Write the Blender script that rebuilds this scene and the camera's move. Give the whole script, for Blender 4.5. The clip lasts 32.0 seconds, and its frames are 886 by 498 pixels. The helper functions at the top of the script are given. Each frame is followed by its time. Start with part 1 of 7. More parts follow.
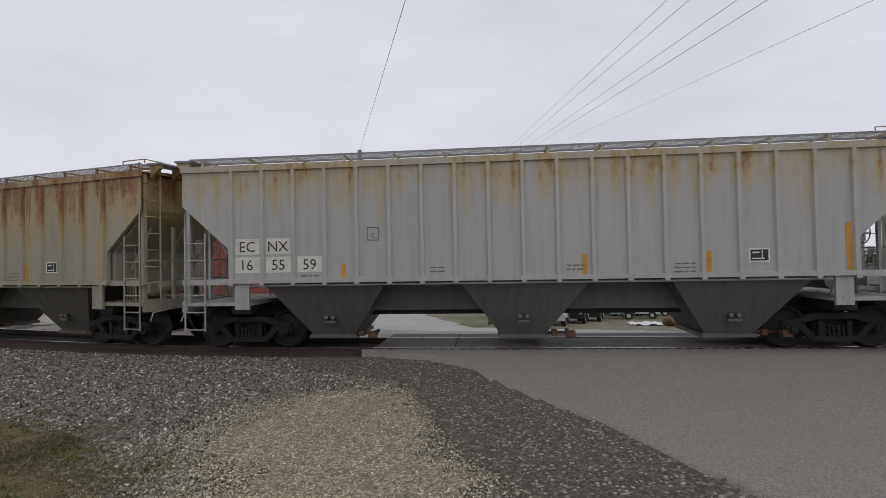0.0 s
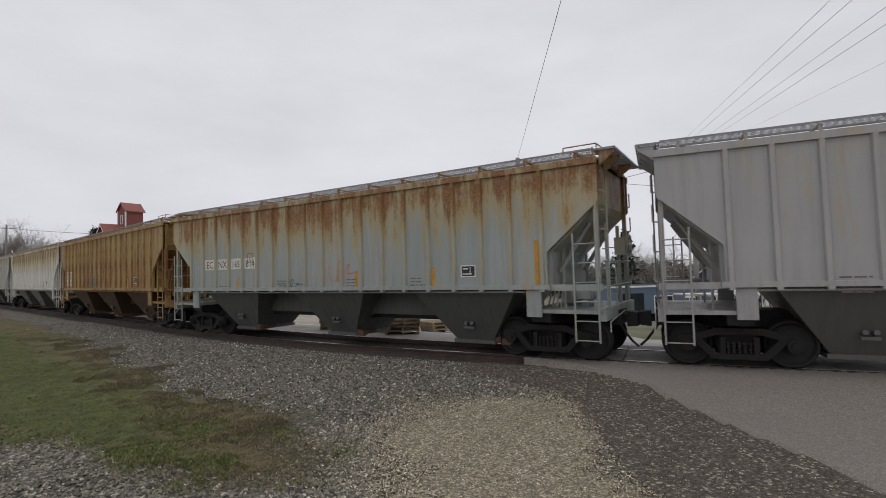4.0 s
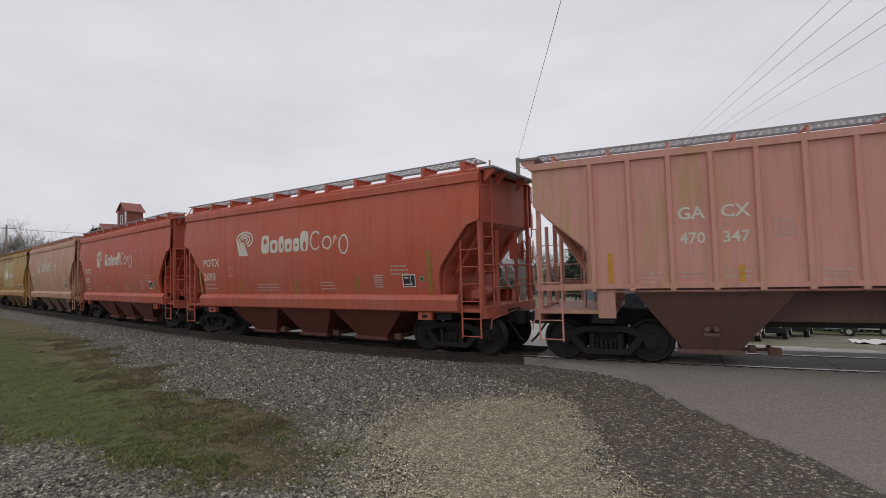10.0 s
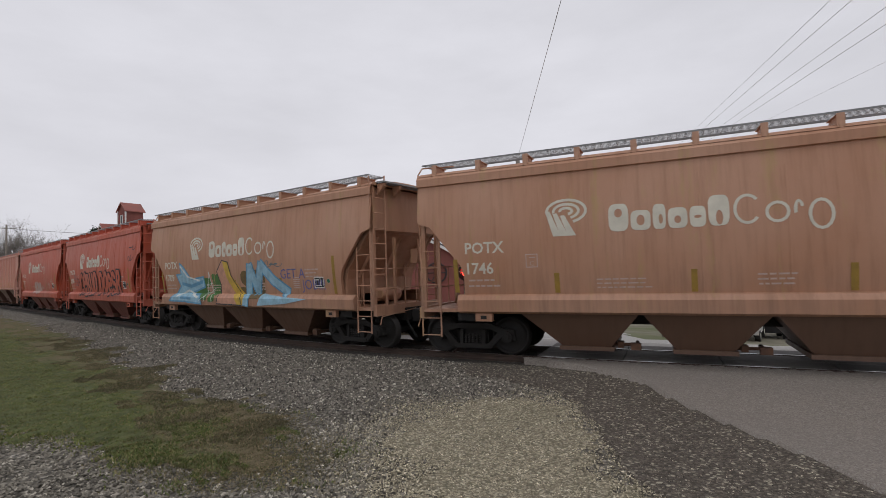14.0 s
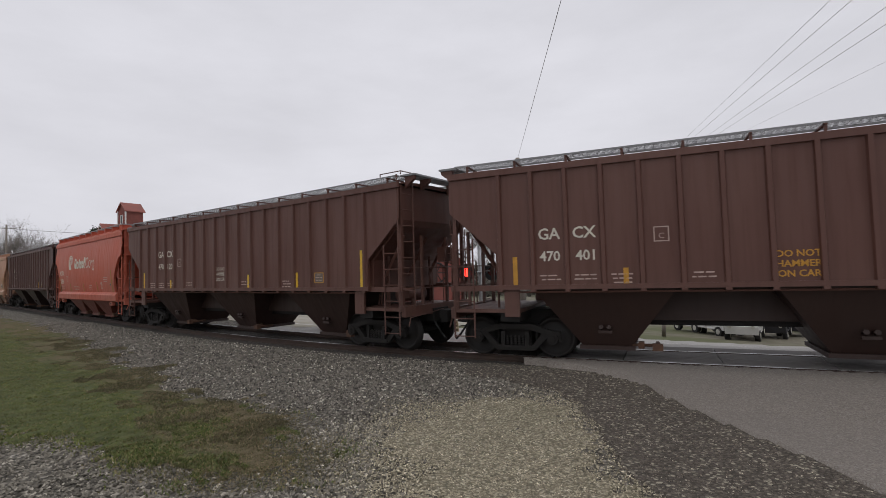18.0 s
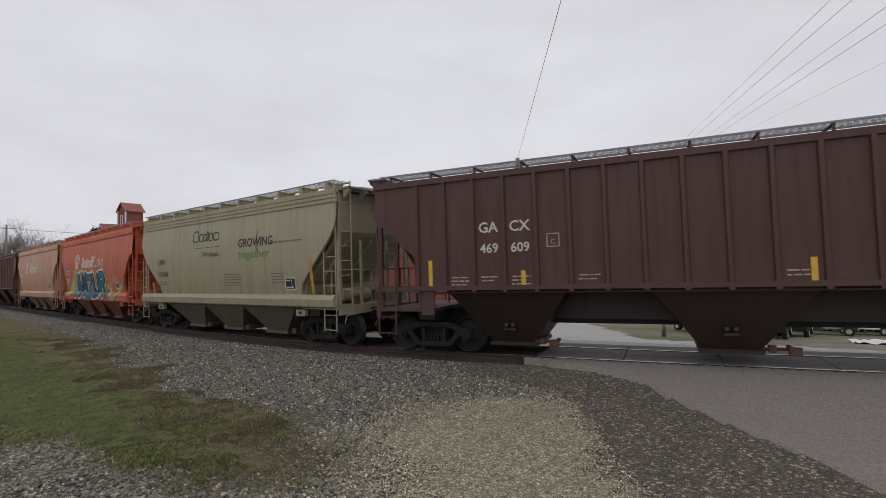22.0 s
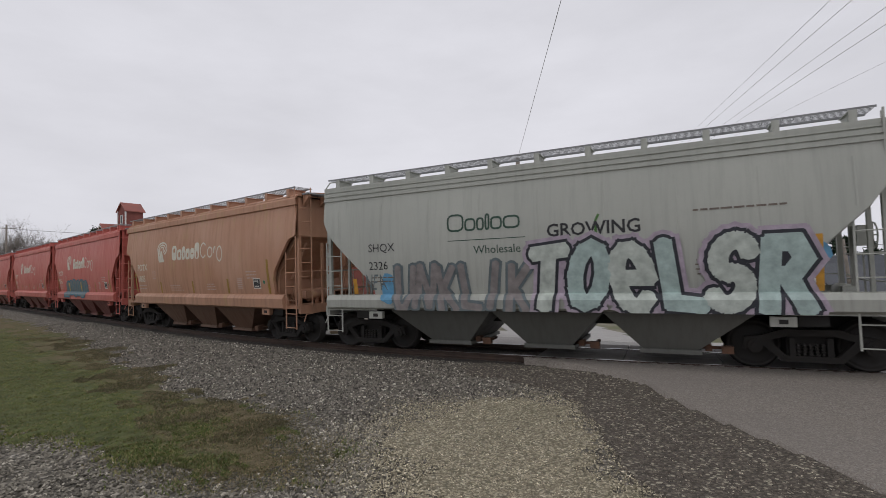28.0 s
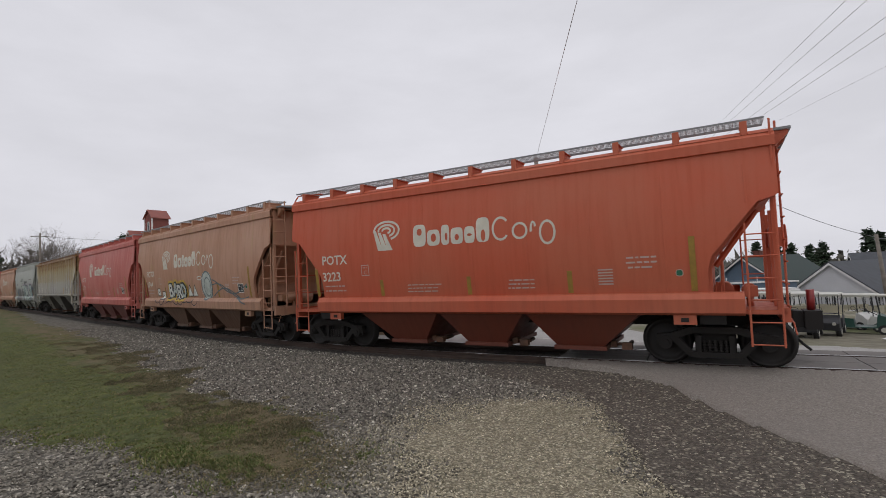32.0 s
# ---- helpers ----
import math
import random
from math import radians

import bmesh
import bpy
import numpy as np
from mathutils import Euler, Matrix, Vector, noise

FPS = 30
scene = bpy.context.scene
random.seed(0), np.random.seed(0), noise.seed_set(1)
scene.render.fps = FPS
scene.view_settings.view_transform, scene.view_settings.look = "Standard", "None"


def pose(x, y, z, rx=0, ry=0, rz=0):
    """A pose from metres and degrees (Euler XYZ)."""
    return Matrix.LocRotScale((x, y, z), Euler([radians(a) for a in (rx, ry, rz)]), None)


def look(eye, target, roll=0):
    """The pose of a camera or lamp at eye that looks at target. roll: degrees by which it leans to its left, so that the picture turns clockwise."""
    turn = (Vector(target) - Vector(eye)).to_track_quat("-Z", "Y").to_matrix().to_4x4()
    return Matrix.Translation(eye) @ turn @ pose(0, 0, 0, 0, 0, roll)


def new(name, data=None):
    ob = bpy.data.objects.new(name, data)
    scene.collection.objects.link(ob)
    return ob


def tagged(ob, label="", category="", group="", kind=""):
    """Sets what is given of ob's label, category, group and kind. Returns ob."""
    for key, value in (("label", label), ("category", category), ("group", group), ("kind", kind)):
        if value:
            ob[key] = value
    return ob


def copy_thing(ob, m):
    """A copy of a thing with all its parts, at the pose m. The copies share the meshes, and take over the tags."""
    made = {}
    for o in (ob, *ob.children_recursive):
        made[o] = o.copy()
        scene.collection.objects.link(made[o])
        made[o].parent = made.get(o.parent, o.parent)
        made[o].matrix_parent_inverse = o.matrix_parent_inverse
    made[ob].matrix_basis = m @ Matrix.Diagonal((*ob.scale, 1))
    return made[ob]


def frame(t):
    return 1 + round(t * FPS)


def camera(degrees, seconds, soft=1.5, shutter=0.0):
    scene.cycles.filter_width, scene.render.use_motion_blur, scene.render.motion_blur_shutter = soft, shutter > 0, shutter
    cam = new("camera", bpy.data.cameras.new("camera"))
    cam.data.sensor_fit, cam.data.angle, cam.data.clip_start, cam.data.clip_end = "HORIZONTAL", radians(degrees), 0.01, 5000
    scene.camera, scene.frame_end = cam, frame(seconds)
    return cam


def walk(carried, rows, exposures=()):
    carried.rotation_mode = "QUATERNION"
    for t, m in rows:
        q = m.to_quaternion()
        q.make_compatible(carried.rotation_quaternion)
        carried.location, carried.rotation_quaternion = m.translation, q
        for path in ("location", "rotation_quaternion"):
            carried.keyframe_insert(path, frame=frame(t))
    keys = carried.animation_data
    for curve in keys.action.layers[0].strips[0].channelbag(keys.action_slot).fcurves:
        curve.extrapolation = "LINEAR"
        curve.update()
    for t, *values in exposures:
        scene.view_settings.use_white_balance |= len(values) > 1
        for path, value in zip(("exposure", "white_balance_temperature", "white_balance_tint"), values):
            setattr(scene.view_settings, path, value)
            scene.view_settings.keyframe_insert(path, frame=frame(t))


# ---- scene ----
# ---------------------------------------------------------------- camera
EYE = (0.0, 0.0, 2.058)          # z = 0 is the top of the rails
cam = camera(85.19, 32.0, soft=0.6, shutter=0.04)
walk(cam, [(t, pose(*EYE, 90 + p, r, y)) for t, p, r, y in (
    (0.0, 1.19, 1.06, -18.9), (0.5, 1.50, 1.10, -11.1), (1.0, 2.10, 1.80, -4.8),
    (1.5, 2.34, 1.66, -0.56), (2.0, 2.527, 1.726, 0.0), (3.0, 2.527, 1.726, 0.0), (10.0, 2.527, 1.726, 0.0),
    (20.0, 2.527, 1.726, 0.0), (31.0, 2.527, 1.726, 0.0), (31.9, 2.527, 1.726, 0.0), (32.0, 2.81, 2.44, 2.32))],
     exposures=((0.0, 0.0, 6450, 10), (1.5, 0.0, 6520, 10), (5.0, 0.0, 6610, 10), (32.0, 0.0, 6610, 10)))

# ---------------------------------------------------------------- light: overcast sky
scene.view_settings.exposure = 0.0
world = bpy.data.worlds.new("overcast")
scene.world = world
world.use_nodes = True
wn, wl = world.node_tree.nodes, world.node_tree.links
wn.clear()
w_out, w_bg = wn.new("ShaderNodeOutputWorld"), wn.new("ShaderNodeBackground")
w_sky = wn.new("ShaderNodeTexSky")
w_sky.sky_type, w_sky.sun_disc = "NISHITA", False
w_sky.sun_elevation, w_sky.sun_rotation = radians(42), radians(205)
w_sky.air_density, w_sky.dust_density, w_sky.ozone_density = 1.0, 3.0, 1.0
w_bw = wn.new("ShaderNodeRGBToBW")
w_mix = wn.new("ShaderNodeMix")
w_mix.data_type = "RGBA"
w_mix.inputs[0].default_value = 0.93      # thick cloud takes nearly all colour out of the sky
w_co, w_no, w_ramp = wn.new("ShaderNodeTexCoord"), wn.new("ShaderNodeTexNoise"), wn.new("ShaderNodeMapRange")
w_map = wn.new("ShaderNodeMapping")
w_map.inputs["Scale"].default_value = (1.0, 1.0, 3.0)
w_no.inputs["Scale"].default_value, w_no.inputs["Detail"].default_value = 2.2, 6.0
w_no.inputs["Roughness"].default_value = 0.55
w_ramp.inputs["From Min"].default_value, w_ramp.inputs["From Max"].default_value = 0.3, 0.7
w_ramp.inputs["To Min"].default_value, w_ramp.inputs["To Max"].default_value = 0.9, 1.06
w_cloud = wn.new("ShaderNodeMix")
w_cloud.data_type = "RGBA"
w_cloud.inputs[0].default_value = 0.9     # the cloud layer is nearly even
w_cloud.inputs["B"].default_value = (7.25, 7.32, 8.0, 1)
w_mul = wn.new("ShaderNodeVectorMath")
w_mul.operation = "SCALE"
wl.new(w_sky.outputs[0], w_mix.inputs["A"])
wl.new(w_sky.outputs[0], w_bw.inputs[0])
wl.new(w_bw.outputs[0], w_mix.inputs["B"])
wl.new(w_mix.outputs["Result"], w_cloud.inputs["A"])
wl.new(w_co.outputs["Generated"], w_map.inputs[0])
wl.new(w_map.outputs[0], w_no.inputs["Vector"])
wl.new(w_no.outputs[0], w_ramp.inputs["Value"])
wl.new(w_cloud.outputs["Result"], w_mul.inputs[0])
wl.new(w_ramp.outputs[0], w_mul.inputs["Scale"])
wl.new(w_mul.outputs[0], w_bg.inputs[0])
wl.new(w_bg.outputs[0], w_out.inputs[0])
w_bg.inputs[1].default_value = 0.104

sun = new("sun", bpy.data.lights.new("sun", "SUN"))
sun.data.energy, sun.data.angle, sun.data.color = 0.4, radians(30), (1.0, 0.97, 0.93)
sun.matrix_world = look((0, 0, 60), (-12, 26, 0))

# ---------------------------------------------------------------- the track's line
V = 14.790                        # speed of the train, m/s
# how far the train runs ahead of its mean speed, second by second
SURGE = ((0, 0.05), (1, 0.12), (2, -0.128), (3, -0.045), (6, 0.213), (7, -0.178), (8, -0.665), (9, -0.331), (10, -0.062), (11, -0.144), (12, 0.1), (13, 0.393), (14, 0.66), (17, 0.295), (18, 0.083), (19, -0.056), (20, 0.161), (21, 0.333), (22, -0.254), (23, -0.282), (24, -0.537), (27, 0.446), (28, 0.408), (29, -0.081), (30, -0.219), (31, -0.367), (32, -0.45))
KNOTS = ((-31.2, 0.5379), (-18, 0.4140), (-8.32, 0.3987), (0, 0.5320), (6.24, 0.6530), (16, 0.7064), (31.2, 0.7028), (145.6, 0.6732))


def _line():
    s = np.arange(-620.0, 620.01, 0.25)
    th = np.interp(s, [k[0] for k in KNOTS], [k[1] for k in KNOTS])
    th = np.convolve(np.pad(th, 16, mode="edge"), np.ones(33) / 33, "valid")
    dx, dy = -np.cos(th), np.sin(th)
    x = np.concatenate([[0], np.cumsum((dx[1:] + dx[:-1]) / 2 * 0.25)])
    y = np.concatenate([[0], np.cumsum((dy[1:] + dy[:-1]) / 2 * 0.25)])
    i = int(np.argmin(abs(s)))
    return s, x - x[i] - 1.613, y - y[i] + 14.184, th


LINE = _line()


def on_line(s, lat=0.0, z=0.0):
    """A point of the track s metres along it (growing to the west), lat metres towards the near side."""
    x, y, th = (float(np.interp(s, LINE[0], LINE[i])) for i in (1, 2, 3))
    return Vector((x - math.sin(th) * lat, y - math.cos(th) * lat, z))


def heading(s):
    return float(np.interp(s, LINE[0], LINE[3]))


# ---------------------------------------------------------------- mesh helpers
def box(bm, x0, x1, y0, y1, z0, z1):
    v = [bm.verts.new((x, y, z)) for x in (x0, x1) for y in (y0, y1) for z in (z0, z1)]
    for f in ((0, 1, 3, 2), (4, 6, 7, 5), (0, 4, 5, 1), (2, 3, 7, 6), (0, 2, 6, 4), (1, 5, 7, 3)):
        bm.faces.new([v[i] for i in f])
    return v


def rod(bm, p, q, r, n=6, r2=None):
    """A round bar from p to q."""
    p, q = Vector(p), Vector(q)
    m = (q - p).to_track_quat("Z", "Y").to_matrix()
    r2 = r if r2 is None else r2
    a = [bm.verts.new(p + m @ Vector((r * math.cos(6.2832 * i / n), r * math.sin(6.2832 * i / n), 0))) for i in range(n)]
    b = [bm.verts.new(q + m @ Vector((r2 * math.cos(6.2832 * i / n), r2 * math.sin(6.2832 * i / n), 0))) for i in range(n)]
    for i in range(n):
        f = bm.faces.new((a[i], a[(i + 1) % n], b[(i + 1) % n], b[i]))
        f.smooth = n > 5
    bm.faces.new(a[::-1])
    bm.faces.new(b)


def prism(bm, pts, y0, y1):
    """A plate of outline pts (x, z) between y0 and y1."""
    a = [bm.verts.new((x, y0, z)) for x, z in pts]
    b = [bm.verts.new((x, y1, z)) for x, z in pts]
    n = len(pts)
    for i in range(n):
        bm.faces.new((a[i], a[(i + 1) % n], b[(i + 1) % n], b[i]))
    bm.faces.new(a[::-1])
    bm.faces.new(b)


def grid(bm, rows, smooth=True):
    """A sheet through rows of points."""
    vs = [[bm.verts.new(p) for p in row] for row in rows]
    for a, b in zip(vs, vs[1:]):
        for i in range(len(a) - 1):
            bm.faces.new((a[i], a[i + 1], b[i + 1], b[i])).smooth = smooth


def mesh_of(bm, name):
    bmesh.ops.recalc_face_normals(bm, faces=bm.faces)
    me = bpy.data.meshes.new(name)
    bm.to_mesh(me)
    bm.free()
    return me


def part(name, bm, material, parent=None, label=""):
    """One mesh object under a thing or a part."""
    ob = new(name, mesh_of(bm, name))
    ob.data.materials.append(material)
    ob.parent = parent
    if label:
        ob["label"] = label
    return ob


def holder(name, m):
    ob = new(name)
    ob.matrix_basis = m
    return ob


# ---------------------------------------------------------------- materials
def socket(tree, v):
    if isinstance(v, (tuple, list)):
        n = tree.nodes.new("ShaderNodeRGB")
        n.outputs[0].default_value = (*v, 1)
        return n.outputs[0]
    return v


class Nodes:
    """A short way to write node trees."""

    def __init__(self, name, rough=0.6, metal=0.0):
        self.mat = bpy.data.materials.new(name)
        self.mat.use_nodes = True
        self.t = self.mat.node_tree
        self.b = self.t.nodes["Principled BSDF"]
        self.b.inputs["Roughness"].default_value = rough
        self.b.inputs["Metallic"].default_value = metal
        co = self.t.nodes.new("ShaderNodeTexCoord")
        self.obj = co.outputs["Object"]
        geo = self.t.nodes.new("ShaderNodeNewGeometry")
        self.pos, self.island = geo.outputs["Position"], geo.outputs["Random Per Island"]
        self.normal = geo.outputs["Normal"]
        self.rand = self.t.nodes.new("ShaderNodeObjectInfo").outputs["Random"]

    def link(self, a, b):
        self.t.links.new(a, b)

    def vec(self, src, scale=(1, 1, 1), move=(0, 0, 0)):
        n = self.t.nodes.new("ShaderNodeMapping")
        n.inputs["Scale"].default_value, n.inputs["Location"].default_value = scale, move
        self.link(src, n.inputs[0])
        return n.outputs[0]

    def noise(self, src, scale, detail=4.0, rough=0.55, dist=0.0):
        n = self.t.nodes.new("ShaderNodeTexNoise")
        for k, v in (("Scale", scale), ("Detail", detail), ("Roughness", rough), ("Distortion", dist)):
            n.inputs[k].default_value = v
        self.link(src, n.inputs["Vector"])
        return n.outputs[0]

    def cells(self, src, scale, out="Color"):
        n = self.t.nodes.new("ShaderNodeTexVoronoi")
        n.inputs["Scale"].default_value = scale
        self.link(src, n.inputs["Vector"])
        return n.outputs[out]

    def span(self, v, a, b, c=0.0, d=1.0, soft=False):
        n = self.t.nodes.new("ShaderNodeMapRange")
        n.interpolation_type = "SMOOTHSTEP" if soft else "LINEAR"
        for k, x in zip(("From Min", "From Max", "To Min", "To Max"), (a, b, c, d)):
            n.inputs[k].default_value = x
        self.link(v, n.inputs["Value"])
        return n.outputs[0]

    def math(self, op, a, b=0.5):
        n = self.t.nodes.new("ShaderNodeMath")
        n.operation = op
        for i, x in enumerate((a, b)):
            if isinstance(x, (int, float)):
                n.inputs[i].default_value = x
            else:
                self.link(x, n.inputs[i])
        return n.outputs[0]

    def mix(self, f, a, b):
        n = self.t.nodes.new("ShaderNodeMix")
        n.data_type = "RGBA"
        if isinstance(f, (int, float)):
            n.inputs[0].default_value = f
        else:
            self.link(f, n.inputs[0])
        self.link(socket(self.t, a), n.inputs["A"])
        self.link(socket(self.t, b), n.inputs["B"])
        return n.outputs["Result"]

    def axis(self, src, i):
        n = self.t.nodes.new("ShaderNodeSeparateXYZ")
        self.link(src, n.inputs[0])
        return n.outputs[i]

    def bump(self, h, strength=0.3, dist=0.01):
        n = self.t.nodes.new("ShaderNodeBump")
        n.inputs["Strength"].default_value, n.inputs["Distance"].default_value = strength, dist
        self.link(h, n.inputs["Height"])
        self.link(n.outputs[0], self.b.inputs["Normal"])

    def done(self, colour, rough=None):
        self.link(socket(self.t, colour), self.b.inputs["Base Color"])
        if rough is not None:
            self.link(rough, self.b.inputs["Roughness"])
        return self.mat


def tint(c, k):
    return tuple(min(1.0, x * k) for x in c)


def plain(name, c, rough=0.6, metal=0.0, vary=0.25, scale=3.0):
    """Paint or metal with grain and blotches."""
    n = Nodes(name, rough, metal)
    big, small = n.noise(n.obj, scale, 5), n.noise(n.obj, scale * 14, 3)
    col = n.mix(n.span(big, 0.3, 0.7), tint(c, 1 - vary), tint(c, 1 + vary))
    col = n.mix(n.span(small, 0.55, 0.8, 0, 0.35), col, tint(c, 0.6))
    n.bump(small, 0.15, 0.004)
    return n.done(col, n.span(big, 0.3, 0.7, rough - 0.08, rough + 0.08))


def paint(name, c, faded, rust=0.0, dirt=0.3, seed=0.0, top=False):
    """Weathered freight-car paint: chalky fading, run-down streaks, rust spots and road dirt."""
    n = Nodes(name, 0.55)
    at = n.vec(n.obj, (1, 1, 1), (seed, seed * 0.7, seed * 0.3))
    big = n.noise(at, 0.45, 5)
    streak = n.noise(n.vec(at, (5.0, 2.0, 0.35)), 1.6, 6, 0.6)
    fine = n.noise(at, 22, 4)
    col = n.mix(n.span(big, 0.34, 0.68), c, faded)
    col = n.mix(n.span(streak, 0.48, 0.75, 0, dirt), col, tint(c, 0.5))
    col = n.mix(n.span(fine, 0.5, 0.8, 0, 0.25), col, tint(faded, 0.8))
    z = n.axis(n.obj, 2)
    low = n.math("MULTIPLY", n.span(z, 2.1, 1.2, 0, 1), n.span(streak, 0.3, 0.7, 0.2, 0.9))
    col = n.mix(n.math("MULTIPLY", low, dirt), col, (0.10, 0.085, 0.07))
    if rust > 0:
        spots = n.noise(n.vec(at, (1.3, 1, 0.6)), 1.0, 9, 0.74)
        run = n.noise(n.vec(at, (3.4, 1, 0.20)), 1.3, 8, 0.66)
        m = n.math("ADD", n.math("MULTIPLY", spots, 0.58), n.math("MULTIPLY", run, 0.52))
        if top:
            m = n.math("ADD", m, n.span(z, 2.3, 3.9, -0.13, 0.11))
        lim = 0.74 - 0.30 * rust
        halo = n.span(m, lim - 0.13, lim + 0.03, 0, 0.75)
        core = n.span(m, lim + 0.015, lim + 0.10, 0, 0.9)
        col = n.mix(halo, col, (0.39, 0.285, 0.10))
        col = n.mix(core, col, n.mix(n.span(fine, 0.35, 0.65), (0.30, 0.125, 0.03), (0.115, 0.046, 0.018)))
    n.bump(n.math("ADD", fine, n.math("MULTIPLY", big, 4.0)), 0.12, 0.006)
    return n.done(col, n.span(streak, 0.3, 0.7, 0.45, 0.7))


def glow(name, c, strength):
    n = Nodes(name)
    n.b.inputs["Emission Color"].default_value = (*c, 1)
    n.b.inputs["Emission Strength"].default_value = strength
    return n.done(c)
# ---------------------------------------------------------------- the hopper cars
# next three are near black: deep shade beneath the cars is in their colour
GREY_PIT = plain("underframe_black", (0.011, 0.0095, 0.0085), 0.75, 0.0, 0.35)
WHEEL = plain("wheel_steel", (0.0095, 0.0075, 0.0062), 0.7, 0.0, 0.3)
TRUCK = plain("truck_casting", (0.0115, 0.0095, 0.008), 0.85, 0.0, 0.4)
SPRING = plain("spring_steel", (0.022, 0.019, 0.017), 0.6, 0.2, 0.3)
GRATE = plain("galvanised_grating", (0.23, 0.235, 0.24), 0.55, 0.2, 0.2)
STEEL = plain("dull_steel", (0.22, 0.22, 0.215), 0.5, 0.4, 0.2)
HOSE = plain("rubber_hose", (0.012, 0.012, 0.012), 0.7)
WHITE = plain("stencil_white", (0.70, 0.69, 0.64), 0.7, 0, 0.12, 6)
CREAM = plain("wordmark_cream", (0.60, 0.57, 0.48), 0.7, 0, 0.10, 4)
BLACK = plain("stencil_black", (0.025, 0.025, 0.028), 0.7, 0, 0.2, 6)
YELLOW = plain("marker_yellow", (0.50, 0.25, 0.03), 0.6, 0, 0.2, 6)
LEMON = plain("marker_lemon", (0.66, 0.42, 0.03), 0.6, 0, 0.1, 6)
OLIVE = plain("marker_olive", (0.29, 0.18, 0.03), 0.7, 0, 0.2, 6)
GREEN = plain("stencil_green", (0.02, 0.13, 0.07), 0.7, 0, 0.2, 6)

def glyph_table():
    """The built-in font's letters as outlines, each with its advance."""
    made = []
    for ch in "ABCDEFGHIJKLMNOPQRSTUVWXYZ0123456789! abcdefghijklmnopqrstuvwxyz":
        for heavy in (False, True):
            pair = []
            for body in (ch, ch + "|"):
                cu = bpy.data.curves.new("glyph", "FONT")
                cu.body, cu.size, cu.resolution_u, cu.offset = body, 1.0, 2, 0.017 if heavy else 0.0
                pair.append(new("glyph", cu))
            made.append((ch, heavy, pair))
    deps = bpy.context.evaluated_depsgraph_get()
    bar, table = 0.0, {}
    for ch, heavy, pair in made:
        a, b = (bpy.data.meshes.new_from_object(o.evaluated_get(deps)) for o in pair)
        co = [(v.co.x, v.co.y) for v in a.vertices]
        right = max(v.co.x for v in b.vertices)
        table[ch, heavy] = [co, [list(p.vertices) for p in a.polygons], right]
        for o in pair:
            cu = o.data
            bpy.data.objects.remove(o)
            bpy.data.curves.remove(cu)
        bpy.data.meshes.remove(a)
        bpy.data.meshes.remove(b)
    space = {h: table[" ", h][2] for h in (False, True)}
    for (ch, heavy), g_ in table.items():
        g_[2] += 0.27 - space[heavy]
    return table


GLYPHS = glyph_table()


CUTS = (1.2, 1.35, 1.40, 1.46, 1.49, 1.6, 1.75, 1.9, 2.05, 2.2, 2.35, 2.5, 2.65, 2.8, 3.0, 3.2, 3.4, 3.6)


def drape(kind, verts, faces, lift, name):
    """Lay flat shapes (x, z) on the near side, cut so that they follow its curve; x grows to the rear, as one reads."""
    bm = bmesh.new()
    vs = [bm.verts.new((-x, up, z)) for x, up, z in verts]
    for f in faces:
        bm.faces.new([vs[i] for i in f])
    lo, hi = min(v[2] for v in verts), max(v[2] for v in verts)
    for z in CUTS:
        if lo < z < hi:
            bmesh.ops.bisect_plane(bm, geom=bm.verts[:] + bm.edges[:] + bm.faces[:], dist=1e-4, plane_co=(0, 0, z), plane_no=(0, 0, 1))
    for f in bm.faces:
        f.normal_update()
        if f.normal.y < 0:
            f.normal_flip()
    for v in bm.verts:
        v.co.y += skin_y(kind, v.co.z) + lift
    me = bpy.data.meshes.new(name)
    bm.to_mesh(me)
    bm.free()
    return me


def fat_letters(kind, text, x0, x1, z0, z1, weight, lift, wave=0.0, only=None):
    """Sprayed letters filling a field; the weights swell about the same skeleton."""
    runs, pos = [], 0.0
    for i, ch in enumerate(text):
        base = GLYPHS[ch, False][0]
        a, b = min(p[0] for p in base), max(p[0] for p in base)
        lo, hi = min(p[1] for p in base), max(p[1] for p in base)
        co, polys, step = GLYPHS[ch, weight]
        runs.append((i, pos, [(p[0] - a, (p[1] - lo) / (hi - lo)) for p in co], polys))
        pos += b - a + 0.14
    k = (x1 - x0) / pos
    vs, fs = [], []
    for i, at, co, polys in runs:
        if only is not None and i % 2 != only:
            continue
        dz, tilt = wave * math.sin(2.1 * i), 0.12 * math.sin(1.7 * i + 0.5)
        n0 = len(vs)
        for gx, gz in co:
            vs.append((x0 + (at + gx) * k + tilt * (gz - 0.5), 0.0011 * (i % 3), z0 + (z1 - z0) * gz * (1 - abs(wave)) + dz))
        fs += [[n0 + q for q in p] for p in polys]
    return drape(kind, vs, fs, lift, "sprayed_letters")

KINDS = {                         # half length at the eave, eave, top of sill, truck centre, hopper centres
    "smooth": dict(half=6.10, eave=4.33, sill=1.47, truck=4.95, bays=(-2.3, 0.0, 2.3), bay=1.15),
    "ribbed": dict(half=7.85, eave=4.25, sill=1.62, truck=6.5, bays=(-4.5, 0.0, 4.5), bay=1.45),
    "rounded": dict(half=6.0, eave=4.33, sill=1.47, truck=4.85, bays=(-2.5, 0.0, 2.5), bay=1.25),
}


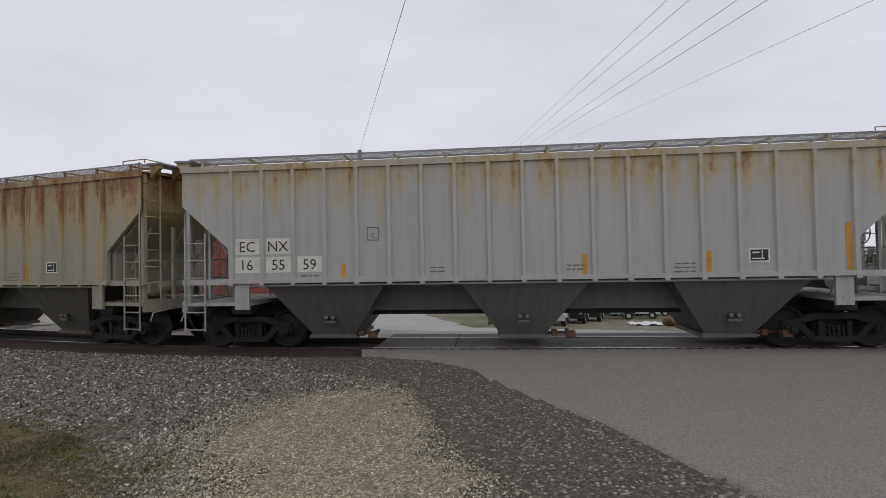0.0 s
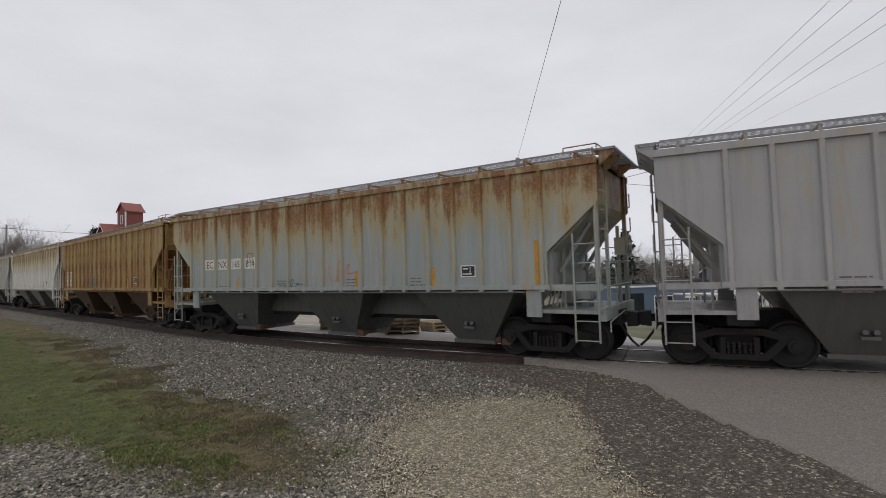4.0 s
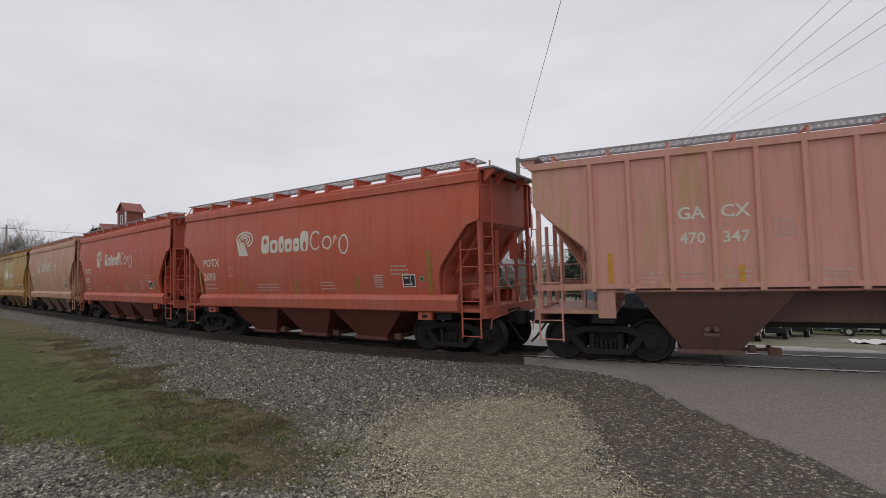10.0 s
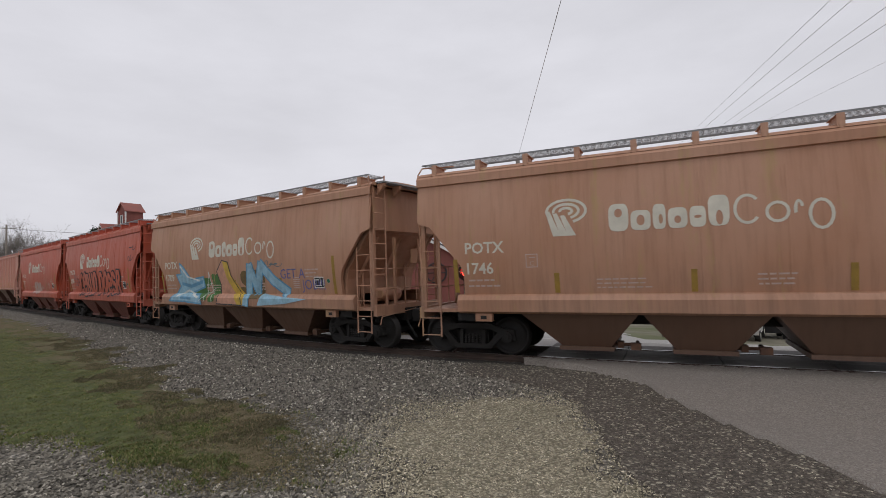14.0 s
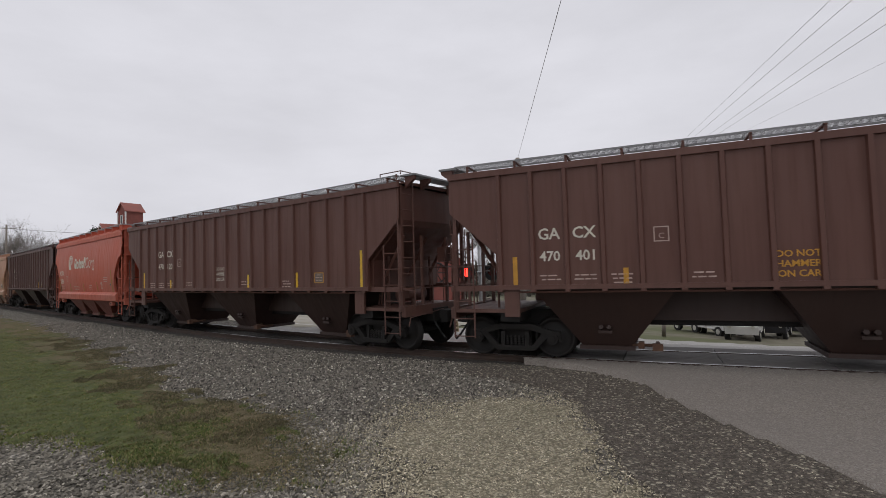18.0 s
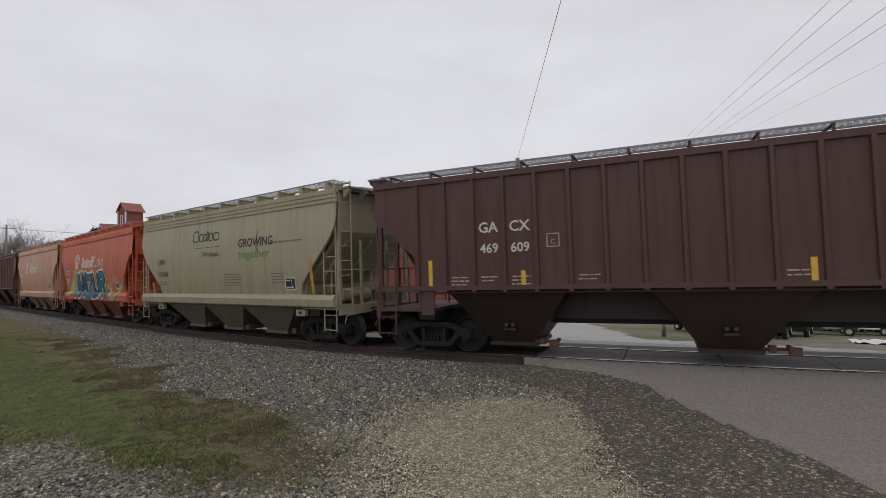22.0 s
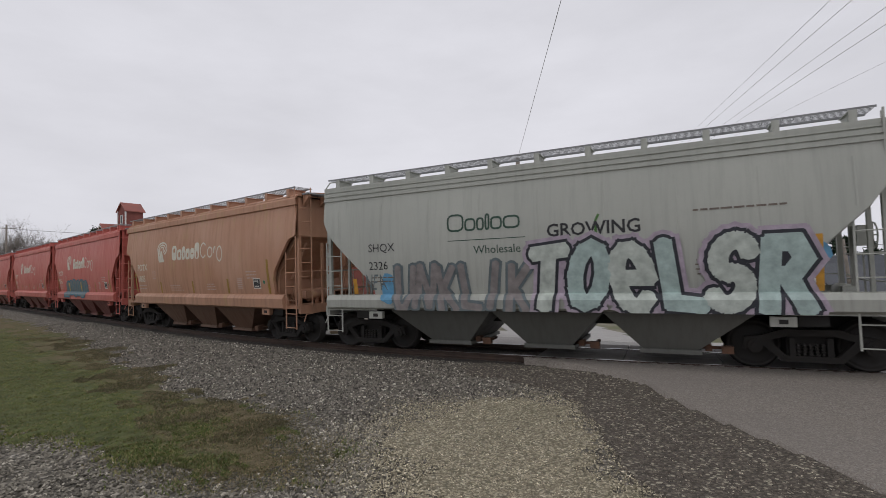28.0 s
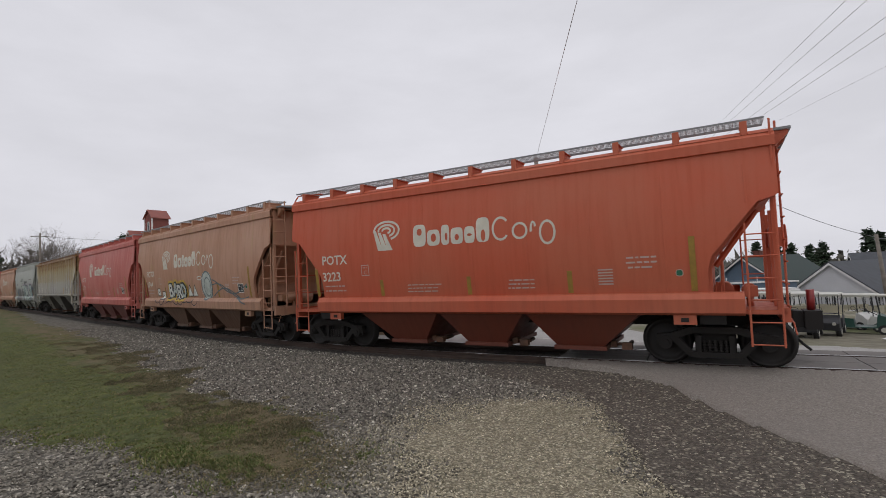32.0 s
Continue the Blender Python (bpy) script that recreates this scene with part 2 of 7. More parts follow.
def side_y(kind, z):
    """Half width of the side sheet at height z."""
    if kind == "ribbed":
        return 1.52
    k = KINDS[kind]
    u = (z - k["sill"]) / (k["eave"] - k["sill"])
    return 1.46 + 0.13 * math.sin(math.pi * min(1, max(0, u)) ** 0.9)


def side_x(kind, z):
    """Half length of the side sheet at height z: the ends are cut away over the trucks."""
    k = KINDS[kind]
    h = k["half"]
    if kind == "ribbed":
        return h - 1.12 * min(1, max(0, (3.38 - z) / 1.0))
    if kind == "smooth":
        pts = ((1.3, 1.18), (1.9, 1.17), (2.15, 1.10), (2.95, 0.45), (3.1, 0.32), (3.18, 0.05), (3.22, 0.0), (4.6, 0.0))
    else:
        pts = ((1.3, 1.62), (1.75, 1.55), (2.9, 0.35), (3.1, 0.2), (3.3, 0.06), (3.5, 0.0), (4.6, 0.0))
    return h - float(np.interp(z, [p[0] for p in pts], [p[1] for p in pts]))


def kit_parts(kind):
    """The parts that all cars of a kind share: (name, mesh, slot, parent, place, label)."""
    k = KINDS[kind]
    h, eave, sill, tc = k["half"], k["eave"], k["sill"], k["truck"]
    out = []

    def add(name, bm, slot, parent=None, at=(0, 0, 0), label=""):
        out.append((name, mesh_of(bm, name) if isinstance(bm, bmesh.types.BMesh) else bm, slot, parent, at, label))
        return len(out) - 1

    # side sheets, with the sloped cut at both ends
    zs = sorted({sill, 1.75, 1.9, 2.15, 2.38, 2.5, 2.72, 2.95, 3.1, 3.18, 3.22, 3.38, 3.5, 3.8, eave})
    zs = [z for z in zs if sill <= z <= eave]
    for sgn in (1, -1):
        bm = bmesh.new()
        for lift in (0.0, -0.03):
            grid(bm, [[(x, sgn * (side_y(kind, z) + lift), z) for x in np.linspace(-side_x(kind, z), side_x(kind, z), 15)] for z in zs])
        add("side_sheet", bm, "paint")
    # slope sheets and end walls, standing out beyond the cut of the side sheets
    def slope_x(z):
        return min(side_x(kind, z) + 0.06 * min(1.0, max(0.0, (3.3 - z) / 0.25)), h - 0.10)

    for sgn in (1, -1):
        bm = bmesh.new()
        yy = 1.36
        grid(bm, [[(sgn * slope_x(z), y, z) for y in np.linspace(-yy, yy, 7)] for z in zs], False)
        for e in (1, -1):
            grid(bm, [[(sgn * slope_x(z), e * yy, z), (sgn * (side_x(kind, z) - 0.12), e * yy, z)] for z in zs], False)
        add("slope_sheet", bm, "shade")
        for y in (-0.95, 0.0, 0.95):      # stiffeners under the slope
            bm = bmesh.new()
            rod(bm, (sgn * (slope_x(1.95) + 0.04), y, 1.95), (sgn * (slope_x(3.0) + 0.03), y, 3.0), 0.05, 4)
            add("slope_stiffener", bm, "shade")
        for e in (1, -1):                 # the flange along the cut edge
            bm = bmesh.new()
            zz = [z for z in zs if z <= 3.3]
            for z0, z1 in zip(zz, zz[1:]):
                y0, y1 = side_y(kind, z0), side_y(kind, z1)
                a, b = sgn * side_x(kind, z0), sgn * side_x(kind, z1)
                v = [bm.verts.new(p) for p in ((a, e * y0, z0), (b, e * y1, z1), (b - sgn * 0.01, e * (y1 - 0.1), z1), (a - sgn * 0.01, e * (y0 - 0.1), z0))]
                bm.faces.new(v)
            add("edge_flange", bm, "paint")
    # roof
    bm = bmesh.new()
    n = 10
    rise = 0.10 if kind == "ribbed" else 0.2
    rows = []
    for x in np.linspace(-h, h, 5):
        rows.append([(x, 1.5 * math.cos(math.pi * i / n), eave + 0.02 + rise * math.sin(math.pi * i / n)) for i in range(n + 1)])
    grid(bm, rows)
    for x in (-h, h):
        v = [bm.verts.new((x, 1.5 * math.cos(math.pi * i / n), eave + 0.02 + rise * math.sin(math.pi * i / n))) for i in range(n + 1)]
        bm.faces.new(v)
    add("roof", bm, "paint")
    # the long loading hatch with its covers
    bm = bmesh.new()
    box(bm, -h * 0.86, h * 0.86, -0.3, 0.3, eave + rise, eave + rise + 0.10)
    hatch = add("roof_hatch", bm, "paint")
    for i in range(4):
        bm = bmesh.new()
        x = (i - 1.5) * h * 0.42
        box(bm, x - h * 0.2, x + h * 0.2, -0.34, 0.34, eave + rise + 0.10, eave + rise + 0.13)
        add("hatch_cover", bm, "paint", hatch)
    # top chord
    for e in (1, -1):
        bm = bmesh.new()
        if kind == "ribbed":
            prism(bm, [(-h - 0.01, eave - 0.09), (h + 0.01, eave - 0.09), (h + 0.01, eave + 0.05), (-h - 0.01, eave + 0.05)], e * 1.50, e * 1.575)
            add("top_chord", bm, "paint")
        elif kind == "smooth":
            y = side_y(kind, eave)
            rows = []
            for x in (-h - 0.01, h + 0.01):
                rows.append([(x, e * (y - 0.01), eave - 0.26), (x, e * (y + 0.085), eave - 0.23), (x, e * (y + 0.085), eave - 0.05), (x, e * (y + 0.02), eave + 0.02), (x, e * 1.40, eave + 0.05)])
            grid(bm, rows, False)
            add("top_chord", bm, "paint")
        else:
            for j in range(3):
                bm2 = bmesh.new()
                z = eave - 0.30 + j * 0.12
                prism(bm2, [(-h, z), (h, z), (h, z + 0.08), (-h, z + 0.08)], e * (side_y(kind, z) - 0.02), e * (side_y(kind, z + 0.04) + 0.035))
                add("top_chord", bm2, "paint")
            prism(bm, [(-h, eave + 0.0), (h, eave + 0.0), (h, eave + 0.07), (-h, eave + 0.07)], e * 1.40, e * 1.50)
            add("roof_edge", bm, "paint")
    # running boards of open grating, with brackets
    board = eave + (0.25 if kind == "ribbed" else 0.31)
    y0, y1 = (0.85, 1.42) if kind == "ribbed" else (0.88, 1.46)
    for e in (1, -1):
        bm = bmesh.new()
        L = h - 0.12
        for y in np.linspace(y0, y1, 8):
            box(bm, -L, L, e * y - 0.005, e * y + 0.005, board - 0.010, board + 0.002)
        m = int(L * 2 / 0.16)
        for i in range(m + 1):
            x = -L + 2 * L * i / m
            rod(bm, (x, e * y0, board - 0.006), (x, e * y1, board - 0.006), 0.005, 4)
        for y in (y0, y1):                  # edge angles of the board
            box(bm, -L, L, e * y - 0.012, e * y + 0.012, board - 0.03, board + 0.008)
        add("running_board", bm, "grate")
    nb = 11 if kind != "ribbed" else 14
    bm = bmesh.new()
    if kind == "ribbed":
        box(bm, -0.025, 0.025, 0.8, 1.46, board - 0.06, board - 0.03)
        box(bm, -0.025, 0.025, 1.40, 1.44, eave, board - 0.03)
    else:
        # a gusset plate with a flange along its outer edge
        v = [[bm.verts.new((x, y, z)) for y, z in ((0.86, board - 0.035), (1.47, board - 0.035), (1.50, eave - 0.01), (0.95, eave + 0.05))] for x in (-0.02, 0.02)]
        for q in v:
            bm.faces.new(q)
        for i in range(4):
            bm.faces.new((v[0][i], v[0][(i + 1) % 4], v[1][(i + 1) % 4], v[1][i]))
        box(bm, -0.06, 0.06, 1.465, 1.485, eave + 0.02, board - 0.03)
        box(bm, -0.05, 0.05, 0.86, 1.47, board - 0.05, board - 0.034)
    br = mesh_of(bm, "board_bracket")
    for i in range(nb):
        add("board_bracket", br, "paint", None, ((i - (nb - 1) / 2) * (2 * h - 0.9) / (nb - 1), 0, 0))
    # platform across the roof at the trailing end
    for sgn in ((1, -1) if kind == "ribbed" else (-1,)):
        bm = bmesh.new()
        far, pz = (0.33, board) if kind == "ribbed" else (0.27, eave + 0.10)
        for i in range(9):
            x = sgn * (h - 0.1 + i * (far + 0.1) / 8)
            box(bm, x - 0.012, x + 0.012, -1.3, 1.3, pz - 0.03, pz + 0.01)
        for y in np.linspace(-1.3, 1.3, 11):
            box(bm, min(sgn * (h - 0.1), sgn * (h + far)), max(sgn * (h - 0.1), sgn * (h + far)), y - 0.012, y + 0.012, pz - 0.035, pz + 0.012)
        add("roof_platform", bm, "grate")
        for y in (-0.6, 0.6, 1.22):
            bm = bmesh.new()
            prism(bm, [(sgn * h, pz - 0.04), (sgn * (h + far - 0.02), pz - 0.04), (sgn * (h + far - 0.04), pz - 0.12), (sgn * h, pz - 0.34)], y - 0.05, y + 0.05)
            add("platform_bracket", bm, "paint")
    if kind == "ribbed":
        for sgn in (-1,):
            bm = bmesh.new()
            for y in (0.9, 1.42):
                rod(bm, (sgn * h, y, board), (sgn * h, y, board + 0.09), 0.014, 5)
                rod(bm, (sgn * (h - 0.7), y, board), (sgn * (h - 0.7), y, board + 0.09), 0.014, 5)
                rod(bm, (sgn * h, y, board + 0.09), (sgn * (h - 0.7), y, board + 0.09), 0.014, 5)
            rod(bm, (sgn * h, 0.9, board + 0.09), (sgn * h, 1.42, board + 0.09), 0.014, 5)
            add("roof_handrail", bm, "paint")
    else:
        bm = bmesh.new()                     # bent grab bar at the leading roof corner
        pts = [Vector((h + 0.04, 1.46, eave - 0.15)), Vector((h + 0.04, 1.38, eave + 0.10)), Vector((h - 0.05, 1.32, eave + 0.27)), Vector((h - 0.35, 1.16, board - 0.02)), Vector((h - 0.8, 1.05, board - 0.02))]
        for p, q in zip(pts, pts[1:]):
            rod(bm, p, q, 0.018, 6)
        add("roof_handrail", bm, "paint")
    # sill along the sides
    for e in (1, -1):
        bm = bmesh.new()
        if kind == "ribbed":
            a, b = -h + 1.05, h - 1.05
            prism(bm, [(a, sill - 0.04), (b, sill - 0.04), (b, sill + 0.06), (a, sill + 0.06)], e * 1.47, e * 1.60)
            add("side_sill", bm, "paint")
            bm = bmesh.new()
            rod(bm, (a + 0.6, e * 1.50, sill - 0.10), (b - 0.3, e * 1.50, sill - 0.10), 0.022, 5)
            add("air_pipe", bm, "paint")
        else:
            a, b = (-h + 0.62, h - 1.02) if kind == "smooth" else (-h + 0.1, h - 0.1)
            lo = 1.04 if kind == "smooth" else 1.10
            rows = []
            for x in (a, b):
                rows.append([(x, e * 1.30, lo), (x, e * 1.50, lo), (x, e * 1.60, lo + 0.05), (x, e * 1.62, sill - 0.12), (x, e * 1.55, sill - 0.01), (x, e * 1.44, sill + 0.01)])
            grid(bm, rows, False)
            for row in rows:
                bm.faces.new([bm.verts.new(p) for p in row])
            add("side_sill", bm, "paint")
    # ribs or weld seams
    if kind == "ribbed":
        bm = bmesh.new()
        z0, z1 = sill + 0.05, eave - 0.08
        rows = []
        for z in (z0, z1):
            rows.append([(-0.06, 1.52, z), (-0.038, 1.585, z), (0.038, 1.585, z), (0.06, 1.52, z)])
        grid(bm, rows, False)
        rib = mesh_of(bm, "rib")
        bm = bmesh.new()
        grid(bm, [[(-p[0], -p[1], p[2]) for p in r] for r in rows], False)
        rib2 = mesh_of(bm, "rib")
        bm = bmesh.new()
        prism(bm, [(-0.05, sill - 0.09), (0.05, sill - 0.09), (0.05, sill - 0.03), (-0.05, sill - 0.03)], 1.50, 1.61)
        foot = mesh_of(bm, "rib_foot")
        n = 19
        for i in range(n):
            x = (i - (n - 1) / 2) * (2 * (h - 1.22)) / (n - 1)
            j = add("rib", rib, "paint", None, (x, 0, 0))
            add("rib_foot", foot, "shade", j)
            add("rib", rib2, "paint", None, (x, 0, 0))
    else:
        n = 9
        for i in range(n):
            x = (i - (n - 1) / 2) * (2 * h - 1.0) / (n - 1)
            bm = bmesh.new()
            zz = [z for z in zs if side_x(kind, z) > abs(x) + 0.05 and z < eave - 0.2]
            rows = [[(x - 0.02, side_y(kind, z) + 0.001, z), (x - 0.012, side_y(kind, z) + 0.007, z), (x + 0.012, side_y(kind, z) + 0.007, z), (x + 0.02, side_y(kind, z) + 0.001, z)] for z in zz]
            grid(bm, rows, False)
            add("weld_seam", bm, "paint")
    # hopper bays under the floor
    top = sill - 0.02 if kind == "ribbed" else 1.08
    w = k["bay"]
    for x in k["bays"]:
        bm = bmesh.new()
        yt, yb, hb = (1.44, 0.75, 0.52) if kind == "ribbed" else (1.40, 0.98, 0.52)
        outer = 0.0 if kind == "ribbed" else 0.25
        wl_, wr_ = w + (outer if x < -1 else 0), w + (outer if x > 1 else 0)
        for e in (1, -1):
            v = [bm.verts.new(p) for p in ((x - wl_, e * yt, top), (x + wr_, e * yt, top), (x + hb, e * yb, 0.30), (x - hb, e * yb, 0.30))]
            bm.faces.new(v)
        for d in (1, -1):
            v = [bm.verts.new(p) for p in ((x + d * (wr_ if d > 0 else wl_), -yt, top), (x + d * (wr_ if d > 0 else wl_), yt, top), (x + d * hb, yb, 0.30), (x + d * hb, -yb, 0.30))]
            bm.faces.new(v)
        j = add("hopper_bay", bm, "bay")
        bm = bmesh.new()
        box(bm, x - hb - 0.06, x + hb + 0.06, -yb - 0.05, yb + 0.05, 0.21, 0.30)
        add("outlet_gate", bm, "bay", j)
        bm = bmesh.new()
        rod(bm, (x - hb - 0.55, 0.75, 0.33), (x - hb, 0.75, 0.33), 0.035, 6)
        rod(bm, (x - hb - 0.5, 0.45, 0.34), (x - hb - 0.5, 1.1, 0.34), 0.045, 6)
        box(bm, x - hb - 0.60, x - hb - 0.40, 0.98, 1.12, 0.27, 0.41)
        box(bm, x - hb - 0.24, x - hb - 0.12, 0.66, 0.86, 0.27, 0.40)
        add("gate_shaft", bm, "rusty", j)
        bm = bmesh.new()
        for dx in (-0.08, 0.08):
            rod(bm, (x + dx, 0.98, 0.72), (x + dx, 1.08, 0.74), 0.05, 6)
        box(bm, x - 0.14, x + 0.14, 0.98, 1.06, 0.60, 0.66)
        add("vibrator_bracket", bm, "bay", j)
    if kind == "ribbed":
        for a, b in zip(k["bays"], k["bays"][1:]):
            bm = bmesh.new()
            v = [[bm.verts.new((x, e * 0.55, z)) for x, z in ((a + 0.9, 0.85), (b - 0.9, 0.85), (b - 1.1, top), (a + 1.1, top))] for e in (1, -1)]
            for q in v:
                bm.faces.new(q)
            bm.faces.new((v[0][0], v[0][1], v[1][1], v[1][0]))
            add("cross_ridge", bm, "bay")
    # centre sill, end platforms, posts
    bm = bmesh.new()
    box(bm, -h - 0.1, h + 0.1, -0.33, 0.33, 0.72, 1.06)
    add("centre_sill", bm, "under")
    for sgn in (1, -1):
        a, b = sorted((sgn * (h - 1.62), sgn * (h + 0.02)))
        bm = bmesh.new()
        box(bm, a, b, -1.45, 1.45, 1.06, 1.14)
        box(bm, sgn * h - 0.06, sgn * h + 0.06, -1.45, 1.45, 0.92, 1.18)
        add("end_platform", bm, "paint")
        bm = bmesh.new()
        box(bm, sgn * tc - 0.22, sgn * tc + 0.22, -1.38, 1.38, 0.86, 1.06)
        add("body_bolster", bm, "under")
        if kind == "ribbed":
            for e in (1, -1):
                bm = bmesh.new()
                box(bm, a, b, e * 1.46 - 0.04, e * 1.46 + 0.04, sill - 0.07, sill + 0.06)
                add("end_sill", bm, "paint")
                bm = bmesh.new()
                x = sgn * (h - 1.45)
                box(bm, x - 0.17, x + 0.17, e * 1.50 - 0.03, e * 1.50 + 0.03, 0.98, sill - 0.07)
                rod(bm, (x, e * 1.52, 1.18), (x, e * 1.54, 1.18), 0.07, 10)
                add("jacking_bracket", bm, "paint")
        else:
            for e in (1, -1):
                bm = bmesh.new()
                x = sgn * (h - 1.62)
                box(bm, x - 0.2, x + 0.2, e * 1.46 - 0.06, e * 1.46 + 0.06, 0.86, 1.04)
                j = add("jacking_bracket", bm, "paint")
                # no hole is cut: a dark plate carries its shade as colour
                bm = bmesh.new()
                box(bm, x - 0.07, x + 0.07, e * 1.525 - 0.004, e * 1.525 + 0.004, 0.91, 0.99)
                add("bracket_hole", bm, "under", j)
        for y in (-1.38, -0.55, 0.55, 1.38):
            bm = bmesh.new()
            topz = 3.0 if abs(y) < 1 else eave
            r = 0.045 if abs(y) > 1 else 0.035
            box(bm, sgn * (h - 0.08) - r, sgn * (h - 0.08) + r, y - r, y + r, 1.14, topz)
            add("end_post", bm, "paint")
        bm = bmesh.new()
        for z in (1.62, 2.15):
            rod(bm, (sgn * (h + 0.02), -1.4, z), (sgn * (h + 0.02), 1.4, z), 0.016, 5)
        for y in (-0.25, 0.25):
            rod(bm, (sgn * (h + 0.02), y, 1.1), (sgn * (h + 0.02), y, 2.15), 0.016, 5)
        add("end_handrail", bm, "paint")
        for y in (-0.9, 0.9):      # struts from the platform to the slope
            bm = bmesh.new()
            rod(bm, (sgn * (h - 0.95), y, 1.12), (sgn * (h - 0.95), y, 2.5), 0.03, 5)
            add("strut", bm, "shade")
        # ladders: the long one at one corner, the short one at the other
        for e in (1, -1):
            long = (sgn * e) < 0
            bm = bmesh.new()
            xa, xb = sgn * (h - 0.06), sgn * (h - 0.55)
            y = e * 1.52
            rod(bm, (xa, y, 0.48), (xa, y, eave + 0.25 if long else 2.9), 0.020, 5)
            rod(bm, (xb, y, 0.48), (xb, y, 2.75), 0.020, 5)
            for i in range(6):
                rod(bm, (xa, y, 0.52 + 0.40 * i), (xb, y, 0.52 + 0.40 * i), 0.013, 5)
            add("ladder", bm, "paint")
            bm = bmesh.new()
            if long:
                yy = e * 1.05
                rod(bm, (sgn * (h + 0.06), yy, 1.1), (sgn * (h + 0.06), yy, eave + 0.3), 0.022, 5)
                for i in range(8):
                    rod(bm, (sgn * (h + 0.06), yy, 1.2 + 0.40 * i), (sgn * (h + 0.06), e * 1.5, 1.2 + 0.40 * i), 0.016, 5)
                add("end_ladder", bm, "paint")
            else:
                bm.free()
                for z in (1.7, 2.3, 2.9, 3.5):
                    bm = bmesh.new()
                    rod(bm, (sgn * (h + 0.08), e * 1.3, z), (sgn * (h + 0.08), e * 1.3, z + 0.35), 0.016, 5)
                    rod(bm, (sgn * (h - 0.02), e * 1.3, z), (sgn * (h + 0.08), e * 1.3, z), 0.016, 5)
                    add("grab_iron", bm, "paint")
        # coupler with its cut lever and hose
        bm = bmesh.new()
        box(bm, min(sgn * (h - 0.1), sgn * (h + 0.264)), max(sgn * (h - 0.1), sgn * (h + 0.264)), -0.09, 0.09, 0.78, 0.94)
        prism(bm, [(sgn * (h + 0.198), 0.68), (sgn * (h + 0.422), 0.70), (sgn * (h + 0.422), 1.00), (sgn * (h + 0.198), 1.02)], -0.17, 0.17)
        prism(bm, [(sgn * (h + 0.396), 0.72), (sgn * (h + 0.469), 0.76), (sgn * (h + 0.469), 0.96), (sgn * (h + 0.396), 0.98)], 0.02 if sgn > 0 else -0.15, 0.15 if sgn > 0 else -0.02)
        j = add("coupler", bm, "under")
        bm = bmesh.new()
        pts = [Vector((sgn * (h + 0.033), 0.25, 0.78)), Vector((sgn * (h + 0.145), 0.28, 0.62)), Vector((sgn * (h + 0.304), 0.28, 0.40)), Vector((sgn * (h + 0.442), 0.28, 0.27))]
        for p, q in zip(pts, pts[1:]):
            rod(bm, p, q, 0.028, 6)
        add("air_hose", bm, "hose", j)
        bm = bmesh.new()
        rod(bm, (sgn * (h + 0.106), -0.1, 1.02), (sgn * (h + 0.106), 1.3, 0.90), 0.014, 5)
        rod(bm, (sgn * (h + 0.106), 1.3, 0.90), (sgn * (h + 0.132), 1.4, 0.70), 0.014, 5)
        add("cut_lever", bm, "paint", j)
    # brake gear on the trailing platform
    b = -1
    bm = bmesh.new()
    rod(bm, (b * (h - 0.95), -0.5, 1.42), (b * (h - 0.95), 0.45, 1.42), 0.2, 12)
    add("air_reservoir", bm, "shade")
    bm = bmesh.new()
    rod(bm, (b * (h - 0.5), 0.2, 1.45), (b * (h - 0.5), 0.75, 1.45), 0.14, 10)
    box(bm, b * (h - 0.5) - 0.12, b * (h - 0.5) + 0.12, 0.75, 0.95, 1.35, 1.55)
    rod(bm, (b * (h - 0.5), 0.45, 1.12), (b * (h - 0.5), 0.45, 1.40), 0.06, 6)
    add("brake_cylinder", bm, "shade")
    bm = bmesh.new()
    box(bm, b * (h + 0.04) - 0.12, b * (h + 0.04) + 0.12, -0.55, -0.15, 2.3, 2.7)
    for i in range(12):
        a0, a1 = i * 0.5236, (i + 1) * 0.5236
        rod(bm, (b * (h + 0.22), -0.35 + 0.26 * math.cos(a0), 2.5 + 0.26 * math.sin(a0)), (b * (h + 0.22), -0.35 + 0.26 * math.cos(a1), 2.5 + 0.26 * math.sin(a1)), 0.016, 5)
    for i in range(4):
        a0 = i * 1.5708
        rod(bm, (b * (h + 0.22), -0.35, 2.5), (b * (h + 0.22), -0.35 + 0.26 * math.cos(a0), 2.5 + 0.26 * math.sin(a0)), 0.012, 4)
    rod(bm, (b * (h + 0.05), -0.35, 2.5), (b * (h + 0.22), -0.35, 2.5), 0.03, 6)
    add("hand_brake", bm, "shade")
    bm = bmesh.new()
    for i in range(4):
        z = 1.3 + 0.12 * i
        rod(bm, (b * (h - 1.35 + 0.1 * i), 0.9, 1.15), (b * (h - 1.25 + 0.1 * i), 0.95, 1.45 + 0.1 * i), 0.02, 5)
    add("brake_rigging", bm, "shade")
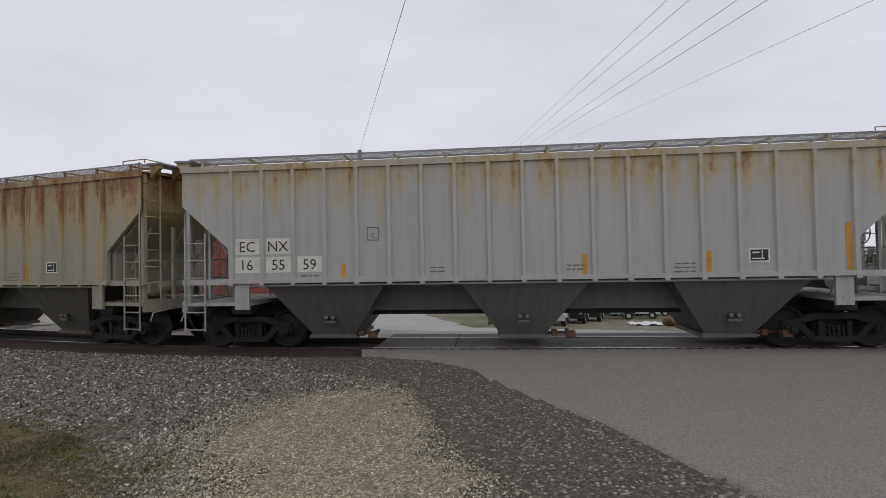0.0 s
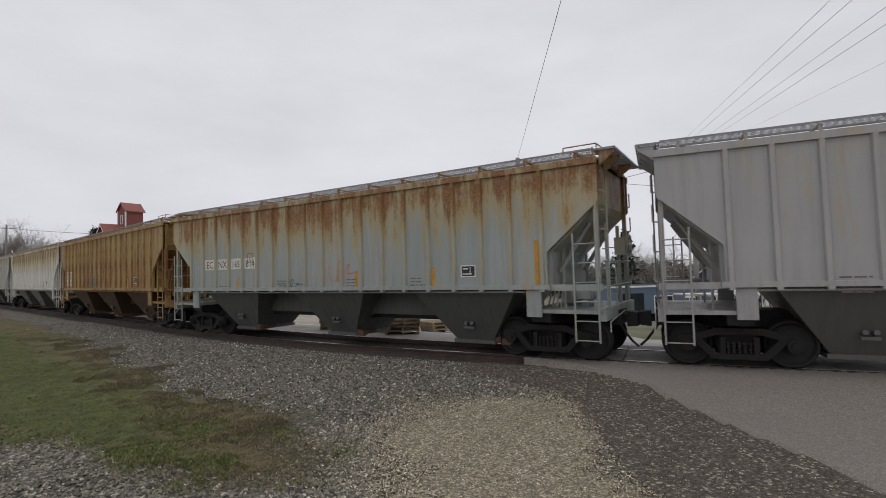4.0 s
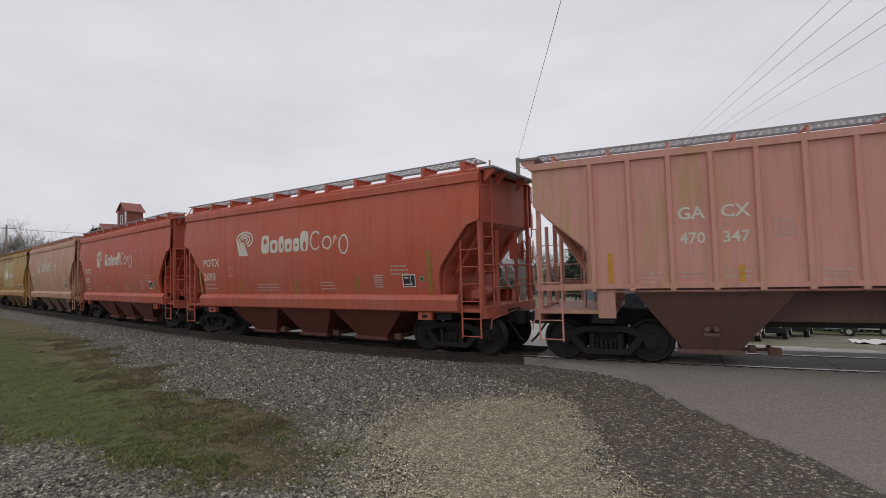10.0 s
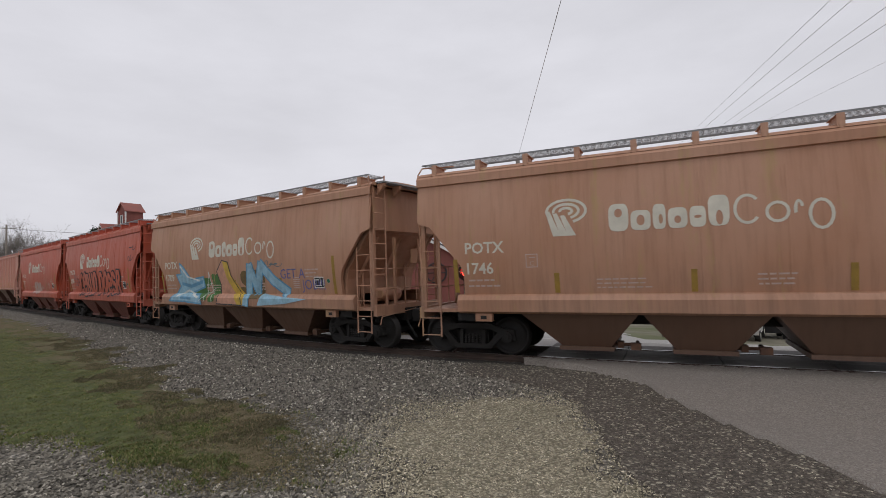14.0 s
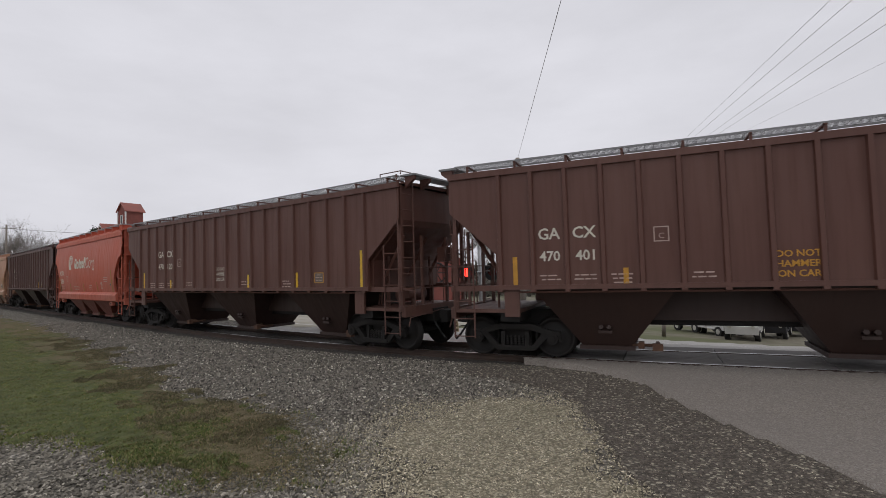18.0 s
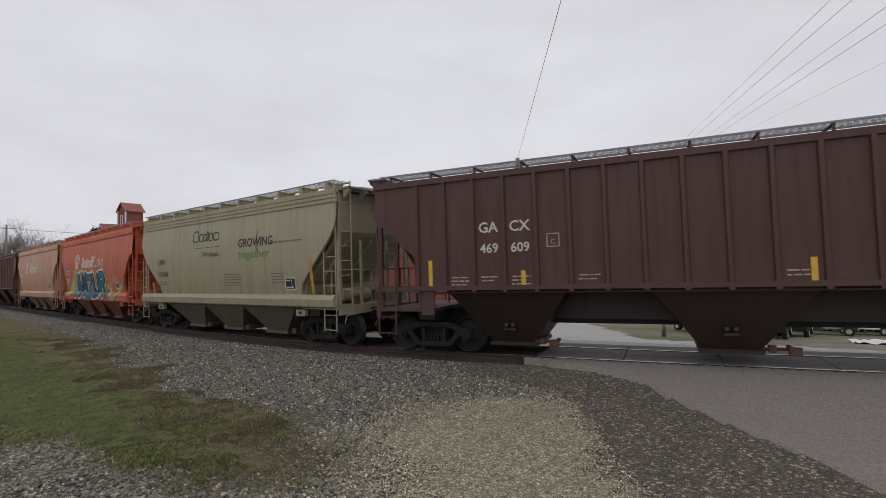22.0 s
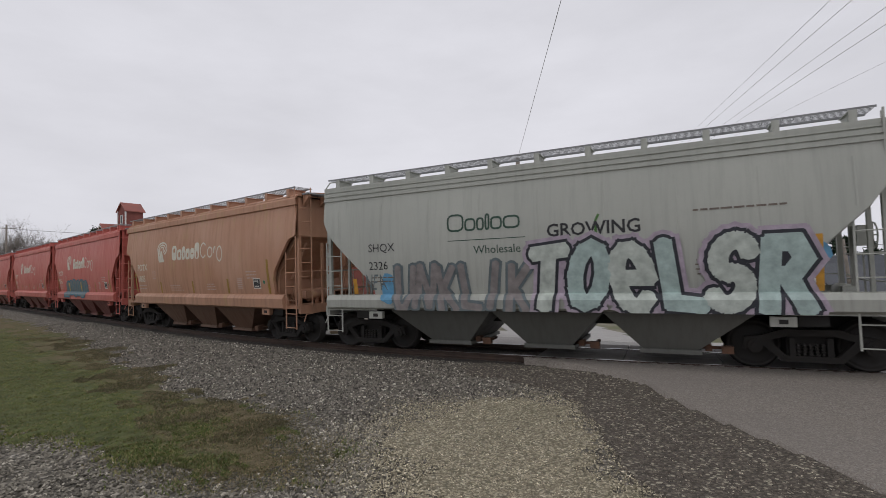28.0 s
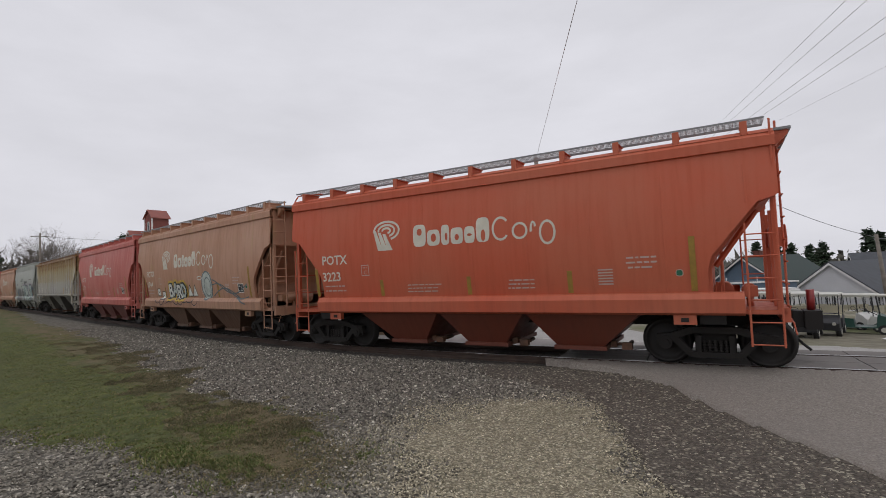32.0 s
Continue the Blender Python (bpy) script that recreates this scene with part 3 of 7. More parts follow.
    # trucks
    for sgn in (1, -1):
        bm = bmesh.new()
        box(bm, -0.36, 0.36, -0.9, 0.9, 0.22, 0.66)
        rod(bm, (0, 0, 0.60), (0, 0, 0.88), 0.2, 12)
        t = add("truck", bm, "truck", None, (sgn * tc, 0, 0))
        for e in (1, -1):
            bm = bmesh.new()
            a, b2 = sorted((e * 0.92, e * 1.08))
            prism(bm, [(-1.14, 0.52), (-0.84, 0.52), (-0.40, 0.645), (0.40, 0.645), (0.84, 0.52), (1.14, 0.52), (1.14, 0.61), (0.86, 0.64), (0.46, 0.765), (-0.46, 0.765), (-0.86, 0.64), (-1.14, 0.61)], a, b2)
            prism(bm, [(-0.46, 0.17), (0.46, 0.17), (0.50, 0.28), (-0.50, 0.28)], a, b2)
            for d in (1, -1):
                prism(bm, [(d * 0.90, 0.55), (d * 0.72, 0.58), (d * 0.36, 0.21), (d * 0.50, 0.17)], a + 0.02, b2 - 0.02)
                prism(bm, [(d * 0.36, 0.26), (d * 0.26, 0.26), (d * 0.26, 0.60), (d * 0.36, 0.60)], a + 0.02, b2 - 0.02)
                prism(bm, [(d * 1.10, 0.38), (d * 1.17, 0.38), (d * 1.14, 0.58), (d * 1.06, 0.58)], a + 0.03, b2 - 0.03)
                rod(bm, (d * 0.96, e * 0.88, 0.457), (d * 0.96, e * 1.13, 0.457), 0.135, 12)
                rod(bm, (d * 0.96, e * 1.13, 0.457), (d * 0.96, e * 1.17, 0.457), 0.07, 8)
            for v in bm.verts:
                v.co.x *= 0.915
            add("sideframe", bm, "truck", t)
            bm = bmesh.new()
            for i in range(5):
                x = -0.19 + 0.095 * i
                for j in range(4):
                    rod(bm, (x, e * 1.0, 0.285 + 0.055 * j), (x, e * 1.0, 0.315 + 0.055 * j), 0.042, 7)
                rod(bm, (x, e * 1.0, 0.28), (x, e * 1.0, 0.50), 0.025, 5)
            add("spring_nest", bm, "spring", t)
        bm = bmesh.new()
        prof = [(0.0, 0.165), (0.085, 0.165), (0.11, 0.10), (0.2, 0.075), (0.33, 0.055), (0.385, 0.075), (0.40, 0.13), (0.445, 0.13), (0.457, 0.02), (0.487, 0.0), (0.487, -0.02), (0.40, -0.02), (0.37, 0.02), (0.2, 0.04), (0.0, 0.04)]
        for e in (1, -1):
            rows = []
            for r, w2 in prof:
                rows.append([(r * math.cos(6.28319 * i / 28), e * (0.70 + w2), r * math.sin(6.28319 * i / 28)) for i in range(29)])
            grid(bm, rows)
        rod(bm, (0, -0.75, 0), (0, 0.75, 0), 0.08, 10)
        ws = mesh_of(bm, "wheelset")
        for d in (1, -1):
            add("wheelset", ws, "wheel", t, (d * 0.878, 0, 0.457))
    return out


KIT = {kind: kit_parts(kind) for kind in KINDS}


def skin_y(kind, z):
    """Where paint on the near side lies: on the side sheet, or on the sill below it."""
    if kind != "ribbed" and z < 1.49:
        return float(np.interp(z, (1.35, 1.46, 1.49), (1.626, 1.556, side_y(kind, 1.49))))
    return side_y(kind, z)


def flat(kind, polys, lift=0.008):
    """Painted shapes on the near side: outlines of (x, z)."""
    vs, fs = [], []
    for pts in polys:
        fs.append(list(range(len(vs), len(vs) + len(pts))))
        vs += [(x, 0.0, z) for x, z in pts]
    return drape(kind, vs, fs, lift, "decal")


def words(kind, text, x, z, size, lift=0.009, widen=1.0, bold=0.0):
    """Stencilled letters on the near side, from x, on the line z."""
    vs, fs, pos = [], [], 0.0
    for ch in text:
        co, polys, step = GLYPHS[ch, bold > 0]
        n0 = len(vs)
        for gx, gz in co:
            zz = z + gz * size
            vs.append((-(x + (pos + gx) * size * widen), skin_y(kind, zz) + lift, zz))
        fs += [[n0 + i for i in reversed(p)] for p in polys]
        pos += step
    me = bpy.data.meshes.new("lettering")
    me.from_pydata(vs, [], fs)
    return me


def ring(cx, cz, rx, rz, w, n=14, a0=0.0, a1=6.28319):
    """Quads of a ring or arc of width w."""
    out = []
    for i in range(n):
        p, q = a0 + (a1 - a0) * i / n, a0 + (a1 - a0) * (i + 1) / n
        out.append([(cx + rx * math.cos(p), cz + rz * math.sin(p)), (cx + rx * math.cos(q), cz + rz * math.sin(q)),
                    (cx + (rx - w) * math.cos(q), cz + (rz - w) * math.sin(q)), (cx + (rx - w) * math.cos(p), cz + (rz - w) * math.sin(p))])
    return out


def rect(x0, x1, z0, z1, lean=0.0):
    return [(x0, z0), (x1, z0), (x1 + lean, z1), (x0 + lean, z1)]


def pierced(x0, x1, z0, z1, hole, power=0.55, n=20):
    """A rounded block with a round hole (centre as shares of the block, radii in metres), as a band of quads."""
    cx, cz, rx, rz = (x0 + x1) / 2, (z0 + z1) / 2, (x1 - x0) / 2, (z1 - z0) / 2
    hx, hz, ax, az = x0 + (x1 - x0) * hole[0], z0 + (z1 - z0) * hole[1], hole[2], hole[3]
    out, inn = [], []
    for i in range(n + 1):
        c, s_ = math.cos(6.28319 * i / n), math.sin(6.28319 * i / n)
        out.append((cx + rx * math.copysign(abs(c) ** power, c), cz + rz * math.copysign(abs(s_) ** power, s_)))
        inn.append((hx + ax * c, hz + az * s_))
    return [[out[i], out[i + 1], inn[i + 1], inn[i]] for i in range(n)]


def wordmark(x, z, u=1.0):
    """The owner's name as plain shapes: heavy pierced blocks for its first half, thin rings for its second."""
    q, pos = [], x
    for wide, hgt, hole in ((0.36, 0.53, (0.5, 0.66, 0.07, 0.085)), (0.35, 0.38, (0.5, 0.5, 0.07, 0.10)), (0.22, 0.47, (0.62, 0.4, 0.035, 0.09)),
                            (0.32, 0.38, (0.5, 0.42, 0.055, 0.07)), (0.26, 0.38, (0.5, 0.5, 0.06, 0.03)), (0.33, 0.55, (0.52, 0.27, 0.055, 0.13))):
        q += pierced(pos, pos + wide * u, z, z + hgt * u, (hole[0], hole[1], hole[2] * u, hole[3] * u))
        pos += (wide + 0.035) * u
    pos += 0.02 * u
    for wide, hgt, drop, a0, a1 in ((0.42, 0.53, 0, 0.7, 5.6), (0.36, 0.37, 0, 0.0, 6.283), (0.15, 0.37, 0, 0.4, 3.4), (0.36, 0.37, 0.15, 0.0, 6.283)):
        w = wide * u
        q += ring(pos + w / 2, z + (hgt - drop) * u / 2, w / 2, (hgt + drop) * u / 2, 0.05 * u, 16, a0, a1)
        pos += w + 0.045 * u
    return q


def emblem(x, z, u=1.0):
    """The owner's badge as plain stripes: nested arcs over slanting legs."""
    q = []
    for i, (a, b) in enumerate(((0.00, 0.09), (0.14, 0.22), (0.27, 0.34))):
        q += ring(x + 0.45 * u, z + 0.50 * u, (0.42 - a) * u, (0.26 - a * 0.62) * u, 0.055 * u, 14, -1.2, 3.3)
    for i in range(3):
        x0 = x + (0.06 + 0.15 * i) * u
        q.append([(x0 + 0.12 * u, z), (x0 + 0.28 * u, z), (x0 + 0.06 * u, z + (0.52 - 0.05 * i) * u), (x0 - 0.03 * u, z + (0.52 - 0.05 * i) * u)])
    return q


def lines(x, z, w, rows, pitch=0.07, hgt=0.035, rng=None):
    """Small print too fine to read, as bars broken into words."""
    q = []
    for r in range(rows):
        pos = x + rng.uniform(0, 0.06)
        while pos < x + w * rng.uniform(0.75, 1.0):
            n = rng.uniform(0.06, 0.2)
            q.append(rect(pos, min(pos + n, x + w), z - r * pitch, z - r * pitch + hgt * 0.72))
            pos += n + 0.03
    return q


def blob(cx, cz, rx, rz, rng, n=18, wob=0.22, lean=0.0):
    k = [rng.uniform(1 - wob, 1 + wob) for _ in range(n)]
    k = [(k[i - 1] + 2 * k[i] + k[(i + 1) % n]) / 4 for i in range(n)]
    out = []
    for i in range(n):
        a = 6.28319 * i / n
        c, s_ = math.cos(a), math.sin(a)
        c, s_ = math.copysign(abs(c) ** 0.75, c), math.copysign(abs(s_) ** 0.75, s_)
        out.append((cx + rx * k[i] * c + lean * s_ * rz, cz + rz * k[i] * s_))
    return out


def stroke(pts, w):
    """A painted line through pts, as quads."""
    q = []
    for (x0, z0), (x1, z1) in zip(pts, pts[1:]):
        d = math.hypot(x1 - x0, z1 - z0) or 1
        nx, nz = -(z1 - z0) / d * w / 2, (x1 - x0) / d * w / 2
        ex, ez = (x1 - x0) / d * w * 0.3, (z1 - z0) / d * w * 0.3
        q.append([(x0 - ex + nx, z0 - ez + nz), (x1 + ex + nx, z1 + ez + nz), (x1 + ex - nx, z1 + ez - nz), (x0 - ex - nx, z0 - ez - nz)])
    return q
# ---------------------------------------------------------------- the train, car by car
RED, RED2, ROSE = (0.48, 0.085, 0.040), (0.45, 0.125, 0.080), (0.48, 0.108, 0.085)
TAN, TAN2 = (0.41, 0.205, 0.12), (0.47, 0.265, 0.175)
BROWN = (0.098, 0.037, 0.026)
PINK = (0.56, 0.26, 0.205)
LGREY = (0.335, 0.33, 0.32)
# name: colour, faded colour, rust, dirt, rust near the roof
SKINS = {
    "red": (RED, RED2, 0.0, 0.25, False), "rose": (ROSE, (0.50, 0.15, 0.12), 0.0, 0.2, False),
    "orange": ((0.50, 0.085, 0.034), (0.47, 0.115, 0.055), 0.0, 0.2, False),
    "tan": (TAN, TAN2, 0.05, 0.35, False), "pinktan": ((0.47, 0.245, 0.155), (0.51, 0.305, 0.21), 0.0, 0.25, False),
    "brown": (BROWN, (0.12, 0.052, 0.038), 0.0, 0.25, False), "darkbrown": ((0.074, 0.030, 0.024), (0.090, 0.041, 0.033), 0.0, 0.25, False),
    "pink": (PINK, (0.60, 0.30, 0.24), 0.2, 0.3, False), "pinkrust": (PINK, (0.59, 0.30, 0.24), 0.16, 0.35, False),
    "grey": (LGREY, (0.37, 0.365, 0.35), 0.10, 0.3, False), "cleangrey": ((0.375, 0.368, 0.352), (0.415, 0.405, 0.385), 0.14, 0.25, True),
    "greyrust": ((0.37, 0.36, 0.335), (0.43, 0.41, 0.35), 0.60, 0.3, True), "whiterust": ((0.56, 0.55, 0.51), (0.61, 0.60, 0.55), 0.42, 0.3, True),
    "greenrust": ((0.29, 0.325, 0.31), (0.34, 0.36, 0.34), 0.54, 0.3, True), "tanrust": ((0.30, 0.275, 0.21), (0.33, 0.31, 0.25), 0.50, 0.3, True),
    "rust": ((0.20, 0.078, 0.020), (0.24, 0.11, 0.030), 0.80, 0.4, False), "yellow": ((0.43, 0.205, 0.05), (0.47, 0.26, 0.09), 0.52, 0.35, True),
    "olive": ((0.325, 0.29, 0.185), (0.36, 0.325, 0.22), 0.0, 0.3, False), "white": ((0.365, 0.375, 0.340), (0.415, 0.425, 0.385), 0.0, 0.25, False),
}
# kind, place of the front eave at 0 s, skin, mark, number, extras
TRAIN = [
    ("ribbed", 32.68, "cleangrey", "", "", ""), ("ribbed", 16.19, "tanrust", "", "", ""),
    ("ribbed", -0.29, "cleangrey", "EC NX", "16 55 59", "ecnx"), ("ribbed", -16.84, "whiterust", "CR IX", "121 49", "crix"),
    ("ribbed", -33.22, "rust", "EC NX", "165 649", "ecnx tag"), ("ribbed", -49.91, "greenrust", "EC NX", "165 814", "ecnxwide"),
    ("ribbed", -66.48, "grey", "", "", "whitetag"), ("ribbed", -83.07, "greyrust", "EC NX", "16 56 09", "ecnx"),
    ("smooth", -99.61, "yellow", "NAHX", "20744", "diamond"), ("smooth", -112.74, "pinktan", "POTX", "1107", "potash"),
    ("smooth", -126.08, "red", "POTX", "3202", "potash"), ("smooth", -139.48, "red", "POTX", "2693", "potash"),
    ("ribbed", -152.66, "pinkrust", "GA CX", "470 347", "gacx"), ("smooth", -169.54, "red", "POTX", "2527", "potash whitetag"),
    ("smooth", -182.95, "red", "POTX", "2749", "potash scrawl"), ("smooth", -196.36, "tan", "POTX", "1709", "potash mural job"),
    ("smooth", -209.68, "tan", "POTX", "1746", "potash"), ("ribbed", -222.54, "darkbrown", "GA CX", "469 215", "gacx"),
    ("smooth", -239.18, "red", "POTX", "3288", "potash"), ("ribbed", -252.36, "brown", "GA CX", "470 120", "gacx yellow"),
    ("ribbed", -269.12, "brown", "GA CX", "470 401", "gacx"), ("smooth", -286.06, "pinktan", "POTX", "1448", "potash"),
    ("smooth", -299.42, "orange", "POTX", "3857", "potash blueletters"), ("rounded", -312.78, "olive", "CBFX", "345088", "grower"),
    ("ribbed", -325.81, "darkbrown", "GA CX", "469 609", "gacx bars"), ("ribbed", -342.70, "pink", "GA CX", "470 450", "gacx nohammer"),
    ("smooth", -359.59, "rose", "POTX", "2412", "potash smalltag"), ("smooth", -373.54, "rose", "POTX", "2210", "potash"),
    ("smooth", -387.11, "rose", "POTX", "2156", "potash teal"), ("smooth", -400.42, "tan", "POTX", "1805", "potash"),
    ("rounded", -413.48, "white", "SHQX", "2326", "grower bubbles"), ("ribbed", -426.63, "greyrust", "EC NX", "16 56 99", "ecnx"),
    ("smooth", -443.45, "rose", "POTX", "2129", "potash"), ("smooth", -456.47, "tan", "POTX", "1744", "potash swirl"),
    ("smooth", -469.61, "orange", "POTX", "3223", "potash"),
]
LABELS = {
    "red": "weathered red covered hopper rail car with cream markings", "rose": "faded rose-red covered hopper rail car with cream markings",
    "orange": "orange-red covered hopper rail car with cream markings", "tan": "tan covered hopper rail car with cream markings",
    "pinktan": "faded pinkish tan covered hopper rail car", "brown": "dark brown ribbed covered hopper rail car",
    "darkbrown": "very dark brown ribbed covered hopper rail car", "pink": "faded salmon pink ribbed covered hopper rail car",
    "pinkrust": "salmon pink ribbed covered hopper car, rust-stained", "grey": "plain grey ribbed covered hopper rail car",
    "cleangrey": "light grey ribbed covered hopper rail car", "greyrust": "grey ribbed covered hopper with rust streaks below the roof",
    "whiterust": "dirty white ribbed covered hopper with rust streaks", "greenrust": "grey-green ribbed covered hopper with rust patches",
    "tanrust": "beige ribbed covered hopper heavily stained with rust", "rust": "ribbed covered hopper rusted brown all over",
    "yellow": "yellow covered hopper rail car with rust stains", "olive": "olive beige smooth-sided covered hopper rail car",
    "white": "pale grey smooth-sided covered hopper with painted graffiti",
}
RUSTED = plain("rusty_gate_gear", (0.10, 0.05, 0.03), 0.85, 0, 0.35, 6)
skin_mats, bay_mats = {}, {}
CARS = []
for ci, (kind, front, skin, mark, number, extra) in enumerate(TRAIN):
    c, faded, rust, dirt, top = SKINS[skin]
    key = (skin, ci % 3)
    if key not in skin_mats:
        skin_mats[key] = paint("car_paint_" + skin, c, faded, rust, dirt, 3.7 * (ci % 7) + 11.3 * len(skin_mats), top)
        # body paint tinted down for the bays: underfloor shade and grime in the colour
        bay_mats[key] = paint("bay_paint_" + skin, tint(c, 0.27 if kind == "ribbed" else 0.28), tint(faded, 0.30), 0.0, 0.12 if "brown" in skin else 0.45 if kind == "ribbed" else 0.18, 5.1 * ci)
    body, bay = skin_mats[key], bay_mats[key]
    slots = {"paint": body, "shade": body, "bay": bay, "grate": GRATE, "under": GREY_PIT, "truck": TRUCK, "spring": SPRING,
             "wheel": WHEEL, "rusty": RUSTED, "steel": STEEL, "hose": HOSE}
    car = holder("hopper_car", pose(0, 0, 0))
    tagged(car, LABELS[skin], "rail car", "cars of the freight train")
    made, wheels = [], []
    for name, me, slot, parent, at, label in KIT[kind]:
        ob = new(name, me)
        if not me.materials:
            me.materials.append(None)
        ob.material_slots[0].link = "OBJECT"
        ob.material_slots[0].material = slots[slot]
        ob.parent = car if parent is None else made[parent]
        ob.location = at
        made.append(ob)
        if name == "wheelset":
            wheels.append(ob)
    CARS.append((car, kind, front, mark, number, extra.split(), wheels))


# ---------------------------------------------------------------- stencils, badges and graffiti on the near sides
SPRAY = {k: plain("spray_" + k, c, 0.6, 0, 0.25, 5) for k, c in dict(
    blue=(0.10, 0.27, 0.42), sky=(0.25, 0.42, 0.52), teal=(0.015, 0.13, 0.19), leaf=(0.06, 0.16, 0.035), mint=(0.36, 0.42, 0.20),
    salmon=(0.48, 0.25, 0.17), gold=(0.50, 0.33, 0.05), dark=(0.02, 0.022, 0.03), chalk=(0.58, 0.60, 0.56), slate=(0.12, 0.15, 0.16),
    mist=(0.42, 0.46, 0.42), violet=(0.12, 0.12, 0.28), navy=(0.015, 0.05, 0.10), umber=(0.13, 0.085, 0.03), ash=(0.21, 0.19, 0.185), pale=(0.33, 0.42, 0.40), haze=(0.47, 0.33, 0.29), lilac=(0.36, 0.30, 0.36)).items()}
AGED = plain("lettering_panel", (0.62, 0.60, 0.52), 0.7, 0, 0.12, 5)
INK = plain("faded_ink", (0.16, 0.13, 0.11), 0.8, 0, 0.2, 6)
DUSTY = plain("dusty_white_print", (0.46, 0.35, 0.30), 0.8, 0, 0.15, 6)


def mark(car, name, me, material, label=""):
    ob = new(name, me)
    me.materials.append(material)
    ob.parent = car
    if label:
        ob["label"] = label


def centred(kind, text, cx, z, size, **kw):
    me = words(kind, text, 0, z, size, **kw)
    xs_ = [v.co.x for v in me.vertices]
    d = -cx - (min(xs_) + max(xs_)) / 2
    for v in me.vertices:
        v.co.x += d
    return me


def frame_box(x0, x1, z0, z1, w):
    return [rect(x0, x1, z0, z0 + w), rect(x0, x1, z1 - w, z1), rect(x0, x0 + w, z0 + w, z1 - w), rect(x1 - w, x1, z0 + w, z1 - w)]


def info_box(car, kind, x0, x1, z0, z1):
    mark(car, "data_panel", flat(kind, [rect(x0, x1, z0, z1)], 0.008), BLACK, "black consolidated stencil panel")
    mark(car, "panel_border", flat(kind, frame_box(x0, x1, z0, z1, 0.025) + [rect(x0 + 0.06, x0 + (x1 - x0) * 0.5, z1 - 0.1, z1 - 0.07), rect(x0 + (x1 - x0) * 0.62, x0 + (x1 - x0) * 0.66, z0 + 0.05, z1 - 0.04), rect(x0 + 0.05, x1 - 0.1, z0 + 0.06, z0 + 0.085)], 0.011), WHITE)


def bubble_row(car, kind, x0, x1, z0, z1, n, fill, seed, edge="dark", holes=True, lean=0.1):
    """A row of fat rounded shapes with dark outlines."""
    rng = random.Random(seed)
    w = (x1 - x0) / n
    under, over, eye = [], [], []
    for i in range(n):
        cx = x0 + (i + 0.5) * w + rng.uniform(-0.06, 0.06)
        cz = (z0 + z1) / 2 + rng.uniform(-0.07, 0.07)
        rx, rz = w * rng.uniform(0.50, 0.62), (z1 - z0) / 2 * rng.uniform(0.85, 1.05)
        st = rng.getstate()
        under.append(blob(cx, cz, rx + 0.05, rz + 0.05, rng, 20, 0.2, lean))
        rng.setstate(st)
        over.append(blob(cx, cz, rx - 0.02, rz - 0.02, rng, 20, 0.2, lean))
        if holes and i % 2 == 0:
            eye.append(blob(cx + rng.uniform(-0.05, 0.05), cz + rng.uniform(-0.1, 0.2) * rz, rx * 0.22, rz * 0.22, rng, 10, 0.2))
        else:
            eye += stroke([(cx - rx * 0.3, cz - rz * 0.5), (cx - rx * 0.1, cz + rz * 0.1), (cx + rx * 0.35, cz + rz * 0.4)], 0.05)
    for j in range(n):                       # each shape a little above the one before
        mark(car, "graffiti_outline", flat(kind, [under[j]], 0.010 + 0.0016 * j), SPRAY[edge])
        mark(car, "graffiti_fill", flat(kind, [over[j]], 0.0108 + 0.0016 * j), SPRAY[fill[j % len(fill)]])
    mark(car, "graffiti_line", flat(kind, eye, 0.0135 + 0.0016 * n), SPRAY[edge])


def scrawl(car, kind, x0, x1, z0, z1, seed, w=0.03, colour="dark", n=9, name="graffiti_line"):
    """A looping hand-drawn line."""
    rng = random.Random(seed)
    pts = []
    m = n * 9
    for i in range(m + 1):
        u = i / m
        k = u * n
        amp = 0.5 + 0.45 * math.sin(k * 1.7 + seed)
        pts.append((x0 + (x1 - x0) * u + 0.14 * math.cos(k * 6.283), z0 + (z1 - z0) * (0.5 + 0.48 * amp * math.sin(k * 6.283 + 0.6 * math.sin(k)))))
    mark(car, name, flat(kind, stroke(pts, w), 0.012), SPRAY[colour])


def haze(car, kind, x0, x1, z0, z1, n, colour, seed, lift):
    """A sprayed cloud of overlapping dabs."""
    rng = random.Random(seed)
    for i in range(n):
        r = rng.uniform(0.14, 0.34)
        mark(car, "graffiti_glow", flat(kind, [blob(rng.uniform(x0 + r, x1 - r), rng.uniform(z0 + r * 0.8, z1 - r * 0.8), r, r * 0.8, rng, 14, 0.3)], lift + 0.0003 * i), SPRAY[colour])


def loop(cx, cz, rx, rz, a0=0, a1=360, n=12):
    return [(cx + rx * math.cos(radians(a0 + (a1 - a0) * i / n)), cz + rz * math.sin(radians(a0 + (a1 - a0) * i / n))) for i in range(n + 1)]


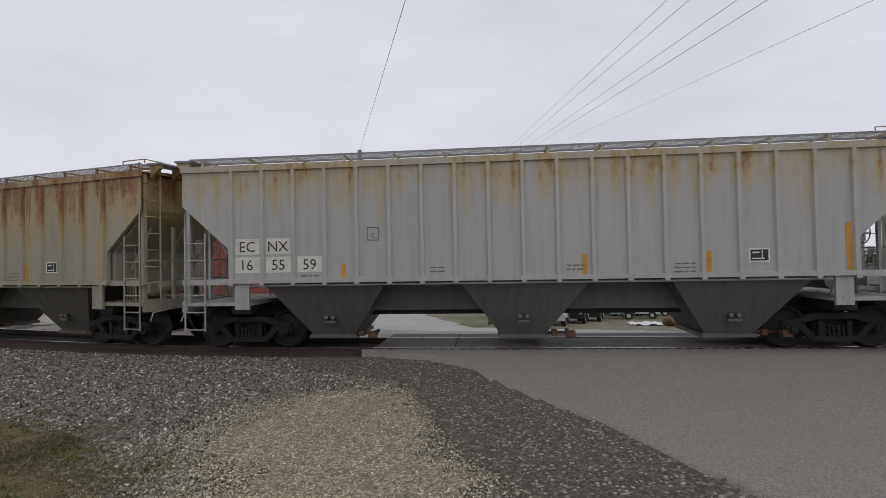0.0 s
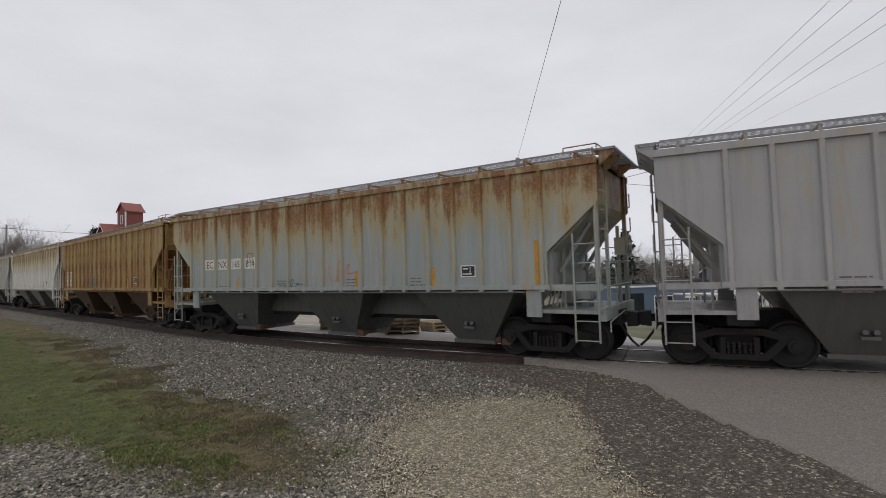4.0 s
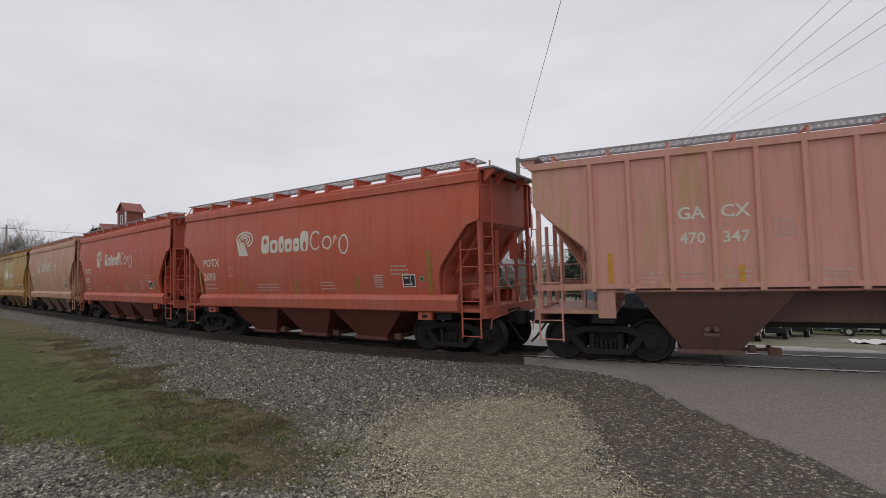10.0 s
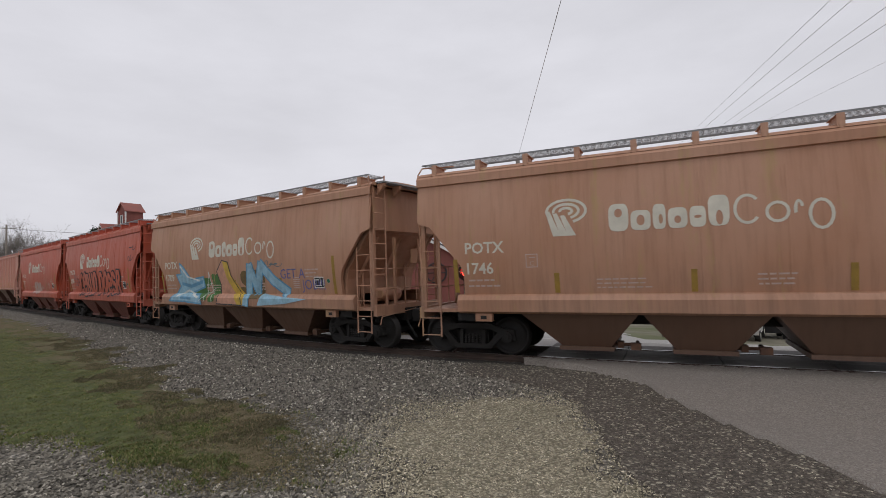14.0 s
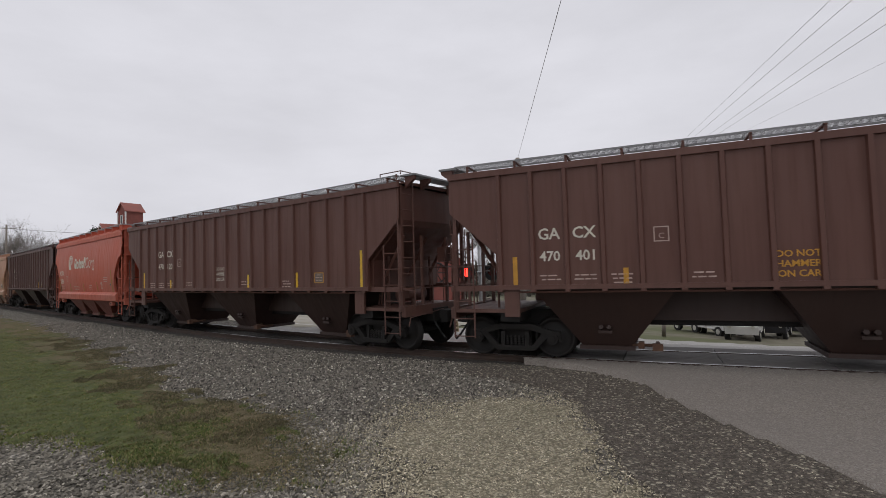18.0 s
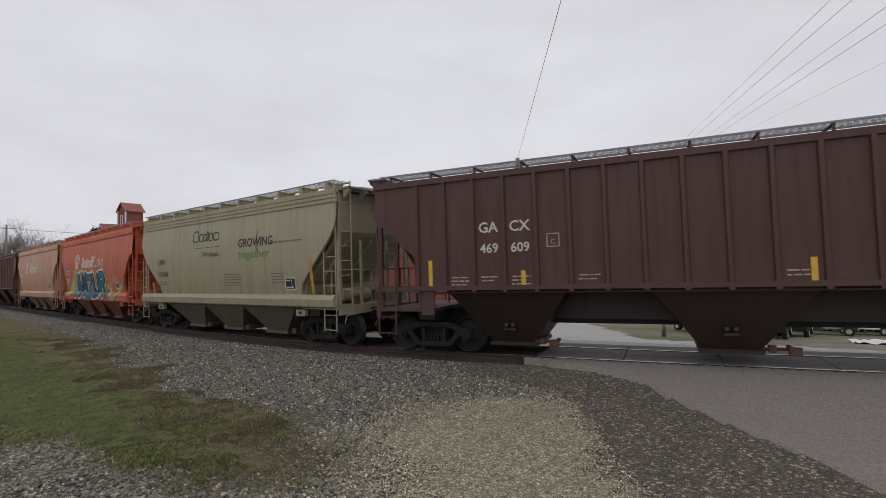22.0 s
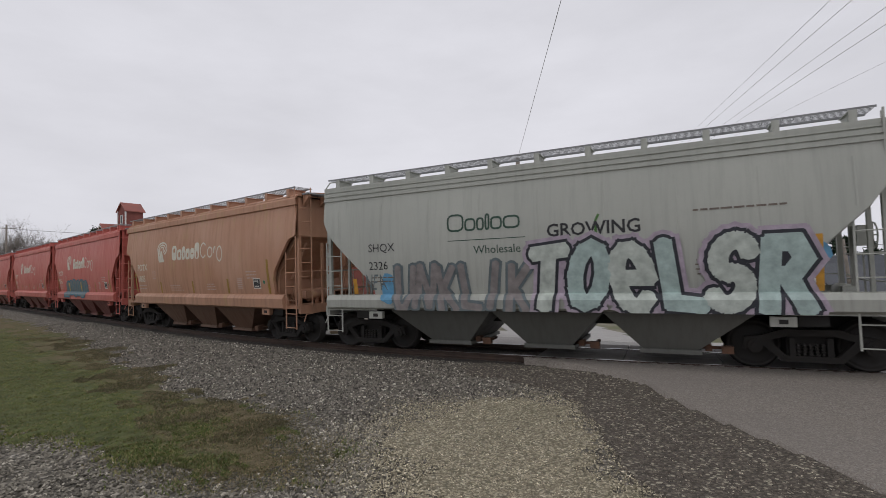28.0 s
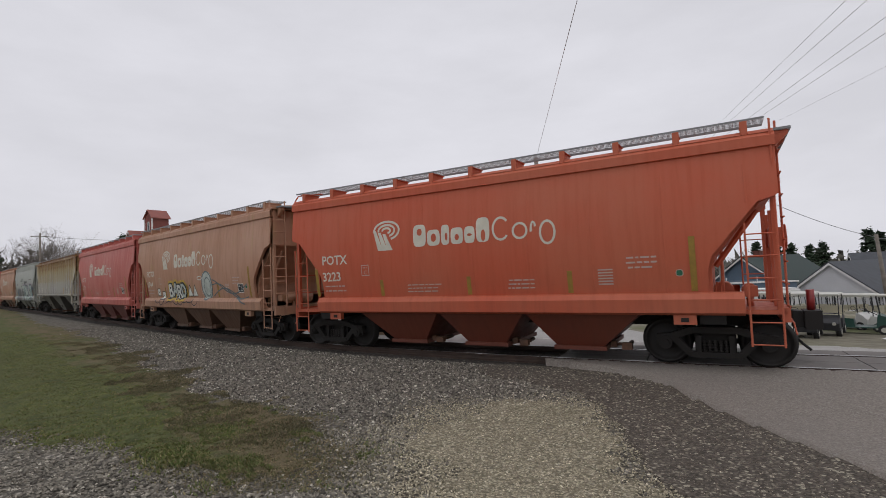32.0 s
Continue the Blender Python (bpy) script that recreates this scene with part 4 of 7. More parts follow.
SPINES = {                        # the middle lines of fat sprayed letters, in a unit box
    "A": [[(0, 0), (0.42, 1), (0.58, 1), (1, 0)], [(0.22, 0.36), (0.8, 0.36)]], "B": [[(0, 0), (0, 1)], [(0, 1), (0.6, 1), (0.75, 0.78), (0.55, 0.55), (0, 0.55)], [(0.55, 0.55), (0.95, 0.3), (0.7, 0), (0, 0)]],
    "C": [loop(0.55, 0.5, 0.5, 0.5, 50, 310)], "D": [[(0, 0), (0, 1), (0.5, 1), (0.95, 0.7), (0.95, 0.3), (0.5, 0), (0, 0)]], "E": [loop(0.5, 0.5, 0.5, 0.5, 0, 315), [(0.05, 0.5), (1, 0.5)]],
    "I": [[(0.5, 0), (0.5, 1)]], "K": [[(0.1, 0), (0.1, 1)], [(0.95, 1), (0.2, 0.5), (0.95, 0)]], "L": [[(0.15, 1), (0.15, 0.05), (0.95, 0)]], "M": [[(0, 0), (0.15, 1), (0.5, 0.35), (0.85, 1), (1, 0)]],
    "N": [[(0.05, 0), (0.05, 1), (0.95, 0), (0.95, 1)]], "O": [loop(0.5, 0.5, 0.48, 0.5)], "R": [[(0.05, 0), (0.05, 1), (0.65, 1), (0.9, 0.75), (0.6, 0.5), (0.1, 0.5)], [(0.5, 0.5), (1, 0)]],
    "S": [loop(0.5, 0.74, 0.42, 0.26, 20, 260) + loop(0.5, 0.25, 0.45, 0.25, 90, -150)], "T": [[(0, 0.95), (1, 1)], [(0.5, 0.95), (0.45, 0)]], "U": [[(0, 1), (0.05, 0.3), (0.3, 0), (0.7, 0), (0.95, 0.3), (1, 1)]],
    "Z": [[(0, 1), (1, 1), (0, 0), (1, 0)]],
}


def swollen(kind, text, x0, x1, z0, z1, thick, lift, wave, only=None, grow=0.0):
    """Letters drawn with a fat round line; grow widens the line for rims and halos."""
    vs, fs, k = [], [], 0
    n = len(text)
    wd = (x1 - x0) / n
    for i, ch in enumerate(text.upper()):
        if only is not None and i % 2 != only:
            continue
        dz, tilt = wave * math.sin(2.1 * i), 0.18 * math.sin(1.7 * i + 0.5)
        half, pad = (thick + grow) / 2, thick * 0.42

        def spot(p):
            h_ = z1 - z0 - 2 * pad
            return (x0 + wd * i + pad + (wd - 2 * pad) * p[0] + tilt * h_ * (p[1] - 0.5), z0 + pad + h_ * p[1] + dz)
        for line in SPINES[ch]:
            pts = [spot(p) for p in line]
            polys = stroke(pts, 2 * half) if half > 0 else []
            polys += [[(px + half * math.cos(0.5236 * j), pz + half * math.sin(0.5236 * j)) for j in range(12)] for px, pz in pts]
            for q in polys:
                fs.append(list(range(len(vs), len(vs) + len(q))))
                vs += [(px, 0.00006 * k, max(pz, 1.09)) for px, pz in q]
                k += 1
    return drape(kind, vs, fs, lift, "sprayed_letters")


def piece(car, kind, text, x0, x1, z0, z1, fills, edge, halo=None, wave=0.06, base=0.010, thick=None):
    """A painted word: a halo, a dark rim, and two fills by turns."""
    thick = thick or 0.21 * (z1 - z0)
    if halo:
        mark(car, "graffiti_glow", swollen(kind, text, x0, x1, z0, z1, thick, base, wave, None, 0.30), SPRAY[halo])
    mark(car, "graffiti_outline", swollen(kind, text, x0, x1, z0, z1, thick, base + 0.012, wave, None, 0.13), SPRAY[edge])
    for i in (0, 1):
        m = fills[i % len(fills)]
        mark(car, "graffiti_fill", swollen(kind, text, x0, x1, z0, z1, thick, base + 0.026, wave, i), SPRAY[m] if isinstance(m, str) else m)


def potash(car, kind, mark_, number, skin, rng):
    pale = CREAM
    mark(car, "badge", flat(kind, emblem(-3.0, 2.71, 1.05)), pale, "cream striped badge")
    mark(car, "wordmark", flat(kind, wordmark(-1.67, 2.74, 1.07)), pale, "cream owner's name as plain shapes")
    mark(car, "reporting_mark", words(kind, mark_, -4.88, 2.42, 0.36, bold=0.006), pale)
    mark(car, "car_number", words(kind, number, -4.9, 1.95, 0.36, bold=0.006), pale)
    fine = lines(-4.86, 1.78, 0.8, 2, 0.13, 0.055, rng) + lines(-2.0, 1.76, 1.1, 3, 0.085, 0.04, rng) + lines(0.85, 1.80, 0.65, 3, 0.09, 0.045, rng)
    fine += lines(3.45, 2.18, 0.6, 3, 0.10, 0.05, rng)
    fine += [rect(2.9, 3.2, 1.66 + 0.06 * i, 1.69 + 0.06 * i) for i in range(6)]
    mark(car, "small_print", flat(kind, fine), DUSTY)
    mark(car, "plate_letter_box", flat(kind, frame_box(-3.44, -3.17, 2.06, 2.36, 0.022) + lines(-3.38, 2.27, 0.15, 1, 0.05, 0.03, rng)), DUSTY)
    mark(car, "plate_letter", centred(kind, "C", -3.305, 2.10, 0.15), DUSTY)
    for u, a, b in ((-2.78, 1.50, 1.93), (-0.15, 1.50, 1.94), (2.3, 1.50, 1.98), (4.68, 1.50, 2.55), (-5.12, 1.52, 2.3)):
        if abs(u) + 0.05 < side_x(kind, b) + 0.1:
            mark(car, "reflector_stripe", flat(kind, [rect(u - 0.055, u + 0.055, a, b)]), OLIVE)
    mark(car, "safety_disc", flat(kind, [blob(4.44, 1.86, 0.07, 0.07, rng, 14, 0.0)], 0.008), DUSTY)
    mark(car, "disc_centre", flat(kind, [blob(4.44, 1.86, 0.055, 0.055, rng, 12, 0.0)], 0.0105), GREEN)
    if number not in ("3288", "3223"):
        info_box(car, kind, 3.84, 4.24, 1.66, 1.98)


def ribbed_marks(car, kind, mark_, number, extra, rng):
    cells_ = [-6.63 + 0.7367 * (i + 0.5) for i in range(18)]
    gacx = "gacx" in extra
    if mark_:
        first, second = mark_.split(), number.split()
        if "ecnxwide" in extra:
            rows = [(2.36, list(zip(cells_[1:], first + second)))]
        elif gacx:
            c0, z0 = (1, 2.66) if number == "470 401" else (2, 2.90)
            rows = [(z0, list(zip(cells_[c0:], first))), (z0 - 0.47, list(zip(cells_[c0:], second)))]
        else:
            rows = [(2.30, list(zip(cells_, first))), (1.88, list(zip(cells_, second)))]
            if "crix" in extra:
                rows = [(2.68, list(zip(cells_, first))), (2.20, list(zip(cells_, second)))]
        for z, items in rows:
            for cx, text in items:
                if not gacx and not ("crix" in extra and z < 2.5):
                    mark(car, "lettering_panel", flat(kind, [rect(cx - 0.295, cx + 0.295, z - 0.06, z + 0.30)], 0.006), AGED)
                size = 0.34 if len(text) < 3 else 0.30
                mark(car, "reporting_mark" if text in first else "car_number", centred(kind, text, cx, z, size, bold=0.004 if gacx else 0.0), CREAM if gacx else BLACK)
    ink = DUSTY if gacx else INK
    fine = []
    for i in (1, 2, 3, 5, 10, 13) if gacx else (2, 6, 10, 13):
        fine += lines(cells_[i] - 0.24, 1.86 if gacx or i > 3 else 1.72, 0.46, rng.choice((2, 2, 3, 4)), 0.085, 0.04, rng)
    mark(car, "small_print", flat(kind, fine), ink)
    mark(car, "plate_letter_box", flat(kind, frame_box(cells_[4] - 0.14, cells_[4] + 0.14, 2.5, 2.8, 0.02)), CREAM if "nohammer" in extra else ink)
    mark(car, "plate_letter", centred(kind, "C", cells_[4], 2.56, 0.16), CREAM if "nohammer" in extra else ink)
    col = LEMON if "bars" in extra or "yellow" in extra else YELLOW
    if "nohammer" not in extra:
        for u, a, b in ((-4.0, 1.62, 2.0), (-1.48, 1.62, 2.08), (1.28, 1.62, 2.1), (3.8, 1.62, 2.12), (6.5, 1.66, 2.65)) + (((-6.3, 1.66, 2.3),) if gacx else ()):
            mark(car, "reflector_stripe", flat(kind, [rect(u - 0.05, u + 0.05, a, b)]), col)
    if gacx:
        mark(car, "data_panel", flat(kind, frame_box(cells_[15] - 0.2, cells_[15] + 0.2, 1.80, 2.10, 0.022)), YELLOW, "yellow-framed stencil panel")
        mark(car, "data_panel_field", flat(kind, [rect(cells_[15] - 0.18, cells_[15] + 0.18, 1.82, 2.08)], 0.006), INK)
        mark(car, "data_panel_print", flat(kind, lines(cells_[15] - 0.14, 2.02, 0.28, 3, 0.075, 0.03, rng), 0.012), DUSTY)
    else:
        info_box(car, kind, cells_[15] - 0.2, cells_[15] + 0.2, 1.88, 2.16)


for ci, (car, kind, front, mark_, number, extra, wheels) in enumerate(CARS):
    rng = random.Random(100 + ci)
    if "potash" in extra:
        potash(car, kind, mark_, number, TRAIN[ci][2], rng)
    elif kind == "ribbed":
        ribbed_marks(car, kind, mark_, number, extra, rng)
    if "diamond" in extra:
        mark(car, "pale_panel", flat(kind, [rect(-2.9, 1.0, 1.75, 3.75)], 0.004), paint("pale_yellow_panel", (0.40, 0.31, 0.13), (0.46, 0.36, 0.17), 0.36, 0.3, 77.0))
        mark(car, "badge", flat(kind, [[(-2.6, 2.75), (-2.05, 2.35), (-2.05, 3.15)], [(-1.95, 2.75), (-1.35, 2.3), (-0.8, 2.75), (-1.35, 3.2)]], 0.009), WHITE, "white triangle and diamond badge")
        mark(car, "wordmark", flat(kind, ring(-0.35, 2.68, 0.17, 0.18, 0.07, 12, 0.6, 5.7) + sum([ring(-0.02 + 0.31 * i, 2.64, 0.13, 0.13, 0.06, 12) for i in range(5)], []) + [rect(0.29, 0.35, 2.38, 2.76), rect(1.06, 1.12, 2.5, 2.9)], 0.009), WHITE)
        mark(car, "reporting_mark", words(kind, mark_, -4.6, 2.25, 0.32, bold=0.006), BLACK)
        mark(car, "car_number", words(kind, number, -4.6, 1.86, 0.32, bold=0.004), BLACK)
        mark(car, "small_print", flat(kind, lines(-4.6, 1.75, 1.4, 2, 0.1, 0.05, rng) + lines(-2.7, 1.68, 1.2, 2, 0.08, 0.04, rng) + lines(1.2, 1.9, 1.1, 4, 0.08, 0.04, rng)), INK)
        for u in (-4.9, -0.9, 4.65):
            mark(car, "reflector_stripe", flat(kind, [rect(u - 0.06, u + 0.06, 1.5, 2.0)], 0.012), LEMON)
        info_box(car, kind, 3.3, 3.85, 1.62, 1.95)
    if "grower" in extra:
        dk = plain("dark_green_print", (0.035, 0.075, 0.055), 0.7)
        light = "bubbles" in extra
        w0 = []
        pos = -2.2
        for wd, ht in ((0.40, 0.38), (0.24, 0.26), (0.15, 0.26), (0.08, 0.34), (0.24, 0.26), (0.36, 0.26)):
            lump = []
            for i in range(14):
                c, s_ = math.cos(0.4488 * i), math.sin(0.4488 * i)
                lump.append((pos + wd * (0.5 + 0.5 * math.copysign(abs(c) ** 0.6, c)), 2.98 + ht * (0.5 + 0.5 * math.copysign(abs(s_) ** 0.6, s_))))
            w0 += stroke(lump + lump[:1], 0.045)
            pos += wd + 0.06
        du, dz = (0.0, 0.0) if light else (0.5, 0.36)
        w0 = [[(px_ + du, pz_ + dz) for px_, pz_ in q_] for q_ in w0]
        mark(car, "wordmark", flat(kind, w0), dk, "dark owner's name as plain shapes")
        mark(car, "underline", flat(kind, [rect(-2.2 + du, -0.3 + du, 2.74 + dz, 2.755 + dz)]), dk)
        mark(car, "slogan", words(kind, "Wholesale", -1.55 + du, 2.42 + dz, 0.27), dk)
        mark(car, "slogan", words(kind, "GROWING", 0.18 + 2.2 * du, 2.72 + 0.8 * dz, 0.39, bold=0.01), BLACK)
        if not light:
            mark(car, "slogan", words(kind, "together", 1.3, 2.64, 0.40, widen=1.25), plain("bright_green_print", (0.10, 0.26, 0.05), 0.7))
        mark(car, "leaf_sprout", flat(kind, stroke([(1.22 + 2.2 * du, 2.5 + dz), (1.22 + 2.2 * du, 3.0 + dz), (1.28 + 2.2 * du, 3.12 + dz)], 0.05)), SPRAY["leaf"])
        mark(car, "reporting_mark", words(kind, mark_, -4.52, 2.58, 0.30), BLACK)
        mark(car, "car_number", words(kind, number, -4.52, 2.12, 0.30), BLACK)
        mark(car, "small_print", flat(kind, lines(-4.5, 1.9, 0.9, 2, 0.1, 0.045, rng) + lines(0.3, 2.12, 1.2, 5, 0.09, 0.04, rng) + lines(3.0, 2.1, 0.8, 4, 0.09, 0.04, rng) + lines(3.0, 3.05, 1.6, 1, 0.1, 0.05, rng)), INK)
        for u in (-5.0, -3.0, -1.1, 1.2, 4.95):
            hi = 2.5 if u > 4 else 1.9
            mark(car, "reflector_stripe", flat(kind, [rect(u - 0.06, u + 0.06, 1.5, hi)]), YELLOW)
        info_box(car, kind, 3.7, 4.2, 1.62, 1.98)
    if "nohammer" in extra:
        for j, text in enumerate(("NO", "HAMMER", "ON CAR")):
            mark(car, "notice", centred(kind, text, -0.37, 2.26 - 0.17 * j, 0.16), INK)
    if number == "470 401":
        for j, text in enumerate(("DO NOT", "HAMMER", "ON CAR")):
            mark(car, "notice", centred(kind, text, -1.1, 2.12 - 0.18 * j, 0.17, bold=0.003), YELLOW, "yellow stencilled warning")
    if "yellow" in extra:
        for j, text in enumerate(("DO NOT", "HAMMER", "ON CAR")):
            mark(car, "notice", centred(kind, text, -0.37, 2.28 - 0.18 * j, 0.17), CREAM)
    if "whitetag" in extra:
        if kind == "ribbed":
            bubble_row(car, kind, 5.1, 5.75, 2.55, 3.25, 1, ["chalk"], 4)
            scrawl(car, kind, -4.2, -2.6, 1.7, 2.4, 3, 0.035, "slate", 4)
        else:
            piece(car, kind, "SUBS", -1.1, 0.9, 1.4, 2.0, ["haze"], "haze", None, 0.05)
    if "smalltag" in extra:
        mark(car, "graffiti_tag", fat_letters(kind, "MMKE", -3.95, -2.9, 1.62, 1.9, False, 0.010, 0.1), SPRAY["dark"])
    if "scrawl" in extra:
        own = skin_mats[TRAIN[ci][2], ci % 3]
        piece(car, kind, "CEBUD", -2.95, 0.1, 1.35, 2.45, [own], "dark", None, 0.05)
        piece(car, kind, "DOESR", 0.5, 3.65, 1.4, 2.45, [own], "dark", None, 0.06)
        for j, text in enumerate(("TRUCK", "GUNS", "AND", "GALS")):
            mark(car, "graffiti_words", words(kind, text, -4.2 + 0.06 * j, 2.32 - 0.17 * j, 0.17), SPRAY["slate"])
        scrawl(car, kind, -3.55, -3.2, 1.8, 2.25, 7, 0.03, "dark", 2)
        scrawl(car, kind, 4.75, 5.5, 3.3, 3.65, 4, 0.03, "dark", 2)
        scrawl(car, kind, 4.7, 5.2, 2.85, 3.15, 6, 0.03, "dark", 2)
    if "mural" in extra:
        haze(car, kind, -3.0, -0.8, 1.12, 2.3, 14, "leaf", 31, 0.004)
        haze(car, kind, -0.3, 1.7, 1.12, 2.35, 12, "umber", 32, 0.004)
        arrow = [(-4.45, 1.22), (-3.3, 1.2), (-2.15, 1.13), (-2.3, 1.45), (-3.0, 1.5), (-2.05, 1.72), (-2.1, 2.08), (-2.95, 2.0), (-3.45, 2.45), (-3.75, 2.62), (-3.65, 2.2), (-4.0, 2.18), (-3.75, 1.75), (-4.1, 1.5)]
        mark(car, "graffiti_outline", flat(kind, stroke(arrow + arrow[:1], 0.06), 0.012), SPRAY["blue"])
        mark(car, "graffiti_fill", flat(kind, [arrow], 0.010), SPRAY["sky"])
        mark(car, "graffiti_shine", flat(kind, stroke([(-3.7, 2.5), (-3.2, 2.1), (-2.4, 1.95)], 0.06) + stroke([(-3.9, 1.4), (-3.2, 1.6), (-2.4, 1.35)], 0.07), 0.0145), SPRAY["chalk"])
        mark(car, "graffiti_shade", flat(kind, stroke([(-3.6, 1.85), (-3.0, 1.75), (-2.2, 1.9)], 0.12) + stroke([(-3.6, 1.35), (-2.9, 1.32)], 0.10), 0.0135), SPRAY["blue"])
        mark(car, "graffiti_line", flat(kind, stroke([(-2.0, 1.2), (-1.72, 2.25), (-1.45, 1.2)], 0.03) + stroke([(-1.98, 1.5), (-1.45, 1.55)], 0.02) + stroke([(-1.9, 1.8), (-1.5, 1.85)], 0.02) + stroke([(-2.3, 1.25), (-1.3, 1.7)], 0.02), 0.0155), SPRAY["chalk"])
        slab = [(-1.15, 1.15), (0.35, 1.12), (0.25, 1.4), (-0.35, 2.1), (-0.5, 2.55), (-0.85, 2.62), (-1.2, 2.25), (-1.0, 1.8)]
        mark(car, "graffiti_fill", flat(kind, [slab], 0.010), SPRAY["salmon"])
        mark(car, "graffiti_shade", flat(kind, [[(-0.85, 2.62), (-0.5, 2.55), (-0.35, 2.1), (0.45, 1.4), (0.4, 1.12), (0.1, 1.12), (-0.6, 2.0)]], 0.0115), SPRAY["gold"])
        mark(car, "graffiti_outline", flat(kind, stroke(slab + slab[:1], 0.035), 0.0135), SPRAY["dark"])
        mark(car, "graffiti_outline", flat(kind, stroke([(0.55, 1.2), (0.75, 2.35), (1.1, 1.6), (1.35, 2.4), (1.95, 1.9), (2.6, 1.55)], 0.36), 0.0095), SPRAY["blue"])
        mark(car, "graffiti_fill", flat(kind, stroke([(0.55, 1.2), (0.75, 2.35), (1.1, 1.6), (1.35, 2.4), (1.95, 1.9), (2.6, 1.55)], 0.26), 0.0125), SPRAY["sky"])
        mark(car, "graffiti_fill", flat(kind, [[(1.2, 1.12), (2.6, 1.2), (3.6, 1.35), (2.5, 1.4), (1.4, 1.5)]], 0.0145), SPRAY["sky"])
    if "job" in extra:
        for text, x, z in (("GET A", 2.3, 1.95), ("JOB!!!", 3.3, 1.62)):
            mark(car, "graffiti_words", words(kind, text, x, z, 0.42), SPRAY["violet"])
        scrawl(car, kind, 1.6, 2.3, 2.25, 2.55, 8, 0.025, "slate", 3)
    if "blueletters" in extra:
        swirl = []
        for k_ in range(4):
            swirl += stroke([(-4.9 + 0.16 * i, 1.25 + 0.13 * k_ * (i / 10) + 0.75 * (i / 12) ** 1.6 * (0.6 + 0.2 * k_) + 0.06 * math.sin(i * 0.9 + k_)) for i in range(15)], 0.17 - 0.02 * k_)
        swirl += stroke([(-2.6 + 0.2 * i, 2.42 + 0.17 * math.sin(i * 0.55)) for i in range(16)], 0.16) + stroke([(2.0 + 0.2 * i, 1.5 + 0.3 * math.sin(i * 0.6)) for i in range(14)], 0.22)
        mark(car, "graffiti_glow", flat(kind, swirl, 0.006), SPRAY["mint"])
        mark(car, "graffiti_fill", flat(kind, [blob(-3.5, 2.05, 0.16, 0.10, rng, 12, 0.2), blob(-3.75, 1.72, 0.12, 0.09, rng, 12, 0.2), blob(-1.7, 2.62, 0.2, 0.08, rng, 12, 0.2)], 0.0065), SPRAY["mint"])
        piece(car, kind, "AMZUR", -2.8, 2.3, 1.25, 2.4, ["teal", "navy"], "dark", "chalk", 0.07)
        dabs = []
        for i in range(16):
            x = -2.6 + 0.33 * i
            dabs.append([(x, 1.35), (x + 0.10, 1.3), (x + 0.2, 1.62), (x + 0.06, 1.7)])
        mark(car, "graffiti_shine", flat(kind, dabs, 0.0225), SPRAY["blue"])
        scrawl(car, kind, -5.35, -4.75, 2.5, 2.95, 3, 0.035, "blue", 3)
        for u in (-2.6, -0.1, 2.3):
            mark(car, "reflector_stripe", flat(kind, [rect(u - 0.06, u + 0.06, 1.5, 2.0)], 0.03), LEMON)
    if "teal" in extra:
        bubble_row(car, kind, -3.4, 0.9, 1.22, 2.15, 6, ["slate"], 15, "teal", False)
        for u in (-2.6, -0.2):
            mark(car, "reflector_stripe", flat(kind, [rect(u - 0.06, u + 0.06, 1.5, 2.0)], 0.03), LEMON)
    if "bubbles" in extra:
        piece(car, kind, "UNKLIK", -3.75, -0.2, 1.1, 2.2, ["ash"], "slate", None, 0.04, 0.006, 0.17)
        mark(car, "graffiti_fill", flat(kind, [blob(-3.95, 1.6, 0.2, 0.4, rng, 16, 0.3)], 0.007), SPRAY["blue"])
        haze(car, kind, 4.2, 5.2, 1.2, 2.4, 7, "blue", 33, 0.004)
        piece(car, kind, "TOELSR", -0.25, 4.9, 1.1, 2.55, ["mist", "pale"], "dark", "lilac", 0.04, 0.036, 0.33)
        mark(car, "graffiti_tag", fat_letters(kind, "NEA", -4.65, -4.0, 1.6, 2.0, False, 0.010), SPRAY["slate"])
    if "swirl" in extra:
        piece(car, kind, "bARd", -2.3, -0.55, 1.5, 2.05, ["chalk", "mist"], "dark", "gold", 0.05)
        for u, z_, r in ((-3.55, 1.72, 0.17), (-3.0, 1.58, 0.18)):
            mark(car, "graffiti_fill", flat(kind, [rect(u - r, u + r, z_ - r, z_ + r)], 0.010), SPRAY["chalk"])
            mark(car, "graffiti_line", flat(kind, frame_box(u - r, u + r, z_ - r, z_ + r, 0.03) + [rect(u - 0.03, u + 0.03, z_ - 0.03, z_ + 0.03)], 0.0125), SPRAY["dark"])
        for u in (-0.2, 0.25):
            mark(car, "graffiti_fill", flat(kind, [[(u - 0.22, 1.55), (u + 0.22, 1.55), (u + 0.02, 2.0)]], 0.010), SPRAY["chalk"])
            mark(car, "graffiti_line", flat(kind, stroke([(u - 0.22, 1.55), (u + 0.22, 1.55), (u + 0.02, 2.0), (u - 0.22, 1.55)], 0.03), 0.0125), SPRAY["dark"])
        mark(car, "graffiti_line", flat(kind, ring(0.8, 2.25, 0.22, 0.09, 0.04, 14), 0.012), SPRAY["chalk"])
        scrawl(car, kind, -3.8, 0.6, 1.15, 1.5, 5, 0.03, "dark", 9)
        mark(car, "graffiti_fill", flat(kind, [blob(1.4, 1.95, 0.45, 0.55, rng, 18, 0.08)], 0.009), SPRAY["mist"])
